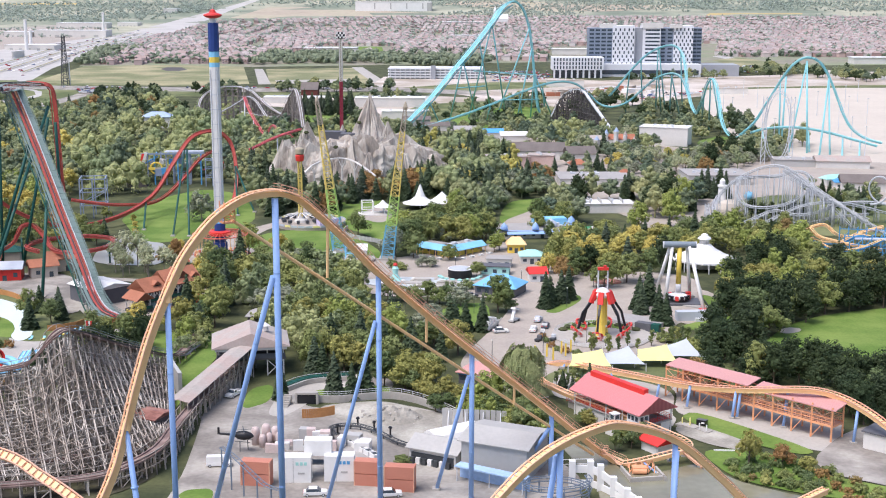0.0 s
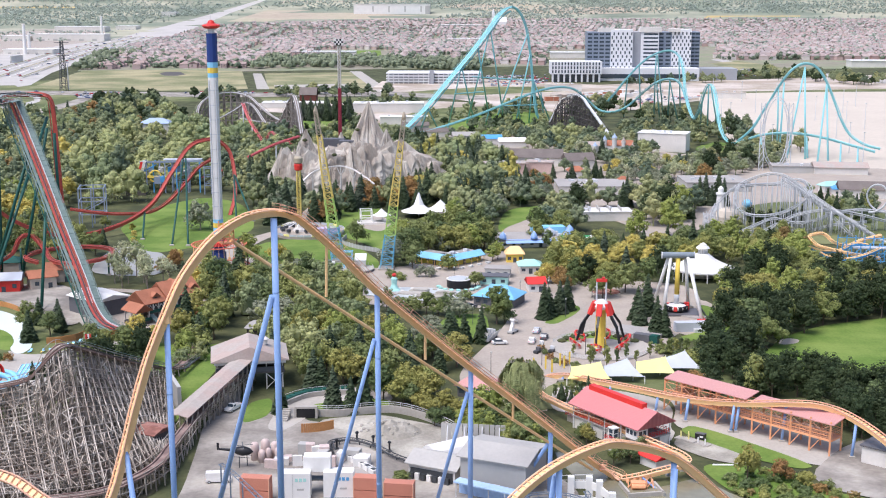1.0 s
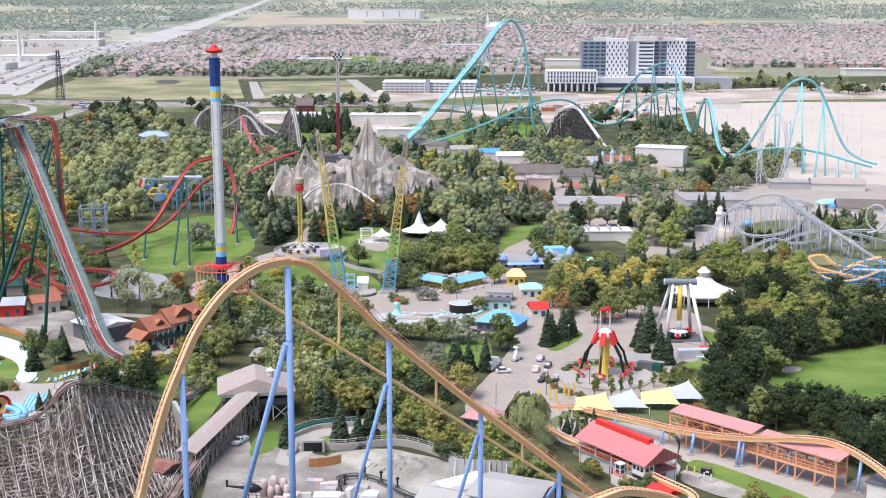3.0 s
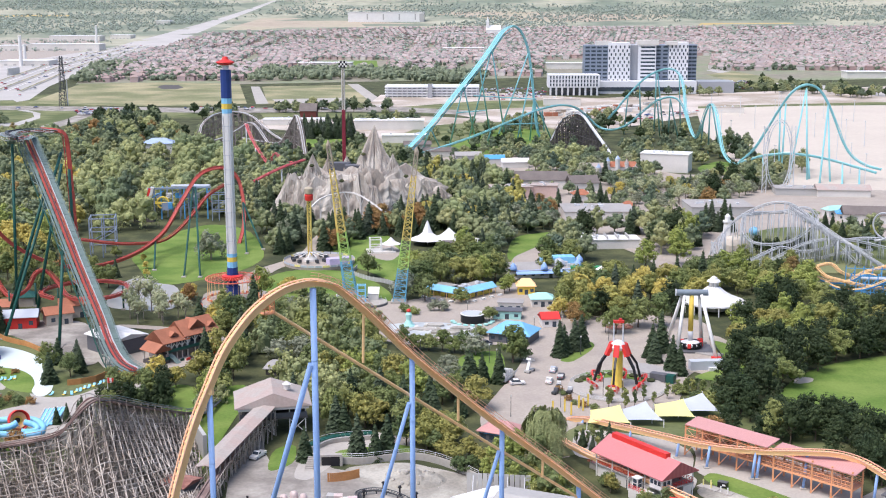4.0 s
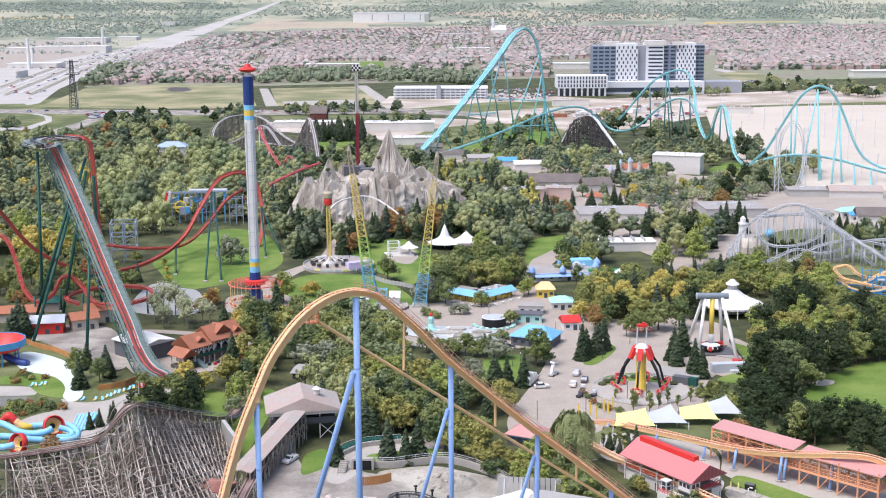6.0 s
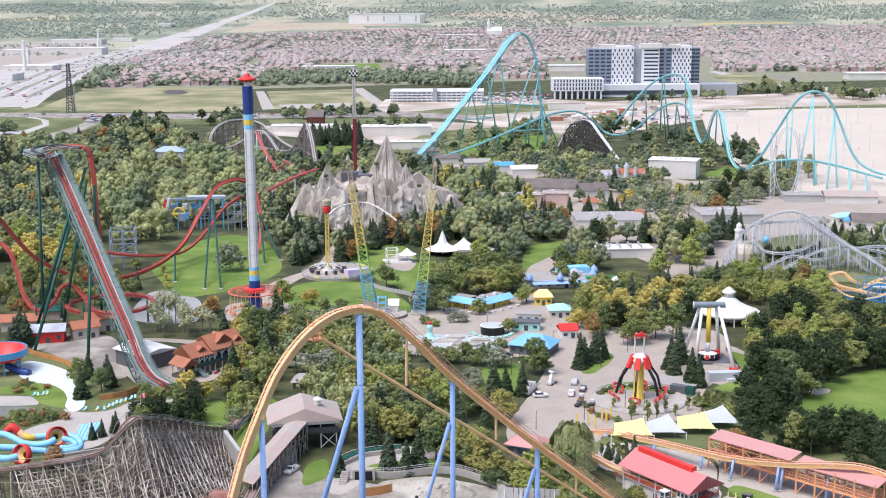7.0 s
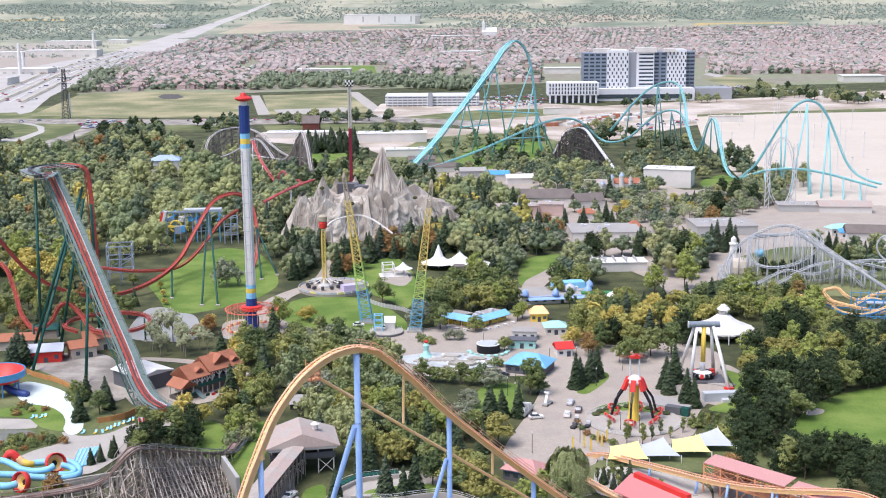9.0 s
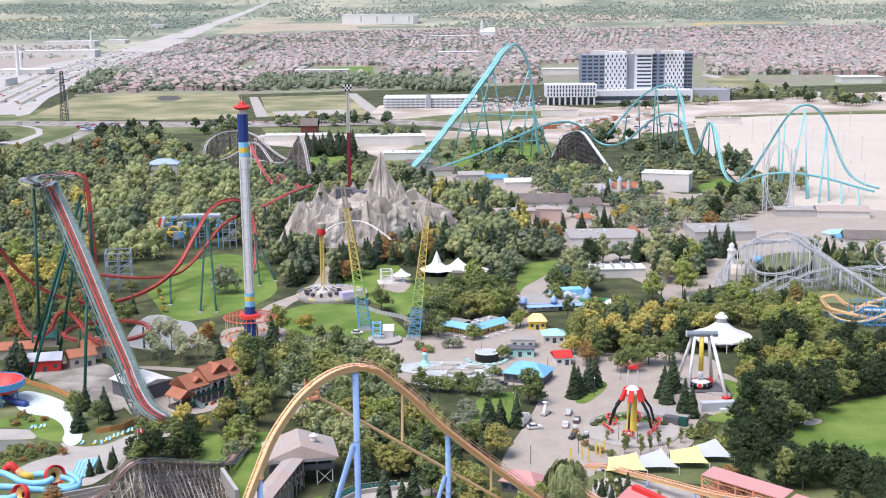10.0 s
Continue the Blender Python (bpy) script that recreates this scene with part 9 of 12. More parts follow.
# blue-grey ride frames beyond the lawn
for q, w, h in zip([(-175.0, 550.5), (-159.7, 653.0), (-142.2, 646.0)], (11, 9, 7), (18, 17, 14)):
    fr_ = thing("steel_frame_tower", "blue-grey steel frame tower of a dismantled ride", "tower", (*q, 0), 12)
    for sx in (-1, 0, 1):
        for sy in (-1, 1):
            part("post", MB().beam((sx * w / 2, sy * w / 2, 0), (sx * w / 2, sy * w / 2, h), 0.5), surf("blue_grey_steel", (0.27, 0.32, 0.40), 0.5) if "blue_grey_steel" not in bpy.data.materials else bpy.data.materials["blue_grey_steel"], fr_)
    for z in (h * 0.33, h * 0.66, h * 0.98):
        for sy in (-1, 1):
            part("beam", MB().beam((-w / 2, sy * w / 2, z), (w / 2, sy * w / 2, z), 0.4), bpy.data.materials["blue_grey_steel"], fr_)
            part("beam", MB().beam((sy * w / 2, -w / 2, z), (sy * w / 2, w / 2, z), 0.4), bpy.data.materials["blue_grey_steel"], fr_)
    for sy in (-1, 1):
        part("brace", MB().beam((-w / 2, sy * w / 2, h * 0.33), (w / 2, sy * w / 2, h * 0.66), 0.3), bpy.data.materials["blue_grey_steel"], fr_)
FR = thing("frame_ride", "blue and white frame ride with an orange and white arm", "ride", (*(-163.5, 646.5), 0), 5)
for k in range(6):
    part("portal", MB().beam((-15 + 6 * k, 0, 16), (-15 + 6 * k, 8, 16), 0.6).beam((-15 + 6 * k, 0, 0), (-15 + 6 * k, 0, 16), 0.6), (bpy.data.materials["blue_grey_steel"], MIDBLUE)[k % 2], FR)
part("top_beam", MB().beam((-16, 0, 16.2), (17, 0, 16.8), 0.9), bpy.data.materials["blue_grey_steel"], FR)
part("tilted_arm", MB().beam((-17, -1, 2), (-13, -1, 17), 2.2, 1.4), OFFWHITE, FR, "white tilted arm")
part("arm_stripe", MB().beam((-18.3, -1, 2), (-14.4, -1, 16.5), 0.6, 1.6), BRIGHTRED, FR)
part("yellow_pipe", MB().beam((-12, -1, 9), (-2, -1, 8), 1.2), YELLOW, FR)
part("drive_box", MB().box((-6, 0, 5), (5, 4, 4)), bpy.data.materials["blue_grey_steel"], FR)
part("blue_car", MB().box((-4, -2.2, 6), (2.2, 1.4, 3.2)), MIDBLUE, FR, "blue seat car")

for k in range(5):
    part("back_post", MB().beam((-14 + 7 * k, 8, 0), (-14 + 7 * k, 8, 16.4), 0.7), bpy.data.materials["blue_grey_steel"], FR)
    part("deck_beam", MB().beam((-14 + 7 * k, -1, 11.5), (-8 + 7 * k if k < 4 else 16, 4, 14.5), 0.5), (MIDBLUE, OFFWHITE)[k % 2], FR)
    part("motor_box", MB().box((-11 + 5 * k, 5, 10.5), (2.4, 2.2, 2.6)), (bpy.data.materials["blue_grey_steel"], OFFWHITE, MIDBLUE)[k % 3], FR)
part("boarding_deck", MB().box((-17, -4, 0), (10, 9, 4)), DKTIMBER, FR, "brown boarded deck")
part("canopy_strip", MB().box((6, 4, 17.0), (20, 5, 0.4)), SAILG, FR, "pale roof strip")
part("yellow_loop", MB().sweep(frames_of([Vector((-8 + 3 * math.cos(a_ * 0.4), -1, 9 + 3 * math.sin(a_ * 0.4))) for a_ in range(12)], up=(0, 1, 0)), ring(0.4, 6)), YELLOW, FR)

# ---- rocky mountain ----
MT = thing("rock_mountain", "grey-brown artificial rock mountain with jagged spires and caves", "rock mountain")
PEAKS = [(-95.6, 672.0, 36.1, 13), (-98.2, 664.0, 29.5, 8), (-91.1, 668.0, 25.8, 8), (-65.4, 712.0, 41.7, 19), (-70.6, 700.0, 28.9, 12), (-52.5, 676.0, 35.7, 13), (-55.3, 668.0, 27.4, 9), (-82.3, 722.0, 28.1, 10), (-93.3, 722.0, 26.8, 10), (-107.8, 664.0, 25.8, 9), (-34.2, 684.0, 18.8, 16), (-27.4, 684.0, 11.1, 10), (-42.0, 690.0, 20.5, 12), (-76.9, 700.0, 20.5, 9)]
WALLS = [(-99.5, 660.0, 20.2, 11, 8), (-85.2, 655.0, 21.5, 16, 9), (-71.5, 655.0, 22.3, 17, 9), (-59.7, 660.0, 22.4, 16, 10), (-46.6, 672.0, 17.5, 17, 14), (-34.5, 680.0, 13.0, 13, 12), (-84.1, 690.0, 18.1, 30, 22), (-62.1, 695.0, 18.9, 34, 20)]


def crag(m, x, y, h, rx, ry, seed, top):
    """One rock mass with vertical folds; top: share of its width that is left at the jagged crown."""
    na, nl = 56, 20
    vs = []
    for j in range(nl + 1):
        t = j / nl
        for k in range(na):
            a = 2 * math.pi * k / na
            c, s = math.cos(a), math.sin(a)
            sharp = abs(noise.noise(Vector((c * 2.6, s * 2.6, seed * 2 + 0.7 * t)))) + 0.5 * abs(noise.noise(Vector((c * 6.5, s * 6.5, seed + 1.4 * t))))
            fold = 1.16 + 0.25 * noise.noise(Vector((c * 1.4, s * 1.4, seed + 0.5 * t))) - 0.75 * sharp * (0.4 + 0.6 * t) + 0.12 * noise.noise(Vector((c * 9, s * 9, seed + 7 * t)))
            wide = top + (1 - top) * (1 - t) ** (1.05 if top < 0.3 else 0.6)
            z = h * t * (1 + (0.55 if top > 0.3 else 0.05) * t * noise.noise(Vector((c * 3.5, s * 3.5, seed + 9))))
            z += 0.5 * math.sin(9 * t + 5 * noise.noise(Vector((c * 2, s * 2, seed))))
            vs.append((x + rx * wide * fold * c, y + ry * wide * fold * s, z - 0.6))
    vs.append((x, y, h * (0.9 if top > 0.3 else 1.04)))
    fs = [(j * na + k, j * na + (k + 1) % na, (j + 1) * na + (k + 1) % na, (j + 1) * na + k) for j in range(nl) for k in range(na)]
    fs += [(nl * na + k, nl * na + (k + 1) % na, (nl + 1) * na) for k in range(na)]
    m.add(vs, fs)


m = MB()
for n, (x, y, h, r) in enumerate(PEAKS):
    crag(m, x, y, h if n == 3 else h * 0.84, r * 1.12, r * 1.06, 1.7 * n, 0.05)
for n, (x, y, h, rx, ry) in enumerate(WALLS):
    crag(m, x, y, h * 0.9, rx * 1.08, ry * 1.05, 40 + 2.3 * n, 0.66)
    for k in range(4):
        a = 2 * math.pi * (k + 0.3 * n) / 4
        crag(m, x + 0.75 * rx * math.cos(a), y + 0.75 * ry * math.sin(a), h * (0.66 + 0.1 * ((k + n) % 4)), rx * 0.52, rx * 0.46, 80 + 5 * n + k, 0.2)
part("rock", m, ROCK, MT)
for x, y, z in [(-95.7, 668.0, 25.2), (-71.1, 705.0, 27.0), (-54.9, 660.0, 17.8), (-77.6, 648.0, 19.8), (-44.9, 668.0, 19.6)]:
    part("ledge_plant", MB().lathe([(0.6, -0.4), (1.5, 0.3), (1.1, 1.0), (0.3, 1.3)], (x, y, z), 7), WOODFLOOR, MT, "green bush on a ledge")
for x, y, w in [(-72.8, 708.2, 18), (-86.1, 717.9, 12)]:
    part("hidden_hall", MB().box((x, y, 0), (w, 8, 21)), DKGREY, MT, "dark hall behind the rock wall")
# Solid black forms stand in for the shade within the caves.
for x, y, w in [(-42.9, 690.9, 10), (-118.4, 765.1, 6)]:
    part("cave", MB().lathe([(w * 0.5, 0), (w * 0.5, 5), (w * 0.3, 8), (0.1, 9)], (x, y + 2, 0), 10), BLACK, MT, "black solid painted as the shade of a cave mouth")
WR = thing("white_coaster_arch", "white curved track on branching white columns", "coaster track")
aw = [(-91.1, 625.0, 9.6), (-86.6, 630.0, 13.5), (-80.2, 634.0, 15.4), (-73.0, 636.0, 16.0), (-66.2, 632.0, 14.8), (-59.3, 624.0, 12.0), (-54.3, 618.0, 9.5)]
part("track", MB().sweep(frames_of(spline(aw, 6)), rect(1.0, 0.5)), OFFWHITE, WR)
for x, y, z in aw[1:-1]:
    for dx in (-2.2, 0, 2.2):
        part("branch", MB().beam((x + dx, y, z), (x, y, z - 5), 0.35), OFFWHITE, WR)
    part("column", MB().tube((x, y, 0), (x, y, z - 5), 0.4, None, 6), OFFWHITE, WR)

# ---- trees ----


def quad(m, p, nrm, size, rng):
    """One clump of leaves: a bent, uneven three-sided tuft."""
    nrm = Vector(nrm).normalized()
    a = Matrix.Rotation(rng.uniform(0, 6.28), 3, nrm) @ nrm.orthogonal().normalized()
    b = nrm.cross(a)
    w = [size * rng.uniform(0.8, 1.5) for _ in range(3)]
    o = len(m.v)
    m.v += [tuple(p + a * w[0] - nrm * size * 0.3), tuple(p + (b * 0.87 - a * 0.5) * w[1]), tuple(p - (b * 0.87 + a * 0.5) * w[2])]
    m.f.append((o, o + 1, o + 2))


ICO = [(0, 0, 1)] + [(0.894 * math.cos(1.2566 * k), 0.894 * math.sin(1.2566 * k), 0.447) for k in range(5)] + [(0.894 * math.cos(1.2566 * k + 0.628), 0.894 * math.sin(1.2566 * k + 0.628), -0.447) for k in range(5)] + [(0, 0, -1)]
ICOF = [(0, 1 + k, 1 + (k + 1) % 5) for k in range(5)] + [(1 + k, 6 + k, 1 + (k + 1) % 5) for k in range(5)] + [(1 + (k + 1) % 5, 6 + k, 6 + (k + 1) % 5) for k in range(5)] + [(11, 6 + (k + 1) % 5, 6 + k) for k in range(5)]


TRI = [(0, 0, 0.8), (1, 0, 0), (-0.5, 0.87, 0), (-0.5, -0.87, 0), (0, 0, -0.8)]
TRIF = [(0, 1, 2), (0, 2, 3), (0, 3, 1), (4, 2, 1), (4, 3, 2), (4, 1, 3)]


def clump(m, rng, p, out, q, count, tuft, droop=1.0):
    """One bough end: a small dark core and leaf tufts that face outwards and up."""
    m.add([p + Vector((x, y, z)) * q * 0.45 for x, y, z in TRI], TRIF)
    for _ in range(count):
        e = Vector((rng.gauss(0, 1), rng.gauss(0, 1), rng.gauss(0.25, 1))) + out * 0.7
        e.normalize()
        k = q * rng.uniform(0.72, 1.12)
        quad(m, p + Vector((e.x * k, e.y * k, e.z * k * (0.8 if e.z > 0 else droop))), e + Vector((rng.uniform(-0.35, 0.35), rng.uniform(-0.35, 0.35), rng.uniform(-0.1, 0.35))), tuft * rng.uniform(0.65, 1.3), rng)


def broad_crown(seed, n=1700, h=11.0, r=4.6, low=2.4, lobes=9, tuft=0.33, flat=1.0, bough=1.15, droop=0.9):
    """An uneven crown: limbs carry rounded boughs, each a group of leafy clumps with gaps between them."""
    rng = random.Random(seed)
    m = MB()
    ls = [(Vector((0, 0, low + (h - low) * 0.55)), r * 0.6, (h - low) * 0.4)]
    for k in range(lobes):
        a = 6.283 * (k + rng.uniform(-0.3, 0.3)) / lobes * 1.7
        t = rng.uniform(0.02, 0.95)
        rr = r * (0.68 - 0.4 * t) * rng.uniform(0.75, 1.2)
        c = Vector((rr * math.cos(a), rr * math.sin(a), low + (h - low) * (0.2 + 0.64 * t)))
        s = r * rng.uniform(0.3, 0.5) * (1.05 - 0.35 * t)
        ls.append((c, s, s * 0.85 * flat))
    for c, s, v in ls:
        m.add([c + Vector((x * s, y * s, z * v)) * 0.55 for x, y, z in ICO], ICOF)
    spots = []
    area = sum(s * s for _, s, _ in ls)
    want = max(8, int(3.2 * area / bough**2))
    for c, s, v in ls:
        for _ in range(max(2, int(want * s * s / area))):
            d = Vector((rng.gauss(0, 1), rng.gauss(0, 1), rng.gauss(0.3, 0.9))).normalized()
            p = c + Vector((d.x * s, d.y * s, d.z * v)) * rng.uniform(0.78, 1.0)
            if p.z > 0.3 and not any((p - c2).length < s2 * 0.7 for c2, s2, v2 in ls if c2 is not c):
                spots.append((p, d))
    each = max(6, int(n / max(1, len(spots))))
    for p, d in spots:
        clump(m, rng, p, d, bough * rng.uniform(0.65, 1.3), each, tuft, droop)
    return m


def conifer_crown(seed, h=12.0, r=2.7, levels=13):
    rng = random.Random(seed)
    m = MB()
    m.lathe([(r * 0.62, 0.9), (r * 0.4, h * 0.45), (0.05, h)], n=7)
    for i in range(levels):
        z = 0.8 + (h - 1.0) * i / levels
        rr = r * (1 - i / levels) ** 0.85 + 0.25
        nb = max(6, int(17 * (1 - i / levels)) + 4)
        for k in range(nb):
            a = 6.283 * (k + rng.uniform(-0.4, 0.4)) / nb
            o = Vector((math.cos(a), math.sin(a), 0))
            sd_ = Vector((-o.y, o.x, 0))
            q = rr * rng.uniform(0.75, 1.15)
            b = Vector((0, 0, z + rng.uniform(-0.2, 0.3)))
            w = 0.42 * q * rng.uniform(0.6, 1.0) + 0.15
            m.add([b + o * q * 0.25 + Vector((0, 0, 0.45)), b + o * q * 0.7 + sd_ * w, b + o * q - Vector((0, 0, 0.42 * q * 0.6)), b + o * q * 0.7 - sd_ * w], [(0, 1, 2), (0, 2, 3)])
    return m


def willow_crown(seed, n=1500, h=12.0, r=6.2, lobes=24):
    """A wide cloud of tall billows whose leaves hang in curtains."""
    rng = random.Random(seed)
    m = MB()
    m.lathe([(r * 0.4, 0.6), (r * 0.42, h * 0.4), (r * 0.25, h * 0.55), (0.1, h * 0.66)], n=9)
    spots = []
    for k in range(lobes):
        a = 6.283 * k * 0.382 + rng.uniform(-0.3, 0.3)
        t = math.sqrt((k + 0.3) / lobes)
        rr = r * 0.86 * t
        s = r * rng.uniform(0.28, 0.4)
        c = Vector((rr * math.cos(a), rr * math.sin(a), h * (0.98 - 0.55 * t * t) + rng.uniform(-1.6, 1.0) - s))
        m.add([c + Vector((x * s * 0.55, y * s * 0.55, z * s * (0.6 if z > 0 else 0.9))) for x, y, z in ICO], ICOF)
        for _ in range(13):
            d = Vector((rng.gauss(0, 1), rng.gauss(0, 1), rng.gauss(0.2, 0.8))).normalized()
            spots.append((c + Vector((d.x * s * 0.9, d.y * s * 0.9, d.z * s * (0.9 if d.z > 0 else 2.2))), d, s * rng.uniform(0.22, 0.36)))
    for p, d, q in spots:
        if p.z > 0.6:
            clump(m, rng, p, d, q, int(n / len(spots)), 0.3, 1.6)
    return m


def weeping_crown(seed, h=12.5, r=6.4, strands=900):
    """A domed willow: narrow strands of small leaves that arch out of the boughs and hang to the ground."""
    rng = random.Random(seed)
    m = MB()
    m.lathe([(r * 0.3, 3.0), (r * 0.45, h * 0.4), (r * 0.35, h * 0.6), (0.1, h * 0.7)], n=11)
    heads = [(rng.uniform(0, 6.283), math.sqrt(rng.random()), rng.uniform(-1.9, 0.6)) for _ in range(30)]
    for k in range(strands):
        a, t, sag = heads[k % len(heads)]
        a, t = a + rng.gauss(0, 0.13), min(1.0, abs(t + rng.gauss(0, 0.07)))
        p = Vector((r * 0.8 * t * math.cos(a), r * 0.8 * t * math.sin(a), h * (1.0 - 0.27 * t * t) + sag + rng.uniform(-0.5, 0.4)))
        out = Vector((math.cos(a), math.sin(a), 0))
        drop = 0.2
        for _ in range(int(rng.uniform(8, 16))):
            quad(m, p, out + Vector((rng.uniform(-0.5, 0.5), rng.uniform(-0.5, 0.5), rng.uniform(0.0, 0.7))), rng.uniform(0.16, 0.3), rng)
            p = p + out * 0.22 * (1 - drop) - Vector((0, 0, 0.5 * drop))
            drop = min(1.0, drop + 0.13)
            if p.z < 0.4:
                break
    return m


def trunk_mesh(seed, h, r=0.28, limbs=5, spread=2.4):
    rng = random.Random(seed)
    m = MB().tube((0, 0, -0.1), (rng.uniform(-0.2, 0.2), rng.uniform(-0.2, 0.2), h * 0.62), r, r * 0.5, 7)
    for k in range(limbs):
        a = 6.283 * (k + rng.uniform(-0.3, 0.3)) / limbs
        z = h * rng.uniform(0.22, 0.5)
        m.tube((0, 0, z), (spread * math.cos(a), spread * math.sin(a), z + h * rng.uniform(0.2, 0.34)), r * 0.4, r * 0.15, 5)
    return m


KINDS = {}


def kind(name, label, crowns, trunk, leaf_mat, bark, category="tree"):
    KINDS[name] = ([c.mesh("crown", leaf_mat) for c in crowns], trunk.mesh("trunk", bark), label, category)


B1 = [broad_crown(s, 1600, 11, 4.6, 2.2, 9 + s % 4, 0.28) for s in (1, 2, 3, 4)]
B2 = [broad_crown(s, 1600, 9.5, 5.4, 1.6, 12, 0.3, 0.85) for s in (5, 6, 7)]
B3 = [broad_crown(s, 1600, 13, 4.2, 2.6, 12, 0.28, 1.2) for s in (8, 9)]
kind("broad", "full-crowned green broadleaf tree in the park", B1 + B2 + B3, trunk_mesh(1, 10), LEAF, BARK)
kind("lime", "bright lime-green broadleaf tree in full leaf", [B1[0], B3[1]], trunk_mesh(2, 10), LIME, BARK)
kind("gold", "broadleaf tree turned golden yellow", [B1[1], B2[0]], trunk_mesh(3, 9), GOLD, BARK)
kind("olive", "broadleaf tree turning olive and yellow-green", [B1[3], B2[1]], trunk_mesh(13, 9), OLIVE, BARK)
kind("great_willow", "great weeping willow with long hanging olive-green curtains", [weeping_crown(54)], trunk_mesh(14, 8, 0.55), WILLOW, BARK)
kind("rust", "broadleaf tree turned rusty brown", [B1[2], B2[2]], trunk_mesh(4, 9), RUST, BARK)
kind("sage", "pale grey-green bushy broadleaf tree", [broad_crown(31, 1000, 8.5, 4.4, 1.2, 11, 0.28), broad_crown(32, 1000, 8, 4.8, 1.0, 11, 0.28)], trunk_mesh(5, 8), SAGE, PALEBARK)
kind("thin", "thin-crowned pale tree with bare pale limbs", [broad_crown(33, 620, 11, 3.8, 3.0, 8, 0.2, 1.1, 0.8), broad_crown(34, 560, 11.5, 3.4, 3.2, 7, 0.2, 1.2, 0.8)], trunk_mesh(6, 13, 0.22, 9, 2.6), PALELEAF, PALEBARK)
kind("conifer", "dark green pointed conifer among other trees", [conifer_crown(s, 11.4 + s % 3, 3.0 + 0.4 * (s % 2), 16) for s in (11, 12, 13)], trunk_mesh(7, 8, 0.2, 0), NEEDLE, BARK)
kind("dense", "dense dark green tree of the thick wood", [broad_crown(s, 1700, 13 + s % 3, 4.8, 0.2, 18, 0.24, 1.3, 0.95, 0.6) for s in (41, 42, 43, 44)], trunk_mesh(8, 10), PINE, BARK)
kind("willow", "broad weeping willow with hanging yellow-green curtains", [willow_crown(51, 2000, 12, 6.2, 9), willow_crown(52, 1900, 11, 5.6, 8), willow_crown(53, 1900, 13, 5.4, 8)], trunk_mesh(9, 9, 0.45), WILLOW, BARK)
kind("poplar", "slim columnar green tree beside the shade sails", [broad_crown(61, 420, 7.5, 1.3, 0.4, 9, 0.24, 2.2, 0.55)], trunk_mesh(10, 5, 0.14, 0), LEAF, BARK)
kind("shrub", "low rounded green shrub on the bank", [broad_crown(71, 360, 2.6, 2.0, 0.0, 7, 0.2, 1.0, 0.55), broad_crown(72, 360, 2.2, 2.3, 0.0, 7, 0.2, 1.0, 0.55)], trunk_mesh(11, 1.5, 0.1, 3, 0.8), LEAF, BARK, "shrub")
kind("rust_shrub", "low rusty-brown autumn shrub on the bank", [broad_crown(73, 340, 2.4, 2.0, 0.0, 6, 0.2, 1.0, 0.55)], trunk_mesh(12, 1.5, 0.1, 3, 0.8), RUST, BARK, "shrub")

TREE_RNG = random.Random(77)
NAMES = {"shrub": "shrub", "rust_shrub": "shrub", "conifer": "conifer_tree", "willow": "willow_tree", "gold": "golden_tree", "olive": "olive_green_tree", "great_willow": "willow_tree", "rust": "rusty_tree", "lime": "lime_green_tree", "dense": "dark_green_tree", "poplar": "columnar_tree", "thin": "sparse_tree", "sage": "grey_green_tree"}


def tree(kind_name, x, y, scale=1.0):
    crowns, trunk, label, cat = KINDS[kind_name]
    rng = TREE_RNG
    root = thing(NAMES.get(kind_name, "broadleaf_tree"), label, cat, (x, y, 0), rng.uniform(0, 360))
    root.scale = (scale * rng.uniform(0.92, 1.1), scale * rng.uniform(0.92, 1.1), scale * rng.uniform(0.88, 1.15))
    new("crown", rng.choice(crowns)).parent = root
    new("trunk", trunk).parent = root
    return root


# places that trees keep clear of
bpy.context.view_layer.update()
BUSY = set()
CELL = 2.5
for ob in list(scene.objects):
    if ob.type != "MESH" or ob.get("kind") == "structure":
        continue
    co = np.empty(len(ob.data.vertices) * 3)
    ob.data.vertices.foreach_get("co", co)
    w = np.array(ob.matrix_world)
    p = co.reshape(-1, 3) @ w[:3, :3].T + w[:3, 3]
    if p[:, 1].min() > 1100:
        continue
    lo_, hi_ = p.min(0), p.max(0)
    if max(hi_[:2] - lo_[:2]) < 40 and lo_[2] < 7:
        for i in range(int((lo_[0] - 1) // CELL), int((hi_[0] + 1) // CELL) + 1):
            for j in range(int((lo_[1] - 1) // CELL), int((hi_[1] + 1) // CELL) + 1):
                BUSY.add((i, j))
    for q in p[p[:, 2] < 9]:
        BUSY.add((int(q[0] // CELL), int(q[1] // CELL)))


def free(x, y, soft):
    if (x - 82) ** 2 + (y - 446) ** 2 < 17**2:
        return False
    i, j = int(x // CELL), int(y // CELL)
    if any((i + a, j + b) in BUSY for a in (-1, 0, 1) for b in (-1, 0, 1)):
        return False
    top = 0
    for poly, layer in HARD:
        if abs(layer) > abs(top) and inside(x, y, poly):
            top = layer
    return top <= 0 or soft


WOODLIST = []


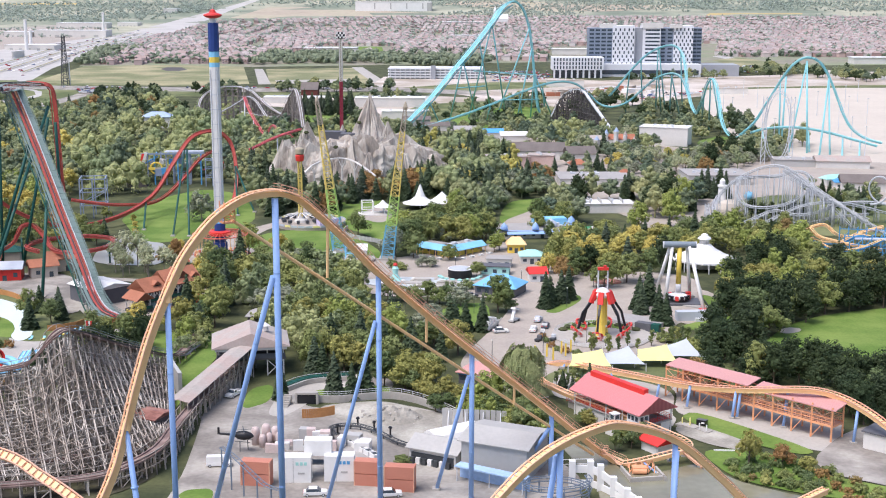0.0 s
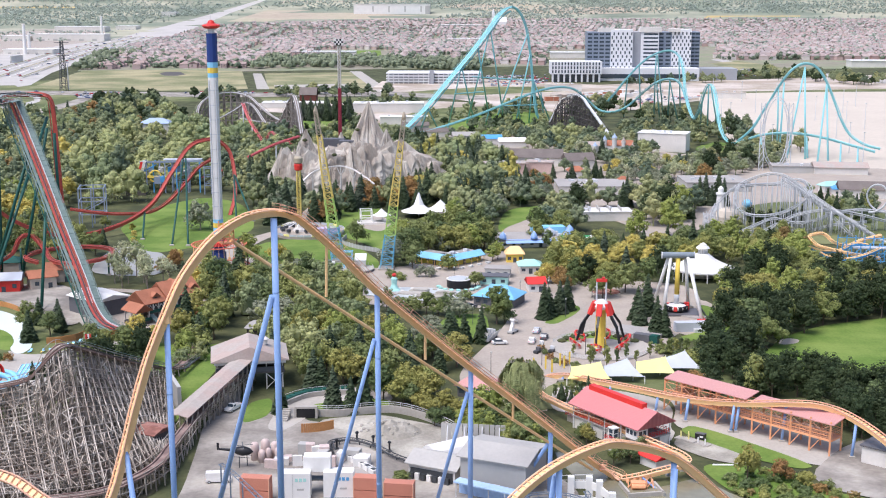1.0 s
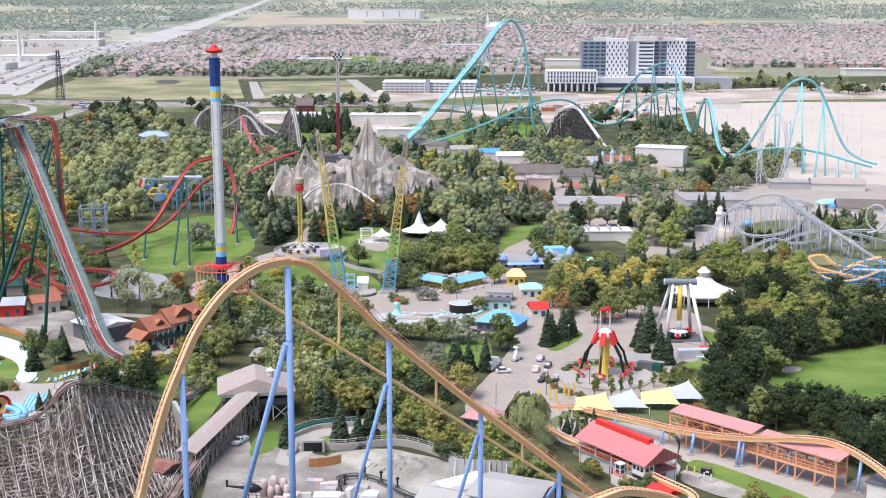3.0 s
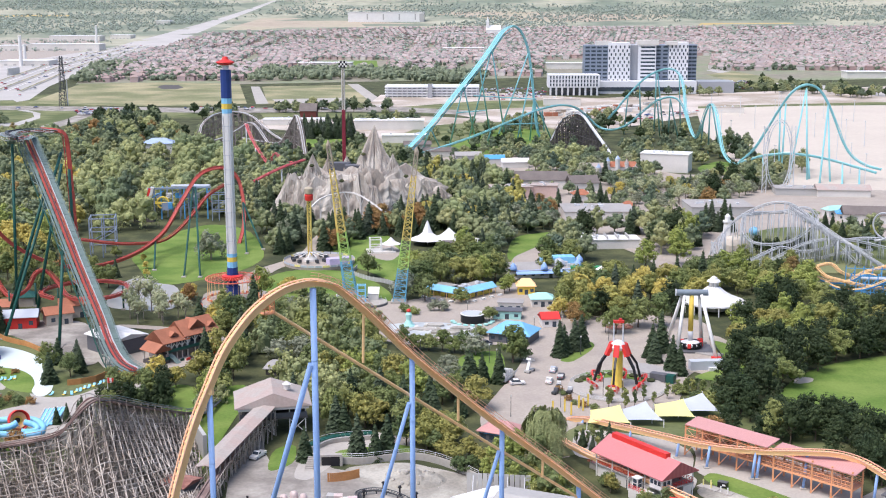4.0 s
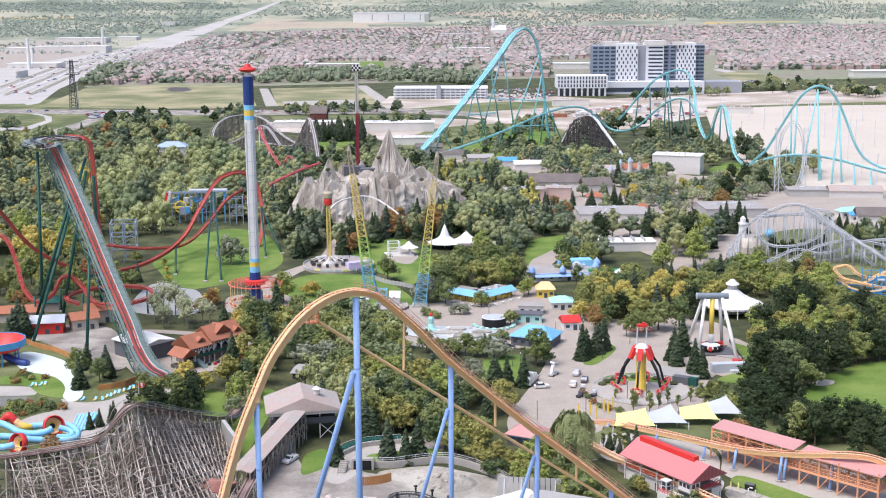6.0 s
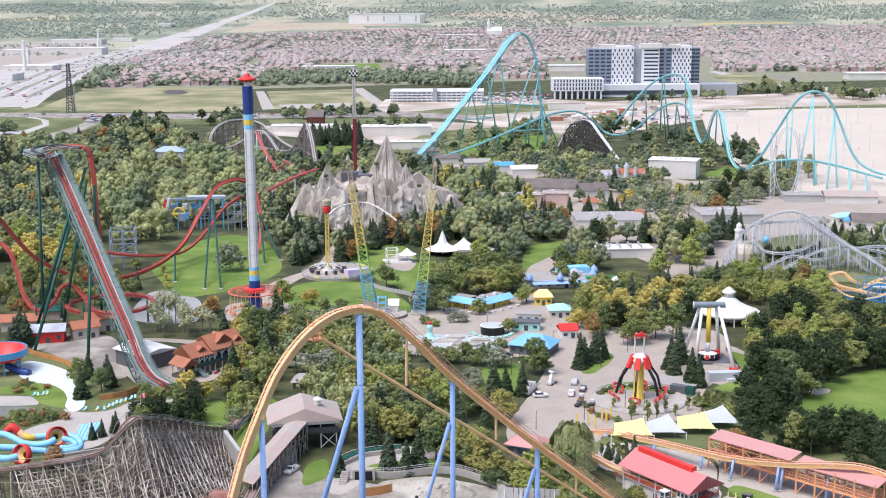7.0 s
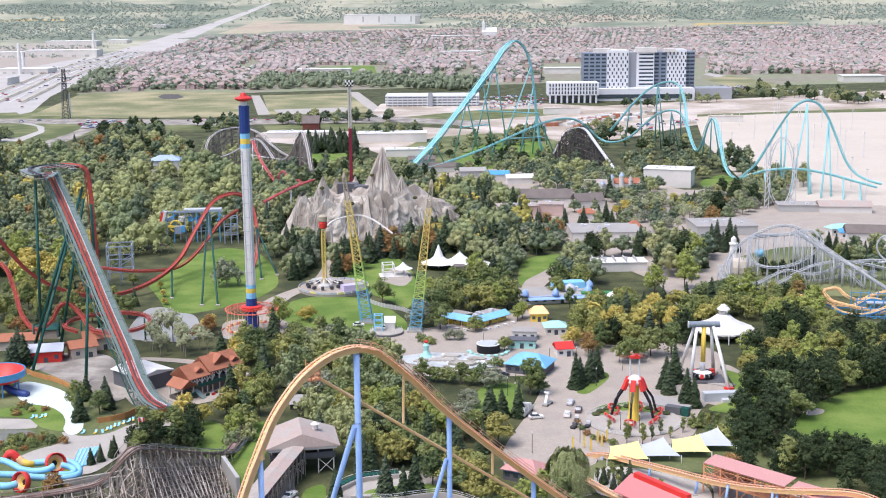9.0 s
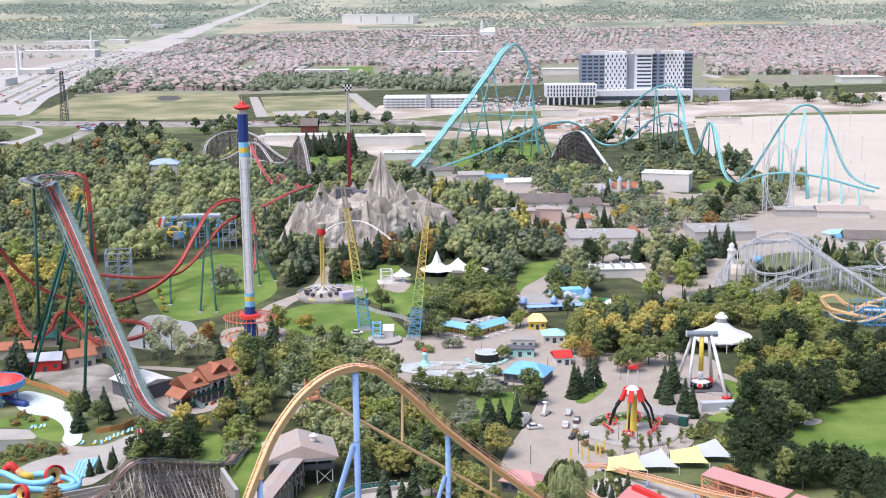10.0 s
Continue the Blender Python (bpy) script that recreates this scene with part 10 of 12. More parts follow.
def grove(poly, gap, mix, scale=(0.8, 1.2), seed=0, soft=False, far=None):
    """Fills a plan area with trees a gap apart; mix: kinds and their shares. far: gathers them for one joined wood instead."""
    rng = random.Random(seed)
    x0, x1 = min(p[0] for p in poly), max(p[0] for p in poly)
    y0, y1 = min(p[1] for p in poly), max(p[1] for p in poly)
    names = [k for k, n in mix for _ in range(n)]
    got = []
    for _ in range(int(5 * (x1 - x0) * (y1 - y0) / gap**2)):
        x, y = rng.uniform(x0, x1), rng.uniform(y0, y1)
        if inside(x, y, poly) and free(x, y, soft) and all((x - a) ** 2 + (y - b) ** 2 > gap * gap for a, b in got):
            got.append((x, y))
            s = rng.uniform(*scale)
            k = rng.choice(names)
            if y > 540 and k in ("broad", "willow") or far is not None and y > 640:
                (WOODLIST if far is None else far).append((k, x, y, s))
            else:
                tree(k, x, y, s)
    return len(got)


grove([(-245.8, 746.8), (-262.3, 839.3), (-257.4, 903.0), (-244.0, 1013.8), (-199.3, 1011.7), (-167.7, 924.8), (-152.5, 777.7), (-186.4, 762.7), (-178.5, 676.0), (-171.1, 621.3), (-197.8, 592.6)], 16, (("willow", 8), ("broad", 1), ("sage", 1)), (1.1, 1.5), 1, far=WOODLIST)
grove([(-166.9, 899.4), (-141.9, 898.4), (-123.1, 760.8), (-143.0, 693.5), (-171.9, 663.5), (-179.8, 744.8), (-152.3, 766.2)], 9.5, (("broad", 4), ("willow", 1), ("sage", 1)), (1.0, 1.4), 101, far=WOODLIST)
grove([(-357.0, 821.4), (-329.7, 875.5), (-267.8, 818.3), (-203.4, 604.1), (-208.1, 555.9), (-247.8, 549.2)], 8.5, (("broad", 8), ("conifer", 1), ("rust", 1), ("gold", 2), ("lime", 2), ("sage", 2), ("willow", 1)), (0.9, 1.4), 102, far=WOODLIST)
grove([(-392.0, 908.3), (-408.9, 1021.6), (-369.4, 1060.5), (-341.3, 1116.9), (-258.7, 1080.8), (-246.4, 1013.9), (-259.0, 909.3), (-265.5, 850.3), (-269.7, 818.4), (-331.8, 881.5), (-359.2, 826.6)], 11, (("broad", 7), ("dense", 1), ("conifer", 1), ("sage", 3), ("willow", 3), ("rust", 1)), (0.9, 1.4), 103, far=WOODLIST)
grove([(-363.2, 1142.1), (-381.5, 1238.2), (-338.3, 1282.8), (-314.3, 1200.8), (-302.8, 1138.7), (-342.6, 1121.7)], 12, (("dense", 4), ("sage", 1)), (0.8, 1.1), 2, far=WOODLIST)
grove([(-118.4, 595.3), (-100.7, 665.3), (-89.5, 616.6), (-91.6, 559.1), (-99.9, 549.4)], 5.5, (("conifer", 4), ("broad", 2), ("sage", 1)), (0.9, 1.3), 3)
grove([(-82.0, 594.7), (-66.5, 623.7), (-38.7, 660.4), (-25.8, 622.9), (-33.6, 593.8), (-56.3, 601.3), (-69.4, 561.2), (-77.4, 561.3)], 5.5, (("conifer", 5), ("broad", 2), ("rust", 2)), (0.9, 1.25), 4)
grove([(-34.2, 465.8), (-38.2, 519.8), (-26.8, 534.2), (-11.7, 550.4), (6.6, 524.7), (6.6, 495.3), (-16.6, 479.2), (-25.3, 463.9)], 7, (("broad", 6), ("lime", 1), ("sage", 1)), (0.9, 1.2), 5)
grove([(-45.3, 672.8), (-51.5, 798.5), (-17.8, 841.4), (22.7, 760.8), (13.1, 654.1), (-8.7, 593.3), (-25.7, 615.3)], 7.5, (("willow", 2), ("broad", 4), ("lime", 1), ("gold", 1), ("conifer", 4)), (1.0, 1.3), 6, far=WOODLIST)
grove([(-13.0, 554.1), (-8.4, 622.5), (22.6, 662.4), (32.5, 621.7), (9.5, 600.0), (2.5, 553.8)], 7, (("broad", 5), ("sage", 2), ("conifer", 3)), (0.9, 1.3), 7, True)
grove([(20.7, 515.8), (33.1, 592.5), (46.3, 621.4), (45.9, 582.7), (38.9, 529.8), (26.9, 511.5)], 7, (("broad", 5), ("dense", 2)), (0.9, 1.2), 8, True)
grove([(47.0, 599.3), (64.3, 614.0), (90.9, 618.0), (108.8, 622.0), (101.5, 591.2), (88.6, 552.5), (73.6, 546.7), (71.9, 598.8)], 7, (("dense", 1), ("broad", 5), ("conifer", 1), ("lime", 2), ("sage", 1)), (0.9, 1.3), 9, True)
grove([(31.6, 438.5), (30.4, 476.0), (42.5, 505.0), (68.8, 492.6), (93.5, 510.6), (87.7, 478.1), (67.8, 441.4), (50.2, 441.5)], 7, (("broad", 5), ("gold", 3), ("olive", 2), ("conifer", 2), ("dense", 1)), (0.85, 1.15), 10, True)
grove([(22.0, 448.2), (25.1, 478.8), (34.5, 483.4), (32.2, 432.3), (24.7, 423.3)], 6, (("gold", 1), ("olive", 1), ("rust", 1), ("broad", 3)), (0.75, 1.0), 11, True)
grove([(63.0, 328.2), (65.3, 352.7), (73.4, 372.0), (94.6, 396.5), (124.3, 403.0), (155.0, 408.2), (150.4, 396.3), (120.7, 391.9), (105.1, 381.4), (88.0, 364.0), (75.1, 342.5)], 6.5, (("dense", 6), ("broad", 1)), (0.85, 1.15), 12)
grove([(73.6, 373.2), (79.8, 424.4), (94.0, 451.7), (89.3, 482.8), (94.8, 507.5), (116.5, 500.0), (118.7, 473.2), (122.0, 454.0), (136.4, 440.8), (168.4, 443.0), (153.4, 404.2), (123.7, 401.0), (95.0, 397.8)], 6.5, (("dense", 4), ("broad", 5), ("lime", 3), ("olive", 1)), (0.7, 1.05), 112)
grove([(64.4, 301.4), (72.4, 326.8), (83.6, 317.9), (103.0, 303.8), (92.4, 273.8), (77.3, 285.7)], 4.3, (("dense", 9), ("broad", 1)), (0.65, 0.95), 13)
grove([(-77.2, 372.5), (-82.3, 418.1), (-79.9, 445.0), (-61.6, 453.1), (-41.4, 403.8), (-36.2, 378.3), (-49.7, 366.6), (-56.2, 361.1), (-62.5, 355.6)], 6.5, (("willow", 3), ("broad", 4), ("sage", 1)), (0.8, 1.1), 14)
grove([(-59.4, 330.5), (-55.1, 366.7), (-39.5, 372.4), (-21.4, 358.2), (-9.4, 352.9), (-4.0, 335.2), (-8.4, 317.0), (2.4, 289.1), (11.6, 265.4), (1.3, 268.5), (-11.7, 289.0), (-26.6, 310.6), (-33.0, 317.0), (-45.6, 319.1)], 6.0, (("broad", 5), ("lime", 2), ("willow", 2), ("sage", 2), ("conifer", 3), ("olive", 2)), (0.7, 1.05), 15)
grove([(-104.6, 414.6), (-105.6, 434.8), (-96.2, 441.1), (-86.2, 424.0), (-83.0, 397.4), (-78.1, 355.6), (-85.6, 345.2), (-92.3, 366.8), (-89.7, 397.4)], 6, (("conifer", 2), ("broad", 3), ("lime", 1), ("olive", 1)), (0.75, 1.05), 17)
grove([(-138.2, 362.3), (-142.5, 391.1), (-129.6, 375.6), (-123.0, 358.4), (-132.7, 353.1)], 5, (("conifer", 3), ("broad", 2)), (0.7, 0.95), 18, True)
grove([(-110.4, 330.5), (-113.2, 347.8), (-98.6, 354.6), (-91.7, 330.5)], 5, (("broad", 4), ("dense", 2)), (0.6, 0.8), 19, True)
grove([(-203.7, 450.1), (-211.1, 506.1), (-212.9, 539.2), (-199.3, 544.9), (-172.0, 521.6), (-153.8, 510.6), (-146.1, 480.6), (-178.9, 467.2)], 8, (("broad", 4), ("rust", 1), ("conifer", 1)), (0.6, 0.9), 20)
grove([(69.4, 670.0), (81.4, 770.4), (113.0, 769.4), (146.7, 746.1), (128.1, 686.6), (103.1, 669.2)], 7.5, (("broad", 3), ("sage", 2), ("gold", 1), ("rust", 1), ("thin", 2)), (0.7, 1.0), 21, True)
grove([(154.9, 752.4), (182.5, 870.6), (209.5, 884.4), (216.1, 841.1), (168.5, 751.9)], 9, (("broad", 3), ("dense", 1)), (0.8, 1.2), 22, True, WOODLIST)
grove([(2.4, 892.6), (19.2, 964.4), (46.1, 939.0), (91.6, 889.1), (105.6, 971.3), (166.9, 994.2), (184.8, 950.0), (155.8, 886.5), (138.3, 843.9), (81.4, 770.4), (38.2, 813.0)], 11, (("broad", 5), ("sage", 2), ("willow", 1)), (0.8, 1.15), 23, True, WOODLIST)
grove([(-151.8, 1033.1), (-157.4, 1084.3), (-133.8, 1096.5), (-116.3, 1091.1), (-111.4, 1047.5), (-127.0, 1031.9)], 6, (("conifer", 5), ("dense", 1)), (1.0, 1.4), 24, True, WOODLIST)
grove([(54.2, 259.4), (59.3, 263.7), (70.6, 254.8), (84.6, 239.5), (82.3, 232.4), (65.6, 239.3), (52.5, 247.1)], 3.2, (("shrub", 9), ("rust_shrub", 1)), (0.6, 0.95), 25, True)
grove([(25.7, 260.7), (28.9, 275.2), (33.3, 273.5), (33.9, 262.7), (31.2, 254.2)], 4, (("broad", 2), ("shrub", 2)), (0.45, 0.7), 26, True)
grove([(13.0, 265.4), (11.9, 288.4), (7.4, 296.7), (-0.3, 290.0), (1.1, 272.2), (6.7, 261.7)], 5, (("broad", 4), ("lime", 2)), (0.6, 0.85), 27, True)
grove([(-41.9, 303.7), (-38.4, 323.5), (-25.2, 329.3), (-19.6, 314.2), (-3.2, 305.3), (1.1, 292.1), (-12.7, 293.7), (-21.8, 304.5)], 6, (("broad", 3), ("conifer", 3), ("olive", 2)), (0.6, 0.95), 28)
grove([(19.7, 337.6), (25.3, 344.1), (41.0, 339.1), (51.2, 351.2), (51.6, 344.0), (41.7, 332.8), (23.7, 329.6)], 4.2, (("poplar", 4), ("shrub", 1)), (0.6, 0.95), 29, True)
grove([(-1.0, 630.1), (5.0, 689.7), (24.6, 698.6), (52.6, 688.5), (75.9, 697.3), (68.3, 661.4), (33.4, 642.1), (11.8, 622.1)], 6.5, (("broad", 3), ("conifer", 5), ("lime", 1), ("rust", 1)), (0.7, 1.0), 61, True)
grove([(7.3, 772.7), (29.2, 783.7), (67.4, 737.7), (127.0, 769.0), (121.1, 736.1), (63.5, 701.5), (6.3, 735.2)], 9, (("broad", 3), ("gold", 1), ("conifer", 1), ("sage", 1)), (0.6, 0.9), 62, True)
grove([(159.3, 626.7), (193.3, 618.3), (173.8, 557.3), (162.4, 597.1)], 8, (("broad", 3), ("conifer", 2)), (0.7, 1.0), 63, True)
grove([(-132.3, 433.5), (-132.2, 441.4), (-111.0, 441.2), (-107.3, 433.3), (-123.9, 424.3)], 6, (("thin", 3), ("broad", 1), ("gold", 1)), (0.6, 0.9), 64, True)
grove([(53.3, 771.3), (62.8, 838.5), (82.0, 874.5), (104.7, 837.0), (95.5, 769.9), (72.7, 754.8)], 8, (("broad", 4), ("sage", 2), ("thin", 1), ("conifer", 1)), (0.8, 1.2), 65, True)
grove([(127.0, 769.0), (160.3, 829.6), (176.9, 803.3), (182.6, 767.2), (149.0, 724.9), (122.2, 705.7)], 9, (("broad", 4), ("sage", 2), ("dense", 1)), (0.8, 1.2), 66, True)
grove([(100.7, 502.3), (100.3, 534.6), (120.5, 558.1), (137.9, 545.7), (139.1, 522.9), (123.9, 502.0)], 7, (("broad", 4), ("dense", 2), ("rust", 1), ("conifer", 1)), (0.5, 0.8), 67, True)
grove([(-13.2, 241.0), (-10.6, 246.2), (-5.9, 244.9), (-2.3, 239.0), (2.3, 236.3), (4.5, 232.2), (-10.1, 234.4)], 2.4, (("shrub", 4),), (0.6, 0.8), 71, True)
grove([(29.0, 262.5), (32.0, 273.4), (37.5, 266.4), (38.3, 258.8), (33.7, 255.3)], 4, (("broad", 2), ("shrub", 2)), (0.45, 0.6), 72, True)
grove([(43.3, 255.7), (53.8, 254.1), (68.2, 245.3), (80.1, 236.5), (79.1, 233.1), (67.0, 240.5), (52.7, 248.4)], 2.6, (("shrub", 9), ("rust_shrub", 1)), (0.5, 0.85), 73, True)
grove([(16.3, 355.8), (22.3, 364.3), (26.7, 352.2), (22.7, 342.2)], 2.6, (("shrub", 1), ("rust_shrub", 3)), (0.4, 0.7), 74, True)
grove([(-156.3, 330.9), (-150.4, 337.2), (-148.1, 344.8), (-137.5, 343.3), (-133.4, 338.1), (-140.9, 333.5), (-149.1, 329.1)], 2.6, (("shrub", 5), ("rust_shrub", 1)), (0.7, 1.0), 75, True)
grove([(-160.1, 363.6), (-157.6, 371.8), (-144.9, 366.2), (-142.0, 359.9), (-148.5, 355.8)], 2.8, (("shrub", 3), ("rust_shrub", 1)), (0.6, 1.0), 76, True)
grove([(22, 300), (21, 318), (30, 322), (40, 312), (36, 300), (28, 295)], 3.0, (("poplar", 3), ("conifer", 1), ("shrub", 2)), (0.4, 0.62), 204, True)
grove([(56, 302), (60, 318), (72, 312), (90, 292), (84, 288)], 4.6, (("dense", 3), ("broad", 2)), (0.6, 0.85), 205, True)
grove([(17.9, 302.8), (19.5, 307.3), (27.0, 307.3), (27.0, 302.8)], 2.2, (("conifer", 1),), (0.32, 0.42), 77, True)
grove([(17.8, 284.5), (22.3, 301.7), (26.7, 295.3), (29.1, 277.1), (24.9, 265.9), (20.4, 273.0)], 4.5, (("broad", 3), ("shrub", 2), ("lime", 1)), (0.4, 0.6), 78, True)
for kname, pts, sc in (
    ("dense", [(-112.6, 336.2), (-108.7, 334.9), (-104.3, 334.4), (-99.8, 334.8), (-96.6, 336.7)], 0.55),
    ("willow", [(-83.6, 336.2), (-79.8, 340.8)], 0.55),
    ("broad", [(-181.8, 499.5), (-178.8, 513.4), (-176.1, 525.9), (-180.2, 482.6), (-168.0, 544.5)], 0.5),
    ("olive", [(-15.0, 297.7), (-12.1, 293.4), (-8.7, 297.8), (-5.4, 292.8), (-2.1, 287.5)], 0.55),
    ("lime", [(-4.5, 284.6), (-1.0, 281.7), (2.1, 278.9), (5.9, 275.5), (0.6, 289.0), (4.0, 284.7)], 0.5),
    ("broad", [(-19.4, 302.9), (-17.1, 300.5), (-8.0, 287.4), (3.2, 291.3), (6.7, 284.7), (-11.0, 287.4)], 0.48),
    ("poplar", [(19.1, 309.1), (20.5, 307.9), (21.9, 307.1), (23.6, 309.6), (25.6, 311.3)], 0.6),
    ("dense", [(-165.9, 893.2), (-157.4, 880.8), (-154.5, 905.1), (-145.6, 889.3), (-141.9, 904.6), (-137.7, 920.3), (-132.5, 929.9), (-54.1, 894.9), (-48.2, 900.8), (-41.5, 885.3), (-105.3, 999.5), (-99.0, 1006.9)], 0.62),
    ("broad", [(-156.0, 851.9), (-148.0, 846.1), (-140.2, 835.0), (-138.6, 862.6), (-134.5, 874.0), (-49.9, 870.8), (-43.1, 859.0)], 0.6),
    ("olive", [(-199.7, 502.7), (-193.5, 495.8), (-207.6, 520.0)], 0.8),
    ("lime", [(-219.1, 545.3), (-231.2, 568.1)], 0.8),
    ("broad", [(-206.3, 555.6), (-210.8, 582.9), (-239.6, 605.0), (-234.9, 619.1), (-215.6, 520.1), (-192.8, 553.0), (-181.9, 572.2), (-197.9, 550.8), (-206.5, 488.4), (-201.8, 533.9)], 0.75),
    ("gold", [(-153.6, 536.5), (-148.5, 521.3), (-144.5, 506.9)], 0.35),
    ("rust", [(-119.3, 454.4), (-118.0, 461.0)], 0.55),
    ("thin", [(-131.7, 448.1), (-126.9, 446.5)], 1.25),
    ("sage", [(-124.3, 540.2)], 1.35),
    ("sage", [(-22.5, 450.0), (-18.6, 450.4)], 0.55),
    ("broad", [(-12.7, 463.3), (-2.3, 434.7), (-44.3, 427.7), (-31, 398), (-27.0, 397.5), (-22.5, 396.5), (-18.0, 395.1), (-14, 394), (-11.0, 396.0)], 0.62),
    ("conifer", [(106.6, 614.9), (110.6, 620.6), (112.6, 614.7), (116.6, 619.0), (118.5, 614.6)], 1.15),
    ("dense", [(123.7, 554.9), (129.2, 560.7), (133.0, 557.1), (138.2, 559.4), (143.9, 564.1), (120.2, 559.7)], 0.62),
    ("broad", [(163.5, 591.7), (173.2, 596.8), (179.4, 583.5)], 0.7),
    ("conifer", [(166.5, 589.0), (176.5, 591.4), (177.6, 586.1)], 0.85),
    ("lime", [(79.8, 532.9)], 1.2),
    ("poplar", [(26.5, 348.7), (31.7, 342.5), (37.9, 340.1), (43.7, 342.4), (48.1, 347.1), (51.8, 352.0), (55.3, 354.4), (58.3, 356.9), (41.1, 344.8), (58.6, 351.9)], 0.62),
    ("rust_shrub", [(17.5, 354.6), (19.5, 344.8), (23.4, 339.2)], 0.75),
    ("shrub", [(18.2, 349.7), (21.3, 341.6), (26.1, 337.4)], 0.7),
    ("dense", [(62.4, 332.1), (67.7, 327.6), (75.1, 325.4), (79.6, 319.0), (84.6, 314.9), (90.0, 312.8), (95.4, 310.8), (83.9, 302.3)], 0.75),
    ("shrub", [(56.9, 346.3), (59.3, 344.8), (61.6, 343.4), (64.0, 342.4), (66.3, 340.5), (67.4, 336.8), (52.3, 352.3)], 1.25),
    ("poplar", [(55.8, 349.3), (54.2, 351.8), (60.7, 346.3), (58.6, 348.3), (63.1, 344.3)], 0.8),
    ("thin", [(-131.9, 435.8), (-119.8, 433.4)], 1.0),
    ("conifer", [(-88.1, 442.7), (-176.5, 421.6), (-173.4, 418.5), (-175.2, 412.5)], 1.05),
    ("broad", [(4.8, 383.3), (7.4, 385.5), (26.3, 496.6), (22.1, 516.8)], 0.75),
    ("shrub", [(-30.2, 444.7), (-33.5, 447.9), (-5.5, 414.9)], 1.3),
    ("lime", [(4.1, 478.1), (6.1, 481.8)], 0.6),
    ("great_willow", [(10.2, 294.0)], 1.05),
    ("olive", [(7.3, 280.0), (11.5, 276.0), (13.5, 266.5), (4.6, 284.5), (24.5, 276.5)], 0.5),
    ("broad", [(33.2, 264.4), (36.0, 267.0), (31.4, 267.4), (29.4, 262.6), (24.0, 280.5)], 0.4),
    ("lime", [(15.6, 270.0), (9.0, 271.5)], 0.42),
    ("broad", [(4.8, 384.2), (41.2, 418.8), (49.9, 427.6), (57.5, 428.3), (-26.5, 465.7), (77.8, 372.0), (76.6, 382.7), (23.3, 535.7)], 1.0),
    ("conifer", [(20.0, 390.4), (21.6, 393.6), (25.4, 398.2), (28.0, 402.1), (49.6, 384.1), (49.7, 390.3), (53.5, 396.7), (-85.5, 433.1), (53.4, 372.1), (55.5, 370.9)], 0.95),
    ("conifer", [(-8.2, 361.6), (-5.1, 361.6), (0.0, 361.6), (-27.7, 366.6), (-44.1, 316.9), (-41.9, 316.1), (-32.0, 296.5), (-29.2, 299.6), (-49.6, 295.7), (-36.9, 300.4), (-174.0, 404.5)], 0.85),
    ("conifer", [(-120.6, 321.3), (-118.5, 323.6), (-116.3, 326.8), (-116.3, 329.6)], 0.42),
    ("gold", [(-98.7, 425.6), (-95.3, 424.1), (-103.3, 360.1), (-96.0, 354.6), (-81.3, 479.9), (-79.3, 477.1), (-117.3, 466.6)], 0.7),
    ("thin", [(-121.8, 437.3), (114.1, 696.3), (106.8, 700.3)], 1.0),
    ("sage", [(-98.5, 561.7), (-7.1, 391.5), (-15.2, 371.0)], 0.85),
    ("rust", [(-123.7, 299.4), (-115.5, 457.8), (125.6, 517.6), (54.3, 308.6)], 0.7),
    ("lime", [(83.5, 552.6), (65.2, 523.9), (125.9, 492.0), (121.1, 482.5), (-89.5, 466.3)], 1.1),
    ("broad", [(-16.4, 250.5)], 0.36),
    ("broad", [(-52.0, 508.0), (-33.0, 480.0), (-21.0, 486.0), (-9.0, 489.0), (1.0, 497.0), (-27.0, 483.0), (-15.0, 490.0)], 1.05),
    ("sage", [(-66.0, 445.0), (-60.0, 438.0), (-73.0, 436.0), (-52.0, 432.0)], 1.0),
    ("rust", [(64.0, 255.0)], 0.5),
    ("olive", [(68.4, 251.5)], 0.42),
    ("olive", [(57.0, 255.2)], 0.7),
    ("lime", [(-84.6, 343.8)], 0.75),
    ("broad", [(-80.4, 362.6), (-80.7, 376.1), (-82.7, 349.9)], 0.9),
):
    for x, y in pts:
        tree(kname, x, y, sc * TREE_RNG.uniform(0.9, 1.1))


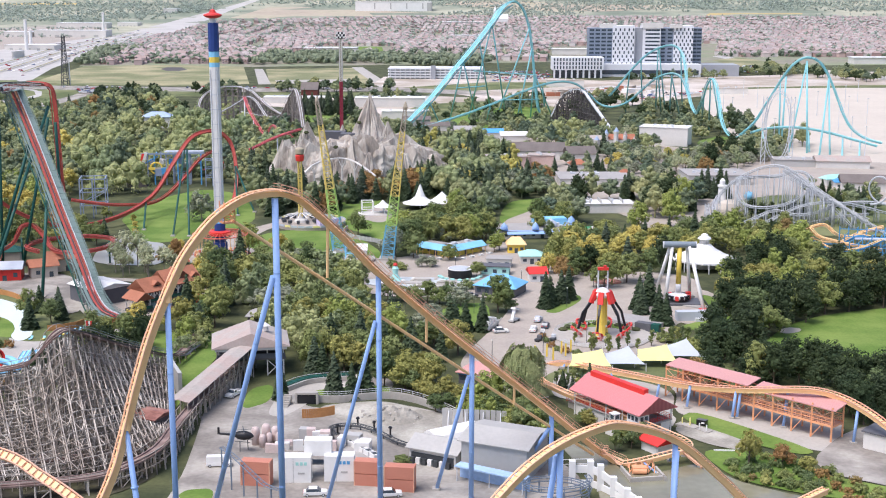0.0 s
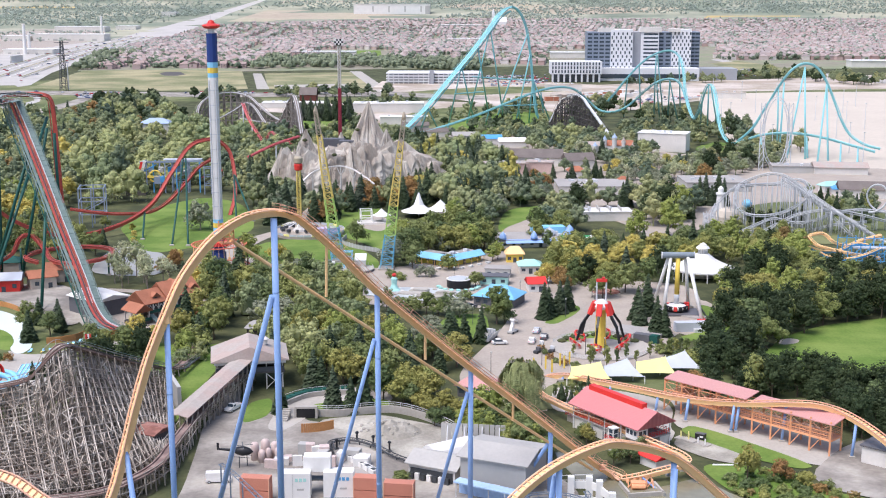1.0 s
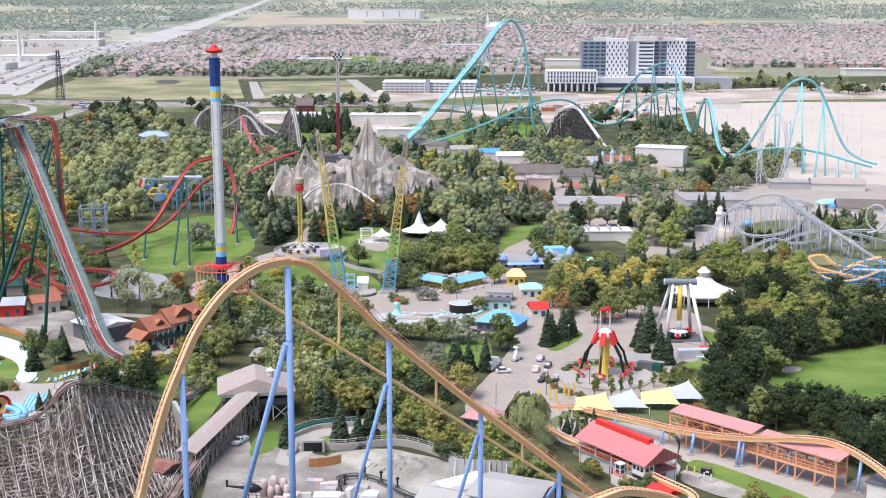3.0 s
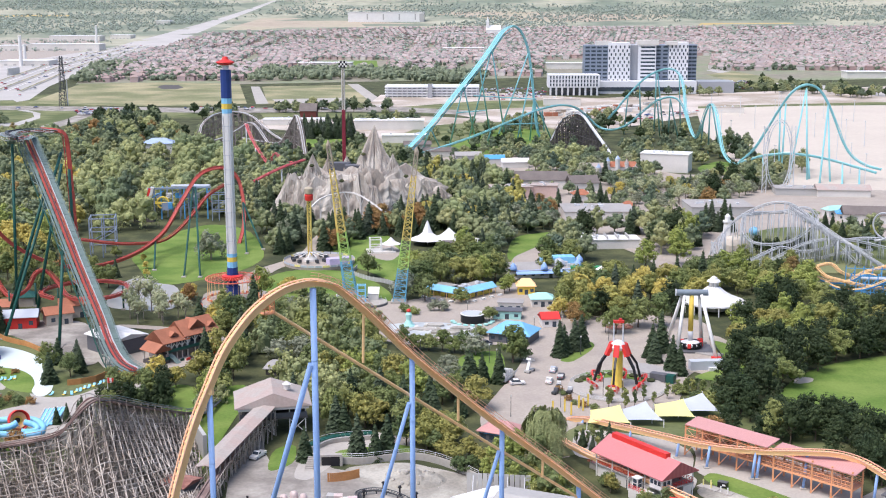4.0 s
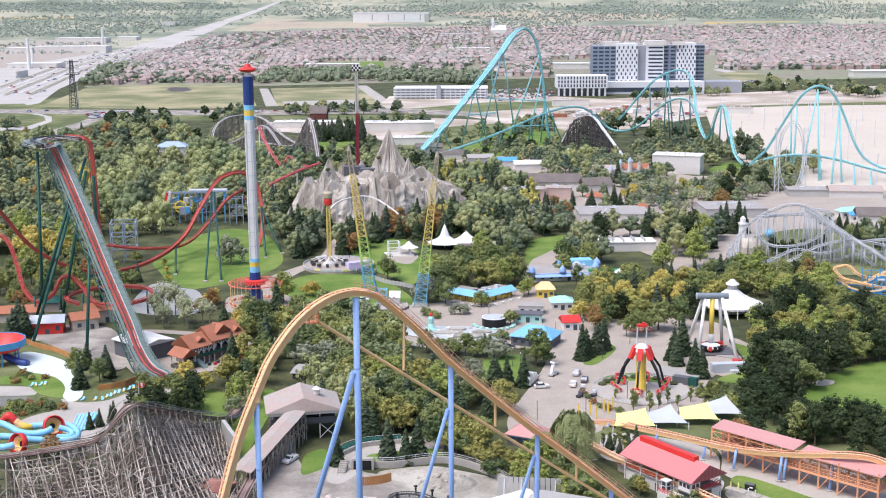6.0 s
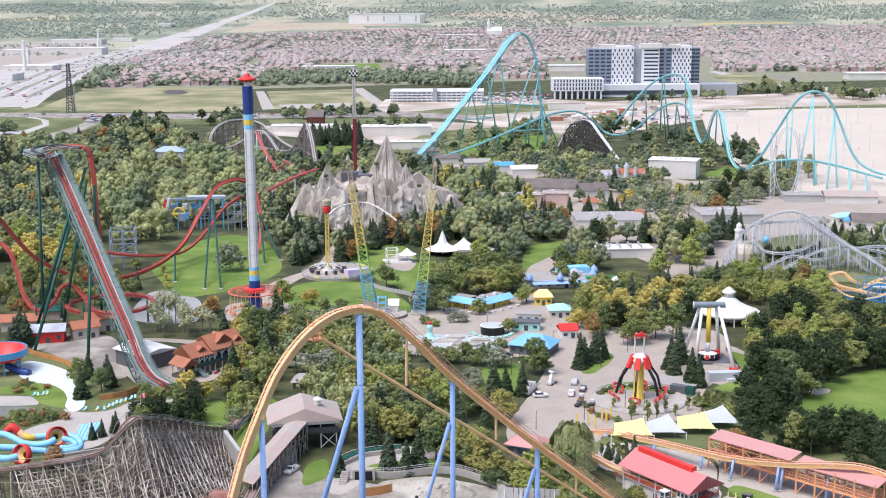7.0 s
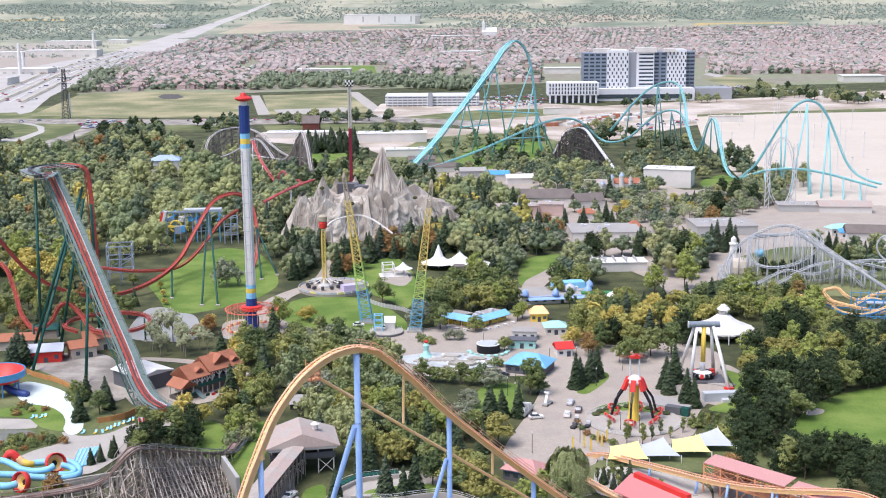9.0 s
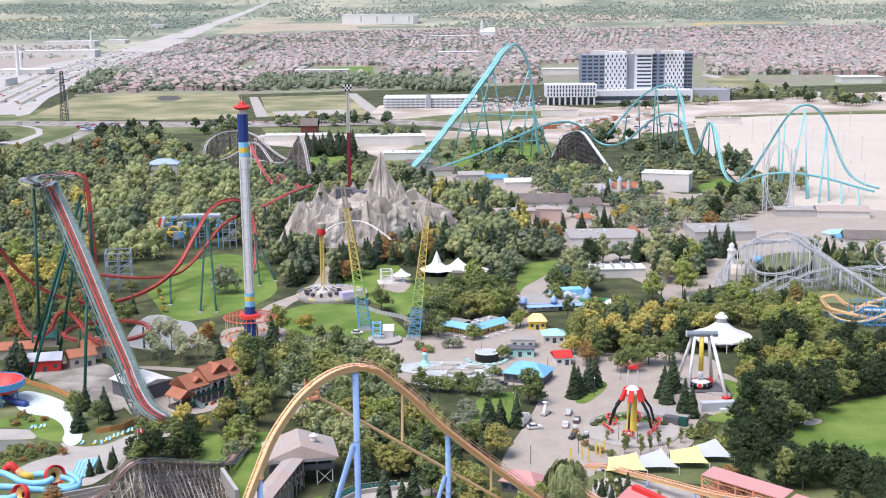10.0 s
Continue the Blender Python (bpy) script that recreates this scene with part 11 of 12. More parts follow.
def dome_crown(seed, n=430, h=11.0, r=4.8, droop=0.0):
    """A rounded crown: billows over a dome, their leaves facing outwards."""
    rng = random.Random(seed)
    m = MB()
    m.lathe([(0.3, -0.2), (0.25, h * 0.22), (r * 0.42, h * 0.34), (r * 0.5, h * 0.6), (0.1, h * 0.78)], n=8)
    lobes = [(0.0, 0.0, 0.84)] + [(6.283 * (k + rng.uniform(-0.25, 0.25)) / 5, 0.46, rng.uniform(0.64, 0.76)) for k in range(5)] + [(6.283 * (k + 0.5 + rng.uniform(-0.25, 0.25)) / 8, 0.72, rng.uniform(0.34, 0.52)) for k in range(8)]
    for a, t, z in lobes:
        s = r * rng.uniform(0.27, 0.4)
        c = Vector((r * t * math.cos(a), r * t * math.sin(a), h * z * rng.uniform(0.93, 1.05)))
        m.add([c + Vector((x, y, e * 0.9)) * s * 0.8 * rng.uniform(0.9, 1.1) for x, y, e in ICO], ICOF)
        out = Vector((math.cos(a) * t, math.sin(a) * t, 0.5)).normalized()
        for _ in range(int(n / len(lobes))):
            d = (Vector((rng.gauss(0, 1), rng.gauss(0, 1), rng.gauss(0, 1))).normalized() + out * 0.75).normalized()
            k = s * rng.uniform(0.82, 1.08)
            p = c + Vector((d.x * k, d.y * k, d.z * k * 0.9))
            if droop and rng.random() < 0.4:
                p += Vector((out.x * 0.5, out.y * 0.5, -rng.uniform(0.4, droop) * s))
            quad(m, p, d + Vector((rng.uniform(-0.25, 0.25), rng.uniform(-0.25, 0.25), rng.uniform(-0.1, 0.3))), 0.4 * rng.uniform(0.7, 1.25), rng)
    return m


LIGHT_BROAD = [dome_crown(s, 300, 10, 4.9) for s in (81, 82, 83, 84)] + [dome_crown(s, 300, 12.5, 4.3) for s in (85, 86)]
LIGHT = {"willow": [dome_crown(s, 560, 12, 6.4, 1.8).mesh("crown", BARK) for s in (87, 88)]}


def joined_wood(name, label, places, leaf_for):
    """Far trees as one mesh: many tufted crowns."""
    rng = random.Random(9)
    bank = {}
    for k, (crowns, _, _, _) in KINDS.items():
        bank[k] = []
        for c in LIGHT.get(k, [m_.mesh("crown", BARK) for m_ in LIGHT_BROAD]) if k != "conifer" else crowns:
            v = np.empty(len(c.vertices) * 3)
            c.vertices.foreach_get("co", v)
            bank[k].append((v.reshape(-1, 3), [tuple(p.vertices) for p in c.polygons]))
    by = {}
    for k, x, y, s in places:
        by.setdefault(leaf_for.get(k, "broad"), []).append((k, x, y, s))
    for lk, some in by.items():
        vs, fs, tones, o = [], [], [], 0
        for k, x, y, s in some:
            v, f = rng.choice(bank[k])
            a = rng.uniform(0, 6.28)
            c, n = math.cos(a), math.sin(a)
            w = v @ np.array([[c, n, 0], [-n, c, 0], [0, 0, 1]]) * s * np.array([1, 1, rng.uniform(0.9, 1.15)]) + (x, y, rise(y))
            vs.append(w)
            tones += [rng.random()] * len(w)
            fs += [tuple(i + o for i in q) for q in f]
            o += len(v)
        me = bpy.data.meshes.new(name)
        me.from_pydata(np.concatenate(vs).tolist(), [], fs)
        me.attributes.new("tree_tone", "FLOAT", "POINT").data.foreach_set("value", tones)
        me.materials.append(MIDLEAF if lk == "broad" else KINDS[lk][0][0].materials[0])
        tagged(new(name, me), label[lk], "wood", kind="stuff")


grove([(-146, 640), (-132, 760), (-104, 800), (-112, 700), (-112, 640)], 6.5, (("conifer", 3), ("broad", 4), ("sage", 2)), (0.8, 1.2), 201, True, WOODLIST)
grove([(-42, 640), (-30, 700), (-30, 770), (-8, 760), (-14, 640)], 7, (("broad", 4), ("willow", 2), ("conifer", 1)), (0.9, 1.2), 202, True, WOODLIST)
grove([(-150, 830), (-128, 935), (-98, 960), (-60, 930), (-46, 850), (-60, 780), (-110, 790)], 10, (("broad", 4), ("dense", 2), ("sage", 2), ("willow", 1)), (0.7, 1.1), 203, True, WOODLIST)
grove([(-36, 905), (-8, 1000), (60, 1010), (72, 930), (20, 895)], 12, (("broad", 4), ("dense", 2), ("sage", 2)), (0.7, 1.1), 206, True, WOODLIST)
grove([(-60, 985), (-20, 1100), (30, 1120), (20, 1020)], 15, (("broad", 4), ("dense", 2)), (0.8, 1.2), 207, True, WOODLIST)
joined_wood("woodland", {"broad": "mixed green broadleaf wood behind the coasters", "willow": "stand of yellow-green willows on the slope", "conifer": "rows of dark conifers behind the park", "dense": "dark green thick wood by the slip road", "gold": "scattered golden autumn trees in the wood", "rust": "scattered rusty autumn trees in the wood"}, WOODLIST, {"willow": "willow", "conifer": "conifer", "dense": "dense", "gold": "gold", "rust": "rust"})

# ---- the far town ----
BRICKS = choice("house_walls", ((0.46, 0.32, 0.29), (0.54, 0.41, 0.37), (0.60, 0.51, 0.47), (0.46, 0.35, 0.33), (0.66, 0.60, 0.56), (0.52, 0.38, 0.34)))
ROOFS = choice("house_roofs", ((0.33, 0.26, 0.235), (0.40, 0.325, 0.295), (0.30, 0.25, 0.235), (0.36, 0.27, 0.24), (0.43, 0.37, 0.34), (0.34, 0.295, 0.275)))
CARS = choice("car_colours", ((0.75, 0.75, 0.75), (0.1, 0.1, 0.11), (0.45, 0.46, 0.48), (0.45, 0.05, 0.05), (0.7, 0.7, 0.7), (0.08, 0.12, 0.25)), 0.4)
# Leaf tones paled and greyed: distance haze is put into the colour.
FARLEAF = leaf("haze_paled_leaves", ((0.16, 0.195, 0.155), (0.19, 0.22, 0.17), (0.17, 0.20, 0.175), (0.22, 0.24, 0.175)), 0.3, 1.9)

TOWN = [(-567.4, 1770.0), (-341.4, 1770.0), (-177.6, 1824.0), (-4.2, 1936.0), (123.2, 1894.0), (336.7, 1952.0), (695.3, 1938.0), (1345.1, 3746.0), (254.8, 3734.0), (-144.1, 3732.0), (-671.2, 3594.0), (-779.0, 3530.0), (-753.6, 2890.0), (-651.3, 2132.0)]
GAPS = [[(-456.5, 2358.0), (-494.5, 2788.0), (-425.3, 2480.0), (-407.9, 2220.0)], [(-337.0, 1746.0), (-177.6, 1824.0), (2.1, 1692.0), (4.8, 1962.0), (-199.7, 2076.0), (-353.0, 2096.0)], [(-303.8, 2154.0), (-156.8, 2136.0), (-177.0, 2444.0), (-317.4, 2422.0)], [(83.9, 1796.0), (343.7, 1896.0), (479.5, 2626.0), (118.9, 2444.0)], [(300.9, 1750.0), (416.1, 1652.0), (623.9, 1740.0), (726.3, 2024.0), (483.1, 2056.0), (366.8, 2070.0)]]
zone("school_field", [(-288.3, 2186.0), (-176.8, 2172.0), (-198.1, 2404.0), (-299.1, 2378.0)], LAWN, "mown school playing field")
zone("estate_street", [(-143.7, 2438.0), (-138.2, 2460.0), (-108.0, 2164.0), (-114.2, 2130.0)], HIGHWAY, "pale street", "road")
zone("estate_street", [(-420.1, 2204.0), (-446.1, 2484.0), (-418.1, 2436.0), (-398.5, 2166.0)], HIGHWAY, "pale street", "road")
zone("estate_street", [(-429.7, 1790.0), (-423.2, 1790.0), (-475.3, 2018.0), (-479.8, 2018.0)], HIGHWAY, "pale street", "road")
zone("avenue", [(366.8, 2070.0), (383.5, 2100.0), (419.8, 1860.0), (464.7, 1668.0), (497.2, 1566.0), (474.7, 1496.0), (435.6, 1590.0), (389.9, 1764.0)], HIGHWAY, "pale avenue", "road")
zone("meadow", [(345.4, 1952.0), (405.5, 2034.0), (425.8, 1886.0), (437.6, 1736.0), (351.4, 1768.0)], DRYGRASS, "dry meadow beside the avenue")

rng = random.Random(2024)
walls, roofs = MB(), MB()
near = 0
TOWNTREES = []
x0, x1 = min(p[0] for p in TOWN), max(p[0] for p in TOWN)
y0, y1 = min(p[1] for p in TOWN), max(p[1] for p in TOWN)
bx, by = 150.0, 108.0
for bi in range(int((x1 - x0) / bx) + 1):
    for bj in range(int((y1 - y0) / by) + 1):
        cx, cy = x0 + (bi + 0.5) * bx, y0 + (bj + 0.5) * by
        turn = 22 * noise.noise(Vector((cx * 0.0018, cy * 0.0018, 0.5))) + (90 if noise.noise(Vector((cx * 0.004, cy * 0.004, 7.5))) > 0.25 else 0)
        ca, sa = math.cos(radians(turn)), math.sin(radians(turn))
        for row in range(-2, 3):
            for col in range(-5, 6):
                u, v = col * 14.2 + rng.uniform(-1, 1), row * 25 + (6 if row % 2 else -6) + rng.uniform(-1.5, 1.5)
                x, y = cx + ca * u - sa * v, cy + sa * u + ca * v
                if abs(x - cx) > bx / 2 + 4 or abs(y - cy) > by / 2 + 4 or not inside(x, y, TOWN) or any(inside(x, y, q) for q in GAPS):
                    continue
                if rng.random() < 0.26:
                    TOWNTREES += [(x, y), (x + rng.uniform(-5, 5), y + rng.uniform(-8, 8)), (x + rng.uniform(-7, 7), y + rng.uniform(-8, 8))]
                    continue
                z = rise(y)
                w, d, h = rng.uniform(9, 11.5), rng.uniform(10, 13), rng.uniform(5.6, 6.8)
                rz = turn + rng.choice((0, 90, 0))
                if y < 1890 and near < 150:
                    near += 1
                    hs = thing("house", "brick suburban house with a hipped brown roof", "house", (x, y, z), rz, "houses of the estate")
                    hw = MB().box((0, 0, 0), (w, d, h))
                    part("wall", hw, BRICKS, hs)
                    part("roof", MB().gable((0, 0, h), (w, d), rng.uniform(2.6, 3.6), 0, 0.5, 0.2, hip=rng.choice((0, 3.5, 4))), ROOFS, hs)
                    part("garage", MB().box((w * 0.3, -d / 2 - 2, 0), (5.5, 5, 3)), BRICKS, hs)
                    part("garage_roof", MB().gable((w * 0.3, -d / 2 - 2, 3), (5.5, 5), 1.6, 90, 0.3, 0.15), ROOFS, hs)
                    for wx in (-0.25, 0.25):
                        for wz in (1.2, 3.9):
                            part("window", MB().box((wx * w, -d / 2 - 0.03, wz), (1.6, 0.08, 1.3)), GLASS, hs)
                else:
                    walls.box((x, y, z - 1), (w, d, h + 1), rz)
                    roofs.gable((x, y, z + h), (w, d), rng.uniform(2.6, 3.8), rz, 0.5, 0.2, hip=rng.choice((0, 3.5, 4.0)))
                for _ in range(rng.choice((1, 1, 2, 2))):
                    TOWNTREES.append((x + rng.uniform(-9, 9), y + rng.uniform(-14, 14)))
tagged(part("house_bodies", walls, BRICKS), "brick walls of the far housing estate", "houses", kind="stuff")
tagged(part("house_roofs", roofs, ROOFS), "brown and grey hipped roofs of the far estate", "houses", kind="stuff")


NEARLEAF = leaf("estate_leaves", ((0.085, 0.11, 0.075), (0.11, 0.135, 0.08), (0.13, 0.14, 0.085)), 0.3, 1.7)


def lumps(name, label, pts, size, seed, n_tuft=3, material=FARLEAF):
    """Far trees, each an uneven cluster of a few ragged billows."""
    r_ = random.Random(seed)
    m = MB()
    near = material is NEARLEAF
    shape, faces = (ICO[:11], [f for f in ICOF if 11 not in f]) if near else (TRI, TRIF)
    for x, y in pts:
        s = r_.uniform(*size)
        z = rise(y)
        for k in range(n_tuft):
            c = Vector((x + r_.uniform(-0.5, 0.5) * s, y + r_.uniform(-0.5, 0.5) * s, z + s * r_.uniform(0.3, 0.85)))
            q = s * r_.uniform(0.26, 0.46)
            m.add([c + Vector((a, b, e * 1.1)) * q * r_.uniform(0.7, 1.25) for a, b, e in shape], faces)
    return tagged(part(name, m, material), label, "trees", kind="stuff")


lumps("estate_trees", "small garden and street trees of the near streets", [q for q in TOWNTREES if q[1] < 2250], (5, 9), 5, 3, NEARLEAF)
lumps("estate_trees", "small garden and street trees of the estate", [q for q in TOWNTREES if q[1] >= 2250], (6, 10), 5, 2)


def scatter(poly, count, seed, keep=None):
    r_ = random.Random(seed)
    xa, xb = min(p[0] for p in poly), max(p[0] for p in poly)
    ya, yb = min(p[1] for p in poly), max(p[1] for p in poly)
    out = []
    while len(out) < count:
        x, y = r_.uniform(xa, xb), r_.uniform(ya, yb)
        if inside(x, y, poly) and (keep is None or keep(x, y)):
            out.append((x, y))
    return out


FAR = []
CLEAR = [[(-760.6, 1766.0), (-1022.1, 2396.0), (-942.1, 2864.0), (-927.0, 3396.0), (-895.0, 3780.0), (-856.4, 4114.0), (-811.9, 4496.0), (-774.9, 4776.0), (-740.5, 4774.0), (-758.7, 4394.0), (-785.6, 3956.0), (-787.4, 3532.0), (-749.2, 2832.0)], [(-753.7, 3602.0), (-372.5, 3678.0), (246.8, 3622.0), (243.3, 3810.0), (-150.4, 3920.0), (-444.9, 4058.0), (-703.4, 4196.0)], [(635.3, 3774.0), (938.2, 3802.0), (983.0, 3970.0), (683.8, 3958.0)]]
for poly, n in (([(-341.4, 1770.0), (-177.6, 1824.0), (2.4, 1714.0), (4.3, 1908.0), (-197.0, 2046.0), (-347.9, 2064.0)], 420), ([(-579.8, 1866.0), (-619.9, 2064.0), (-698.6, 2824.0), (-731.2, 3490.0), (-699.0, 3486.0), (-671.3, 2710.0), (-568.5, 1916.0)], 200), ([(-1481.4, 3468.0), (-1338.3, 3508.0), (-1076.7, 3594.0), (-939.9, 3840.0), (-877.7, 3872.0), (-844.7, 4246.0), (-1235.7, 4278.0), (-1756.1, 4132.0)], 1500), ([(-1836.9, 4328.0), (-882.5, 4444.0), (-857.6, 4640.0), (-2004.8, 4736.0)], 1300), ([(-708.6, 4350.0), (-449.2, 4486.0), (-123.7, 4578.0), (312.1, 4542.0), (297.9, 4342.0), (-267.3, 4120.0), (-555.2, 4068.0)], 700)):
    FAR += scatter(poly, n, len(FAR) + 3)
FAR += scatter([(-575, 1745), (-655, 2120), (-690, 2400), (-660, 2400), (-625, 2120), (-545, 1745)], 170, 501)
for poly, n in (([(24.0, 3904.0), (235.8, 3962.0), (627.9, 4002.0), (1257.5, 3946.0), (1590.3, 4228.0), (1414.8, 4444.0), (309.2, 4502.0), (252.4, 4228.0), (-83.5, 4104.0)], 1900), ([(-145.4, 3770.0), (254.8, 3734.0), (265.3, 3882.0), (24.8, 3980.0), (-114.4, 3878.0)], 330), ([(347.0, 2874.0), (633.4, 3154.0), (1025.3, 3214.0), (1116.2, 3500.0), (250.8, 3678.0), (212.5, 3588.0)], 500)):
    FAR += scatter(poly, n, len(FAR) + 3)
rng = random.Random(91)
while len(FAR) < 9500:
    x, y = rng.uniform(-1500, 1700), rng.uniform(2500, 4950)
    if abs(x) < 0.42 * y and not inside(x, y, TOWN) and noise.noise(Vector((x * 0.0035, y * 0.006, 2.2))) + 0.4 * noise.noise(Vector((x * 0.02, y * 0.03, 4.0))) > 0.1 - 0.12 * (y > 3600) and not any(inside(x, y, q) for q in CLEAR):
        FAR.append((x, y))
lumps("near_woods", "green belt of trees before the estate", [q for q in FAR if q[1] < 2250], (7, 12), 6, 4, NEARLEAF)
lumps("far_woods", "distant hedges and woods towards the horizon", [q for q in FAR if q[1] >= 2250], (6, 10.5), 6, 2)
ROWS_ = []
for poly, n in (([(-218.4, 1325.3), (-104.9, 1344.0), (-96.4, 1304.0), (-174.1, 1260.0), (-210.7, 1274.4)], 40), ([(-296.8, 1267.9), (-267.5, 1328.7), (-243.4, 1229.6), (-270.7, 1198.2)], 22), ([(-353.5, 1141.5), (-323.6, 1234.6), (-302.6, 1148.5), (-327.0, 1066.9)], 40), ([(67.5, 1118.0), (107.8, 1218.8), (133.0, 1245.9), (124.7, 1174.4), (173.8, 1088.9), (173.8, 1033.2), (65.3, 1022.5)], 46), ([(168.8, 933.7), (198.3, 1015.9), (201.4, 966.9), (180.5, 870.7), (167.8, 886.0)], 22), ([(17.1, 1130.4), (51.4, 1194.8), (52.4, 1118.8), (25.1, 1066.0)], 22), ([(-120.0, 1168.2), (-90.2, 1203.5), (-56.0, 1164.4), (-54.7, 1124.8), (-105.4, 1118.1)], 24), ([(-463.6, 1167.7), (-464.2, 1199.1), (-446.6, 1156.7), (-446.4, 1127.4)], 8), ([(299.6, 1582.9), (387.0, 1538.3), (459.2, 1447.6), (485.5, 1529.7), (451.7, 1647.7), (389.8, 1763.8), (351.0, 1657.3)], 110), ([(136.1, 1507.4), (272.1, 1548.4), (299.0, 1510.8), (168.3, 1439.5)], 20)):
    ROWS_ += scatter(poly, n, len(ROWS_) + 30)
rng = random.Random(71)
joined_wood("roadside_trees", {"broad": "rows of green trees along the road and car park", "dense": "dark rows of trees along the road and car park"}, [(rng.choice(("dense", "broad", "broad", "sage")), x, y, rng.uniform(0.8, 1.25)) for x, y in ROWS_], {"dense": "dense"})

# hospital
HP = thing("hospital", "tall white and slate hospital with stepped wings", "hospital")
SLATE = surf("slate_cladding", (0.22, 0.26, 0.32), 0.5, 0, 0.1, 0.02, 0.2)
HWHITE = surf("white_cladding", (0.74, 0.74, 0.75), 0.5, 0, 0.05, 0.02, 0.2)
HGREY = surf("grey_cladding", (0.34, 0.35, 0.37), 0.5, 0, 0.08, 0.02, 0.2)
slot = MB().box((0, 0, 0), (1.6, 0.4, 3.4)).mesh("slot", GLASS)
wide = MB().box((0, 0, 0), (5.4, 0.4, 2.2)).mesh("wide", GLASS)
sx0 = 126.0
for w, m, yo, style in ((29, SLATE, 6, "wide"), (27, HWHITE, 0, "slot"), (11, HGREY, 4, ""), (22, HWHITE, 1, "band"), (17, SLATE, 5, "wide"), (24, HWHITE, 0, "slot"), (12, SLATE, 4, "wide")):
    yb = 1560 + yo + (sx0 - 126) * 0.2
    wing = part("wing", MB().box((sx0 + w / 2, yb + 15, 0), (w, 30, 58 + (3 if m is HWHITE else 0))), m, HP)
    for f_ in range(10):
        z = 13 + f_ * 4.6
        if style == "slot":
            for k in range(5):
                o = new("window", slot)
                o.parent, o.location = wing, (sx0 + w * (k + 0.5) / 5 + (1.2 if f_ % 2 else -1.0), yb - 0.05, z)
        elif style == "wide":
            for k in range(int(w // 6)):
                o = new("window", wide)
                o.parent, o.location = wing, (sx0 + w * (k + 0.5) / (w // 6), yb - 0.05, z)
        elif style == "band":
            part("window_band", MB().box((sx0 + w * 0.55, yb - 0.05, z), (w * 0.8, 0.4, 2.0)), GLASS, wing)
    sx0 += w
pod = part("front_wing", MB().box((110, 1536, 9.5), (62, 34, 15)), HWHITE, HP, "white front wing on columns")
for k in range(9):
    part("column", MB().box((82 + 7 * k, 1521, 0), (2.2, 2.2, 9.5)), HWHITE, HP)
part("ground_floor_glass", MB().box((110, 1540, 0), (58, 30, 9.5)), GLASS, HP)
for k in range(16):
    for f_ in range(3):
        o = new("window", slot)
        o.parent, o.location = pod, (82 + 3.7 * k, 1518.9, 11 + 4.6 * f_)
part("low_wing", MB().box((200, 1562, 0), (124, 26, 15)), HWHITE, HP, "white low wing")
part("low_wing_glass", MB().box((200, 1548.8, 3), (118, 0.5, 5)), GLASS, HP)
part("east_wing", MB().box((288, 1580, 0), (44, 40, 14)), HGREY, HP)
for x, y, w, h in ((150, 1575, 20, 5), (205, 1580, 26, 6), (235, 1585, 14, 4)):
    part("roof_plant", MB().box((x, y, 58), (w, 14, h)), OFFWHITE, HP)
# parking garage
PG = thing("parking_garage", "long white three-deck parking garage", "garage")
for k in range(4):
    part("deck", MB().box((-60, 1510, 3.2 * k + 1.8), (112, 44, 1.4)), HWHITE, PG)
# Solid grey filling gives the gaps between decks their shaded tone.
part("core", MB().box((-60, 1512, 0), (110, 40, 11)), HGREY, PG, "grey block standing in for the shaded decks")
for k in range(19):
    part("pillar", MB().box((-113 + 5.9 * k, 1487.6, 0), (1.0, 0.8, 12)), HWHITE, PG)
part("stair_tower", MB().box((-62, 1486, 0), (5, 5, 16)), HGREY, PG)
# long low hall behind the trees
for nm, lab, q, s_, rz in (("long_hall", "very long low white hall behind the trees", (-85.2, 1121.7), (62, 22, 8), 2), ("long_hall", "long low white hall behind the timber coaster", (-176.2, 1161.3), (57, 18, 5), 2), ("long_hall", "grey flat hall with blue signs", (-64.7, 1013.0), (38, 14, 6), 3), ("site_hut", "pale flat-roofed site building", (86.2, 1378.7), (40, 12, 7), 0), ("site_hut", "pale flat-roofed site building", (246.4, 1280.6), (34, 10, 6), -3)):
    block(nm, lab, q, s_, OFFWHITE, WHITE if s_[1] > 12 else DIRT, rz, "flat")
block("barn", "dark red barn with a pale gable edge", (-171.4, 1225.1), (16, 14, 7), surf("barn_red", (0.16, 0.05, 0.04), 0.8), BROWNROOF, 0, "gable", 7)
# works and warehouses by the highway
for (x0_, y0_), (x1_, y1_), h in [((-1041.6, 2880.0), (-874.9, 2910.0), 17), ((-859.0, 2224.0), (-769.4, 2248.0), 10), ((-731.0, 1882.0), (-733.2, 1990.0), 12), ((-995.3, 3366.0), (-940.7, 3436.0), 13), ((-1133.5, 3304.0), (-999.5, 3328.0), 16), ((-1109.1, 2892.0), (-1044.9, 2882.0), 14), ((-991.8, 3882.0), (-948.9, 3878.0), 14)]:
    wb_ = thing("works_building", "long white factory hall by the highway", "factory", ((x0_ + x1_) / 2, (y0_ + y1_) / 2 + 20, rise(y0_)))
    part("wall", MB().box((0, 0, -2), (abs(x1_ - x0_), 50, h)), OFFWHITE, wb_)
    part("roof", MB().box((0, 0, h - 2), (abs(x1_ - x0_) + 1, 51, 0.8)), WHITE, wb_)
    for k in range(5):
        part("dock_door", MB().box((abs(x1_ - x0_) * (k - 2) / 5.5, -25.1, 0), (abs(x1_ - x0_) / 16, 0.4, h * 0.3)), GREYWALL, wb_)
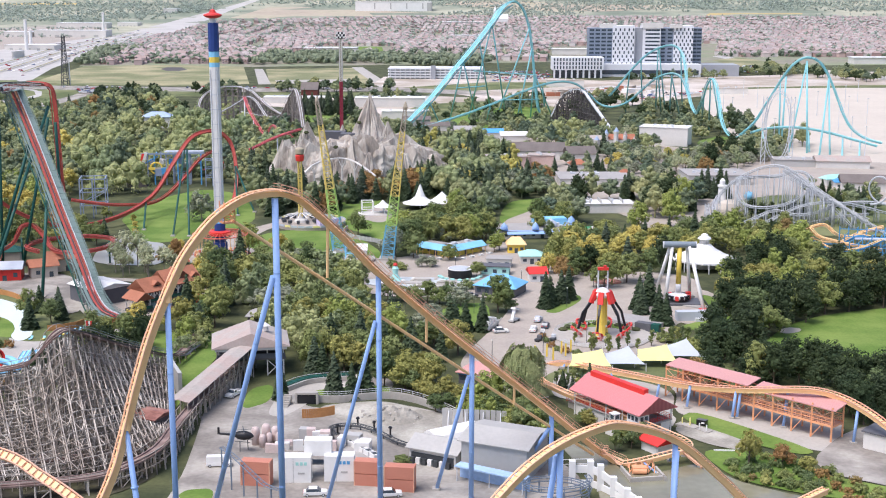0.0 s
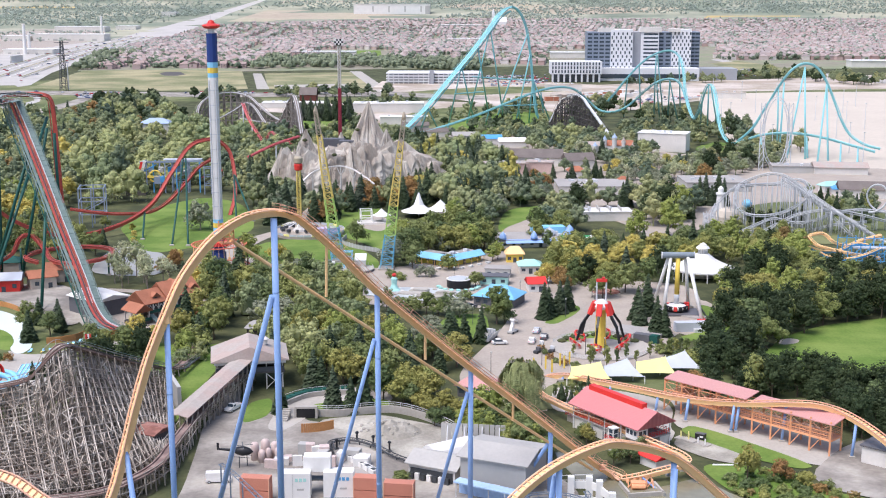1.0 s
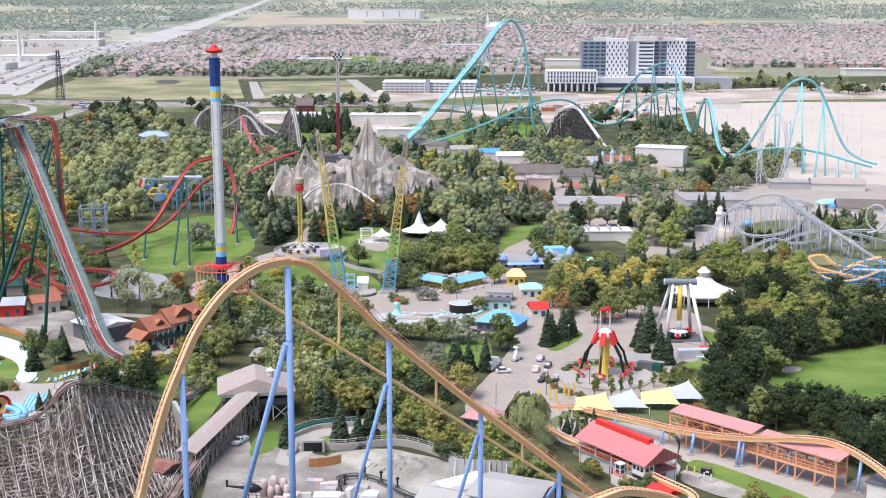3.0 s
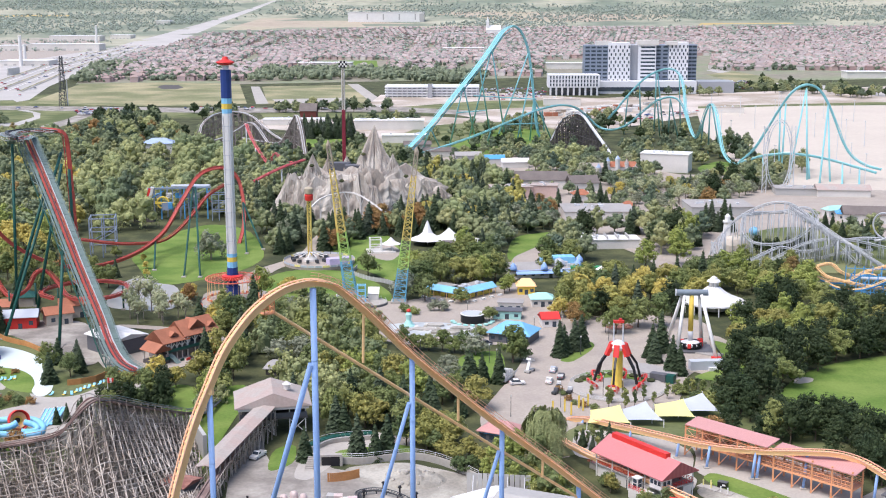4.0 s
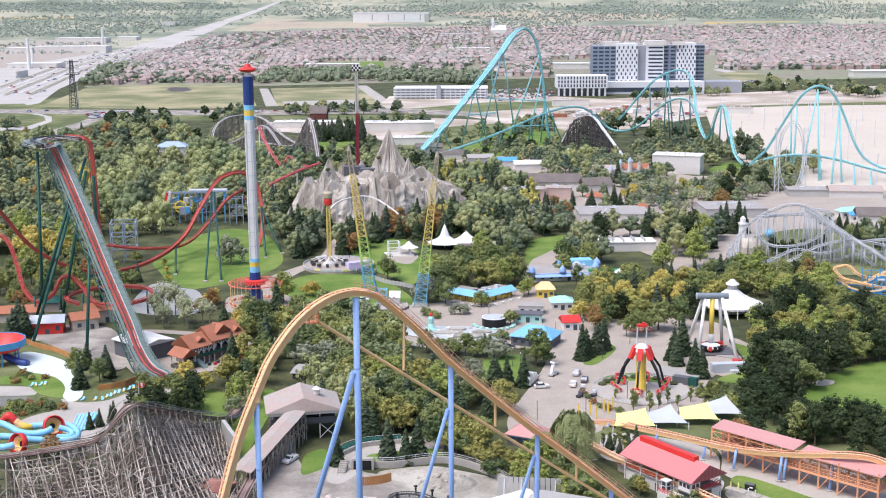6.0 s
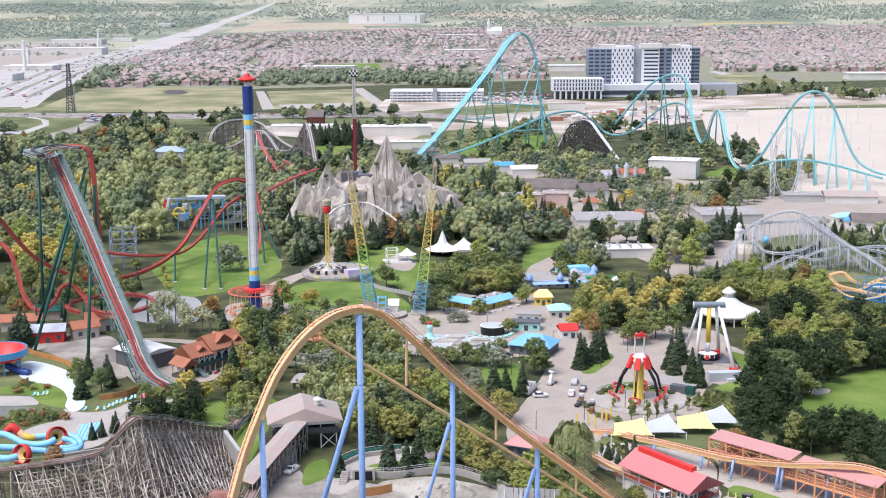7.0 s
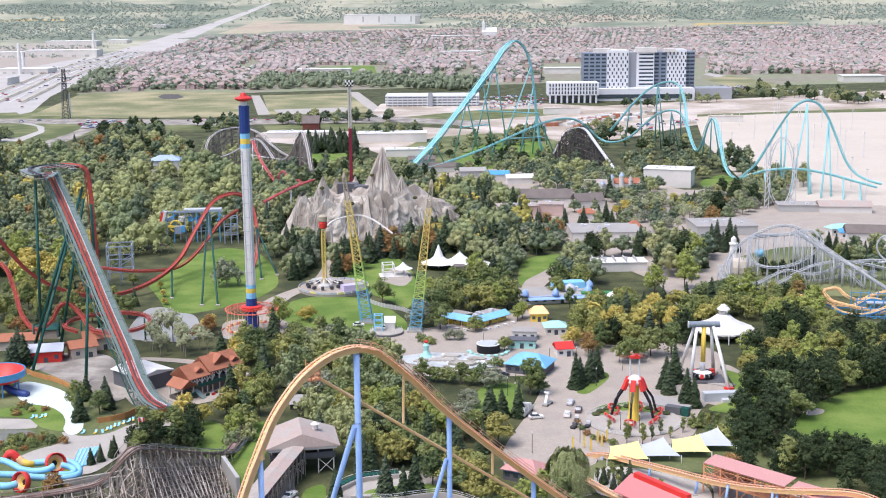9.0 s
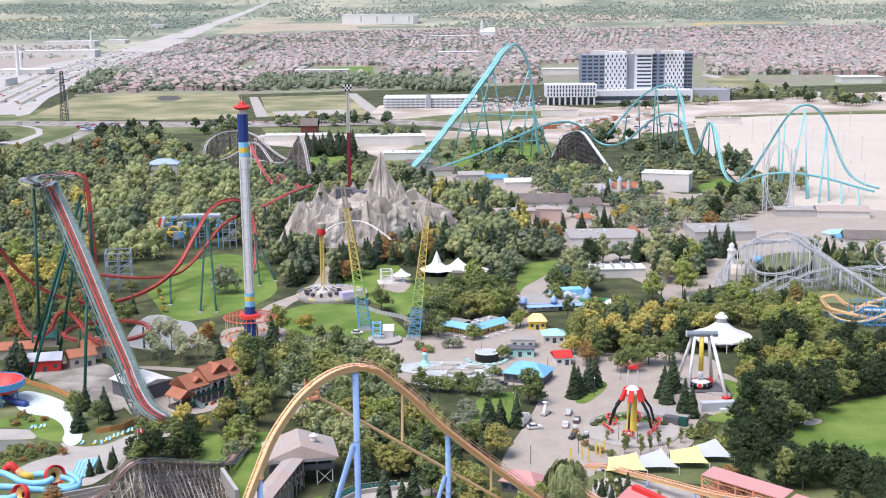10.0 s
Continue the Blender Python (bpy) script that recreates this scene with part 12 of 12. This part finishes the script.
for (x, y), h in zip([(-814.9, 2220.0), (-965.1, 3170.0), (-878.7, 2418.0)], (52, 48, 30)):
    so = thing("silo_tower", "tall white silo tower", "silo", (x, y, rise(y)))
    part("shaft", MB().tube((0, 0, -2), (0, 0, h), 3.2, 2.6, 12), WHITE, so)
    part("cap", MB().tube((0, 0, h), (0, 0, h + 2), 3.4, 2.0, 12), OFFWHITE, so)
WH = thing("warehouse", "huge white warehouse with grey door strips", "warehouse", (-291, 3990, rise(3970)))
part("wall", MB().box((0, 0, -3), (237, 60, 32)), WHITE, WH)
part("roof", MB().box((0, 0, 29), (239, 62, 1.2)), WHITE, WH)
for k in range(4):
    part("door_strip", MB().box((-58 + 50 * k, -30.2, 6), (4, 0.6, 18)), GREYWALL, WH)
part("end_office", MB().box((112, -6, -3), (14, 50, 28)), GREYWALL, WH)
CH = thing("church", "distant white church with a tower", "church", (*(38.6, 3492.0), 0))
CH.location.z = rise(CH.location.y)
part("nave", MB().box((0, 0, -2), (40, 24, 18)), WHITE, CH)
part("nave_roof", MB().gable((0, 0, 16), (40, 24), 12), WHITE, CH)
part("tower", MB().box((-16, -4, -2), (8, 8, 40)), WHITE, CH)
part("spire", MB().lathe([(4.5, 38), (0.2, 52)], (-16, -4, 0), 8), WHITE, CH)
for (x, y), w in zip([(-65.4, 3464.0), (-37.2, 2824.0), (140.2, 2132.0), (-264.4, 2150.0), (563.2, 1870.0)], (110, 90, 60, 90, 60)):
    sc_ = thing("school_hall", "long flat pale school building", "building", (x, y, rise(y)))
    part("body", MB().box((0, 0, -2), (w, 30, 11)), OFFWHITE, sc_)
    part("roof", MB().box((0, 0, 9), (w + 2, 32, 0.8)), WHITE, sc_)
# pylons and masts
PY = thing("power_pylon", "grey lattice power pylon by the slip road", "pylon", (*(-459.2, 1362.3), 0))
lattice_mast(PY, (0, 0, 0), (0, 0, 54), 7, 2.4, 14, ((1.0, DKSTEEL, "grey lattice"),), 0.5)
for z in (38, 45, 52):
    part("cross_arm", MB().beam((-8, 0, z), (8, 0, z), 0.5), DKSTEEL, PY)
PM = thing("light_mast", "slim grey mast beside the pylon", "mast", (*(-456.3, 1369.0), 0))
part("pole", MB().tube((0, 0, 0), (0, 0, 28), 0.7, 0.5, 8), STEEL, PM)
rng = random.Random(4)
for x, y in scatter([(227.1, 1300.8), (426.7, 1346.3), (240.5, 765.4), (213.4, 777.8), (184.1, 803.0), (182.2, 916.7)], 22, 9):
    lp_ = thing("lot_lamp", "slim lamp post on the empty car park", "lamp post", (x, y, 0), 0, "car park lamps")
    part("pole", MB().tube((0, 0, 0), (0, 0, 20), 0.3, 0.18, 6), STEEL, lp_)
    part("lamp_head", MB().box((0, 0, 20), (2.0, 0.6, 0.3)), STEEL, lp_)
for x, y in scatter([(-41.4, 403.8), (-1.2, 465.5), (31.4, 440.1), (73.3, 432.0), (50.2, 345.0), (21.1, 335.2), (-0.3, 325.9)], 16, 12):
    lp_ = thing("path_lamp", "slim dark lamp post on the plaza", "lamp post", (x, y, 0), 0, "plaza lamps")
    part("pole", MB().tube((0, 0, 0), (0, 0, 6), 0.1, 0.07, 6), DKSTEEL, lp_)
    part("lamp_head", MB().lathe([(0.08, 5.9), (0.22, 6.1), (0.18, 6.4), (0.05, 6.5)], n=8), OFFWHITE, lp_)
m = MB()
for poly, n, ang_ in (([(312.7, 1771.9), (374.5, 1765.4), (349.5, 1617.0), (282.1, 1603.7)], 160, 0), ([(1.3, 1609.9), (82.4, 1631.9), (73.4, 1479.2), (5.9, 1421.5)], 120, 0), ([(-422.6, 1288.3), (-392.9, 1330.8), (-379.4, 1261.4), (-404.7, 1239.7)], 60, 20), ([(149.7, 1244.8), (221.3, 1301.2), (213.7, 1258.3), (147.1, 1183.5)], 40, 0), ([(-588.0, 1500.0), (-731.0, 1882.0), (-854.3, 2590.0), (-896.4, 3280.0), (-819.5, 3068.0), (-674.7, 2168.0), (-594.7, 1706.0), (-543.1, 1480.0)], 90, 55), ([(-523.1, 1326.7), (-278.5, 1323.0), (-98.8, 1343.5), (-97.2, 1316.9), (-272.2, 1290.7), (-520.6, 1320.0)], 40, 0)):
    for x, y in scatter(poly, n, n + 1):
        a = ang_ + rng.choice((0, 0, 90) if ang_ == 0 else (0, 180))
        lo_ = rng.choice((4.6, 4.8, 5.2, 4.4, 4.6, 9 if ang_ == 55 else 4.6))
        m.box((x, y, rise(y) + 1.4), (lo_, 1.9, 0.8 if lo_ < 10 else 3.4), a)
        m.box((x, y, rise(y) + 2.2), (lo_ * 0.55, 1.7, 0.7), a)
tagged(part("distant_cars", m, CARS), "small cars on the far roads and car parks", "cars", kind="stuff")
for n in range(5):
    q = [(-615.0, 1572.0), (-744.2, 2246.0), (-853.0, 3116.0)]
    m = MB()
    for (ax, ay), (bx_, by_) in zip(q, q[1:]):
        o = (n - 2) * 16
        m.beam((ax + o, ay, rise(ay) + 1.9), (bx_ + o, by_, rise(by_) + 1.9), 0.9 if n % 2 else 2.4, 0.3)
    tagged(part("road_line", m, WHITE if n % 2 else DRYGRASS), "pale line along the highway", "road marking", kind="structure")
# building site
SITE = thing("building_site", "stacked red and white materials of a building site", "building site")
rng = random.Random(33)
for x, y in scatter([(87.3, 1310.6), (153.9, 1373.6), (199.9, 1391.8), (180.8, 1304.1), (101.3, 1208.0), (54.4, 1251.0)], 70, 14):
    part("pallet", MB().box((x, y, 0), (rng.uniform(3, 14), rng.uniform(3, 8), rng.uniform(1.5, 5)), rng.uniform(0, 90)), rng.choice((REDROOF, OFFWHITE, DIRT, OFFWHITE, GREYWALL, WHITE)), SITE)
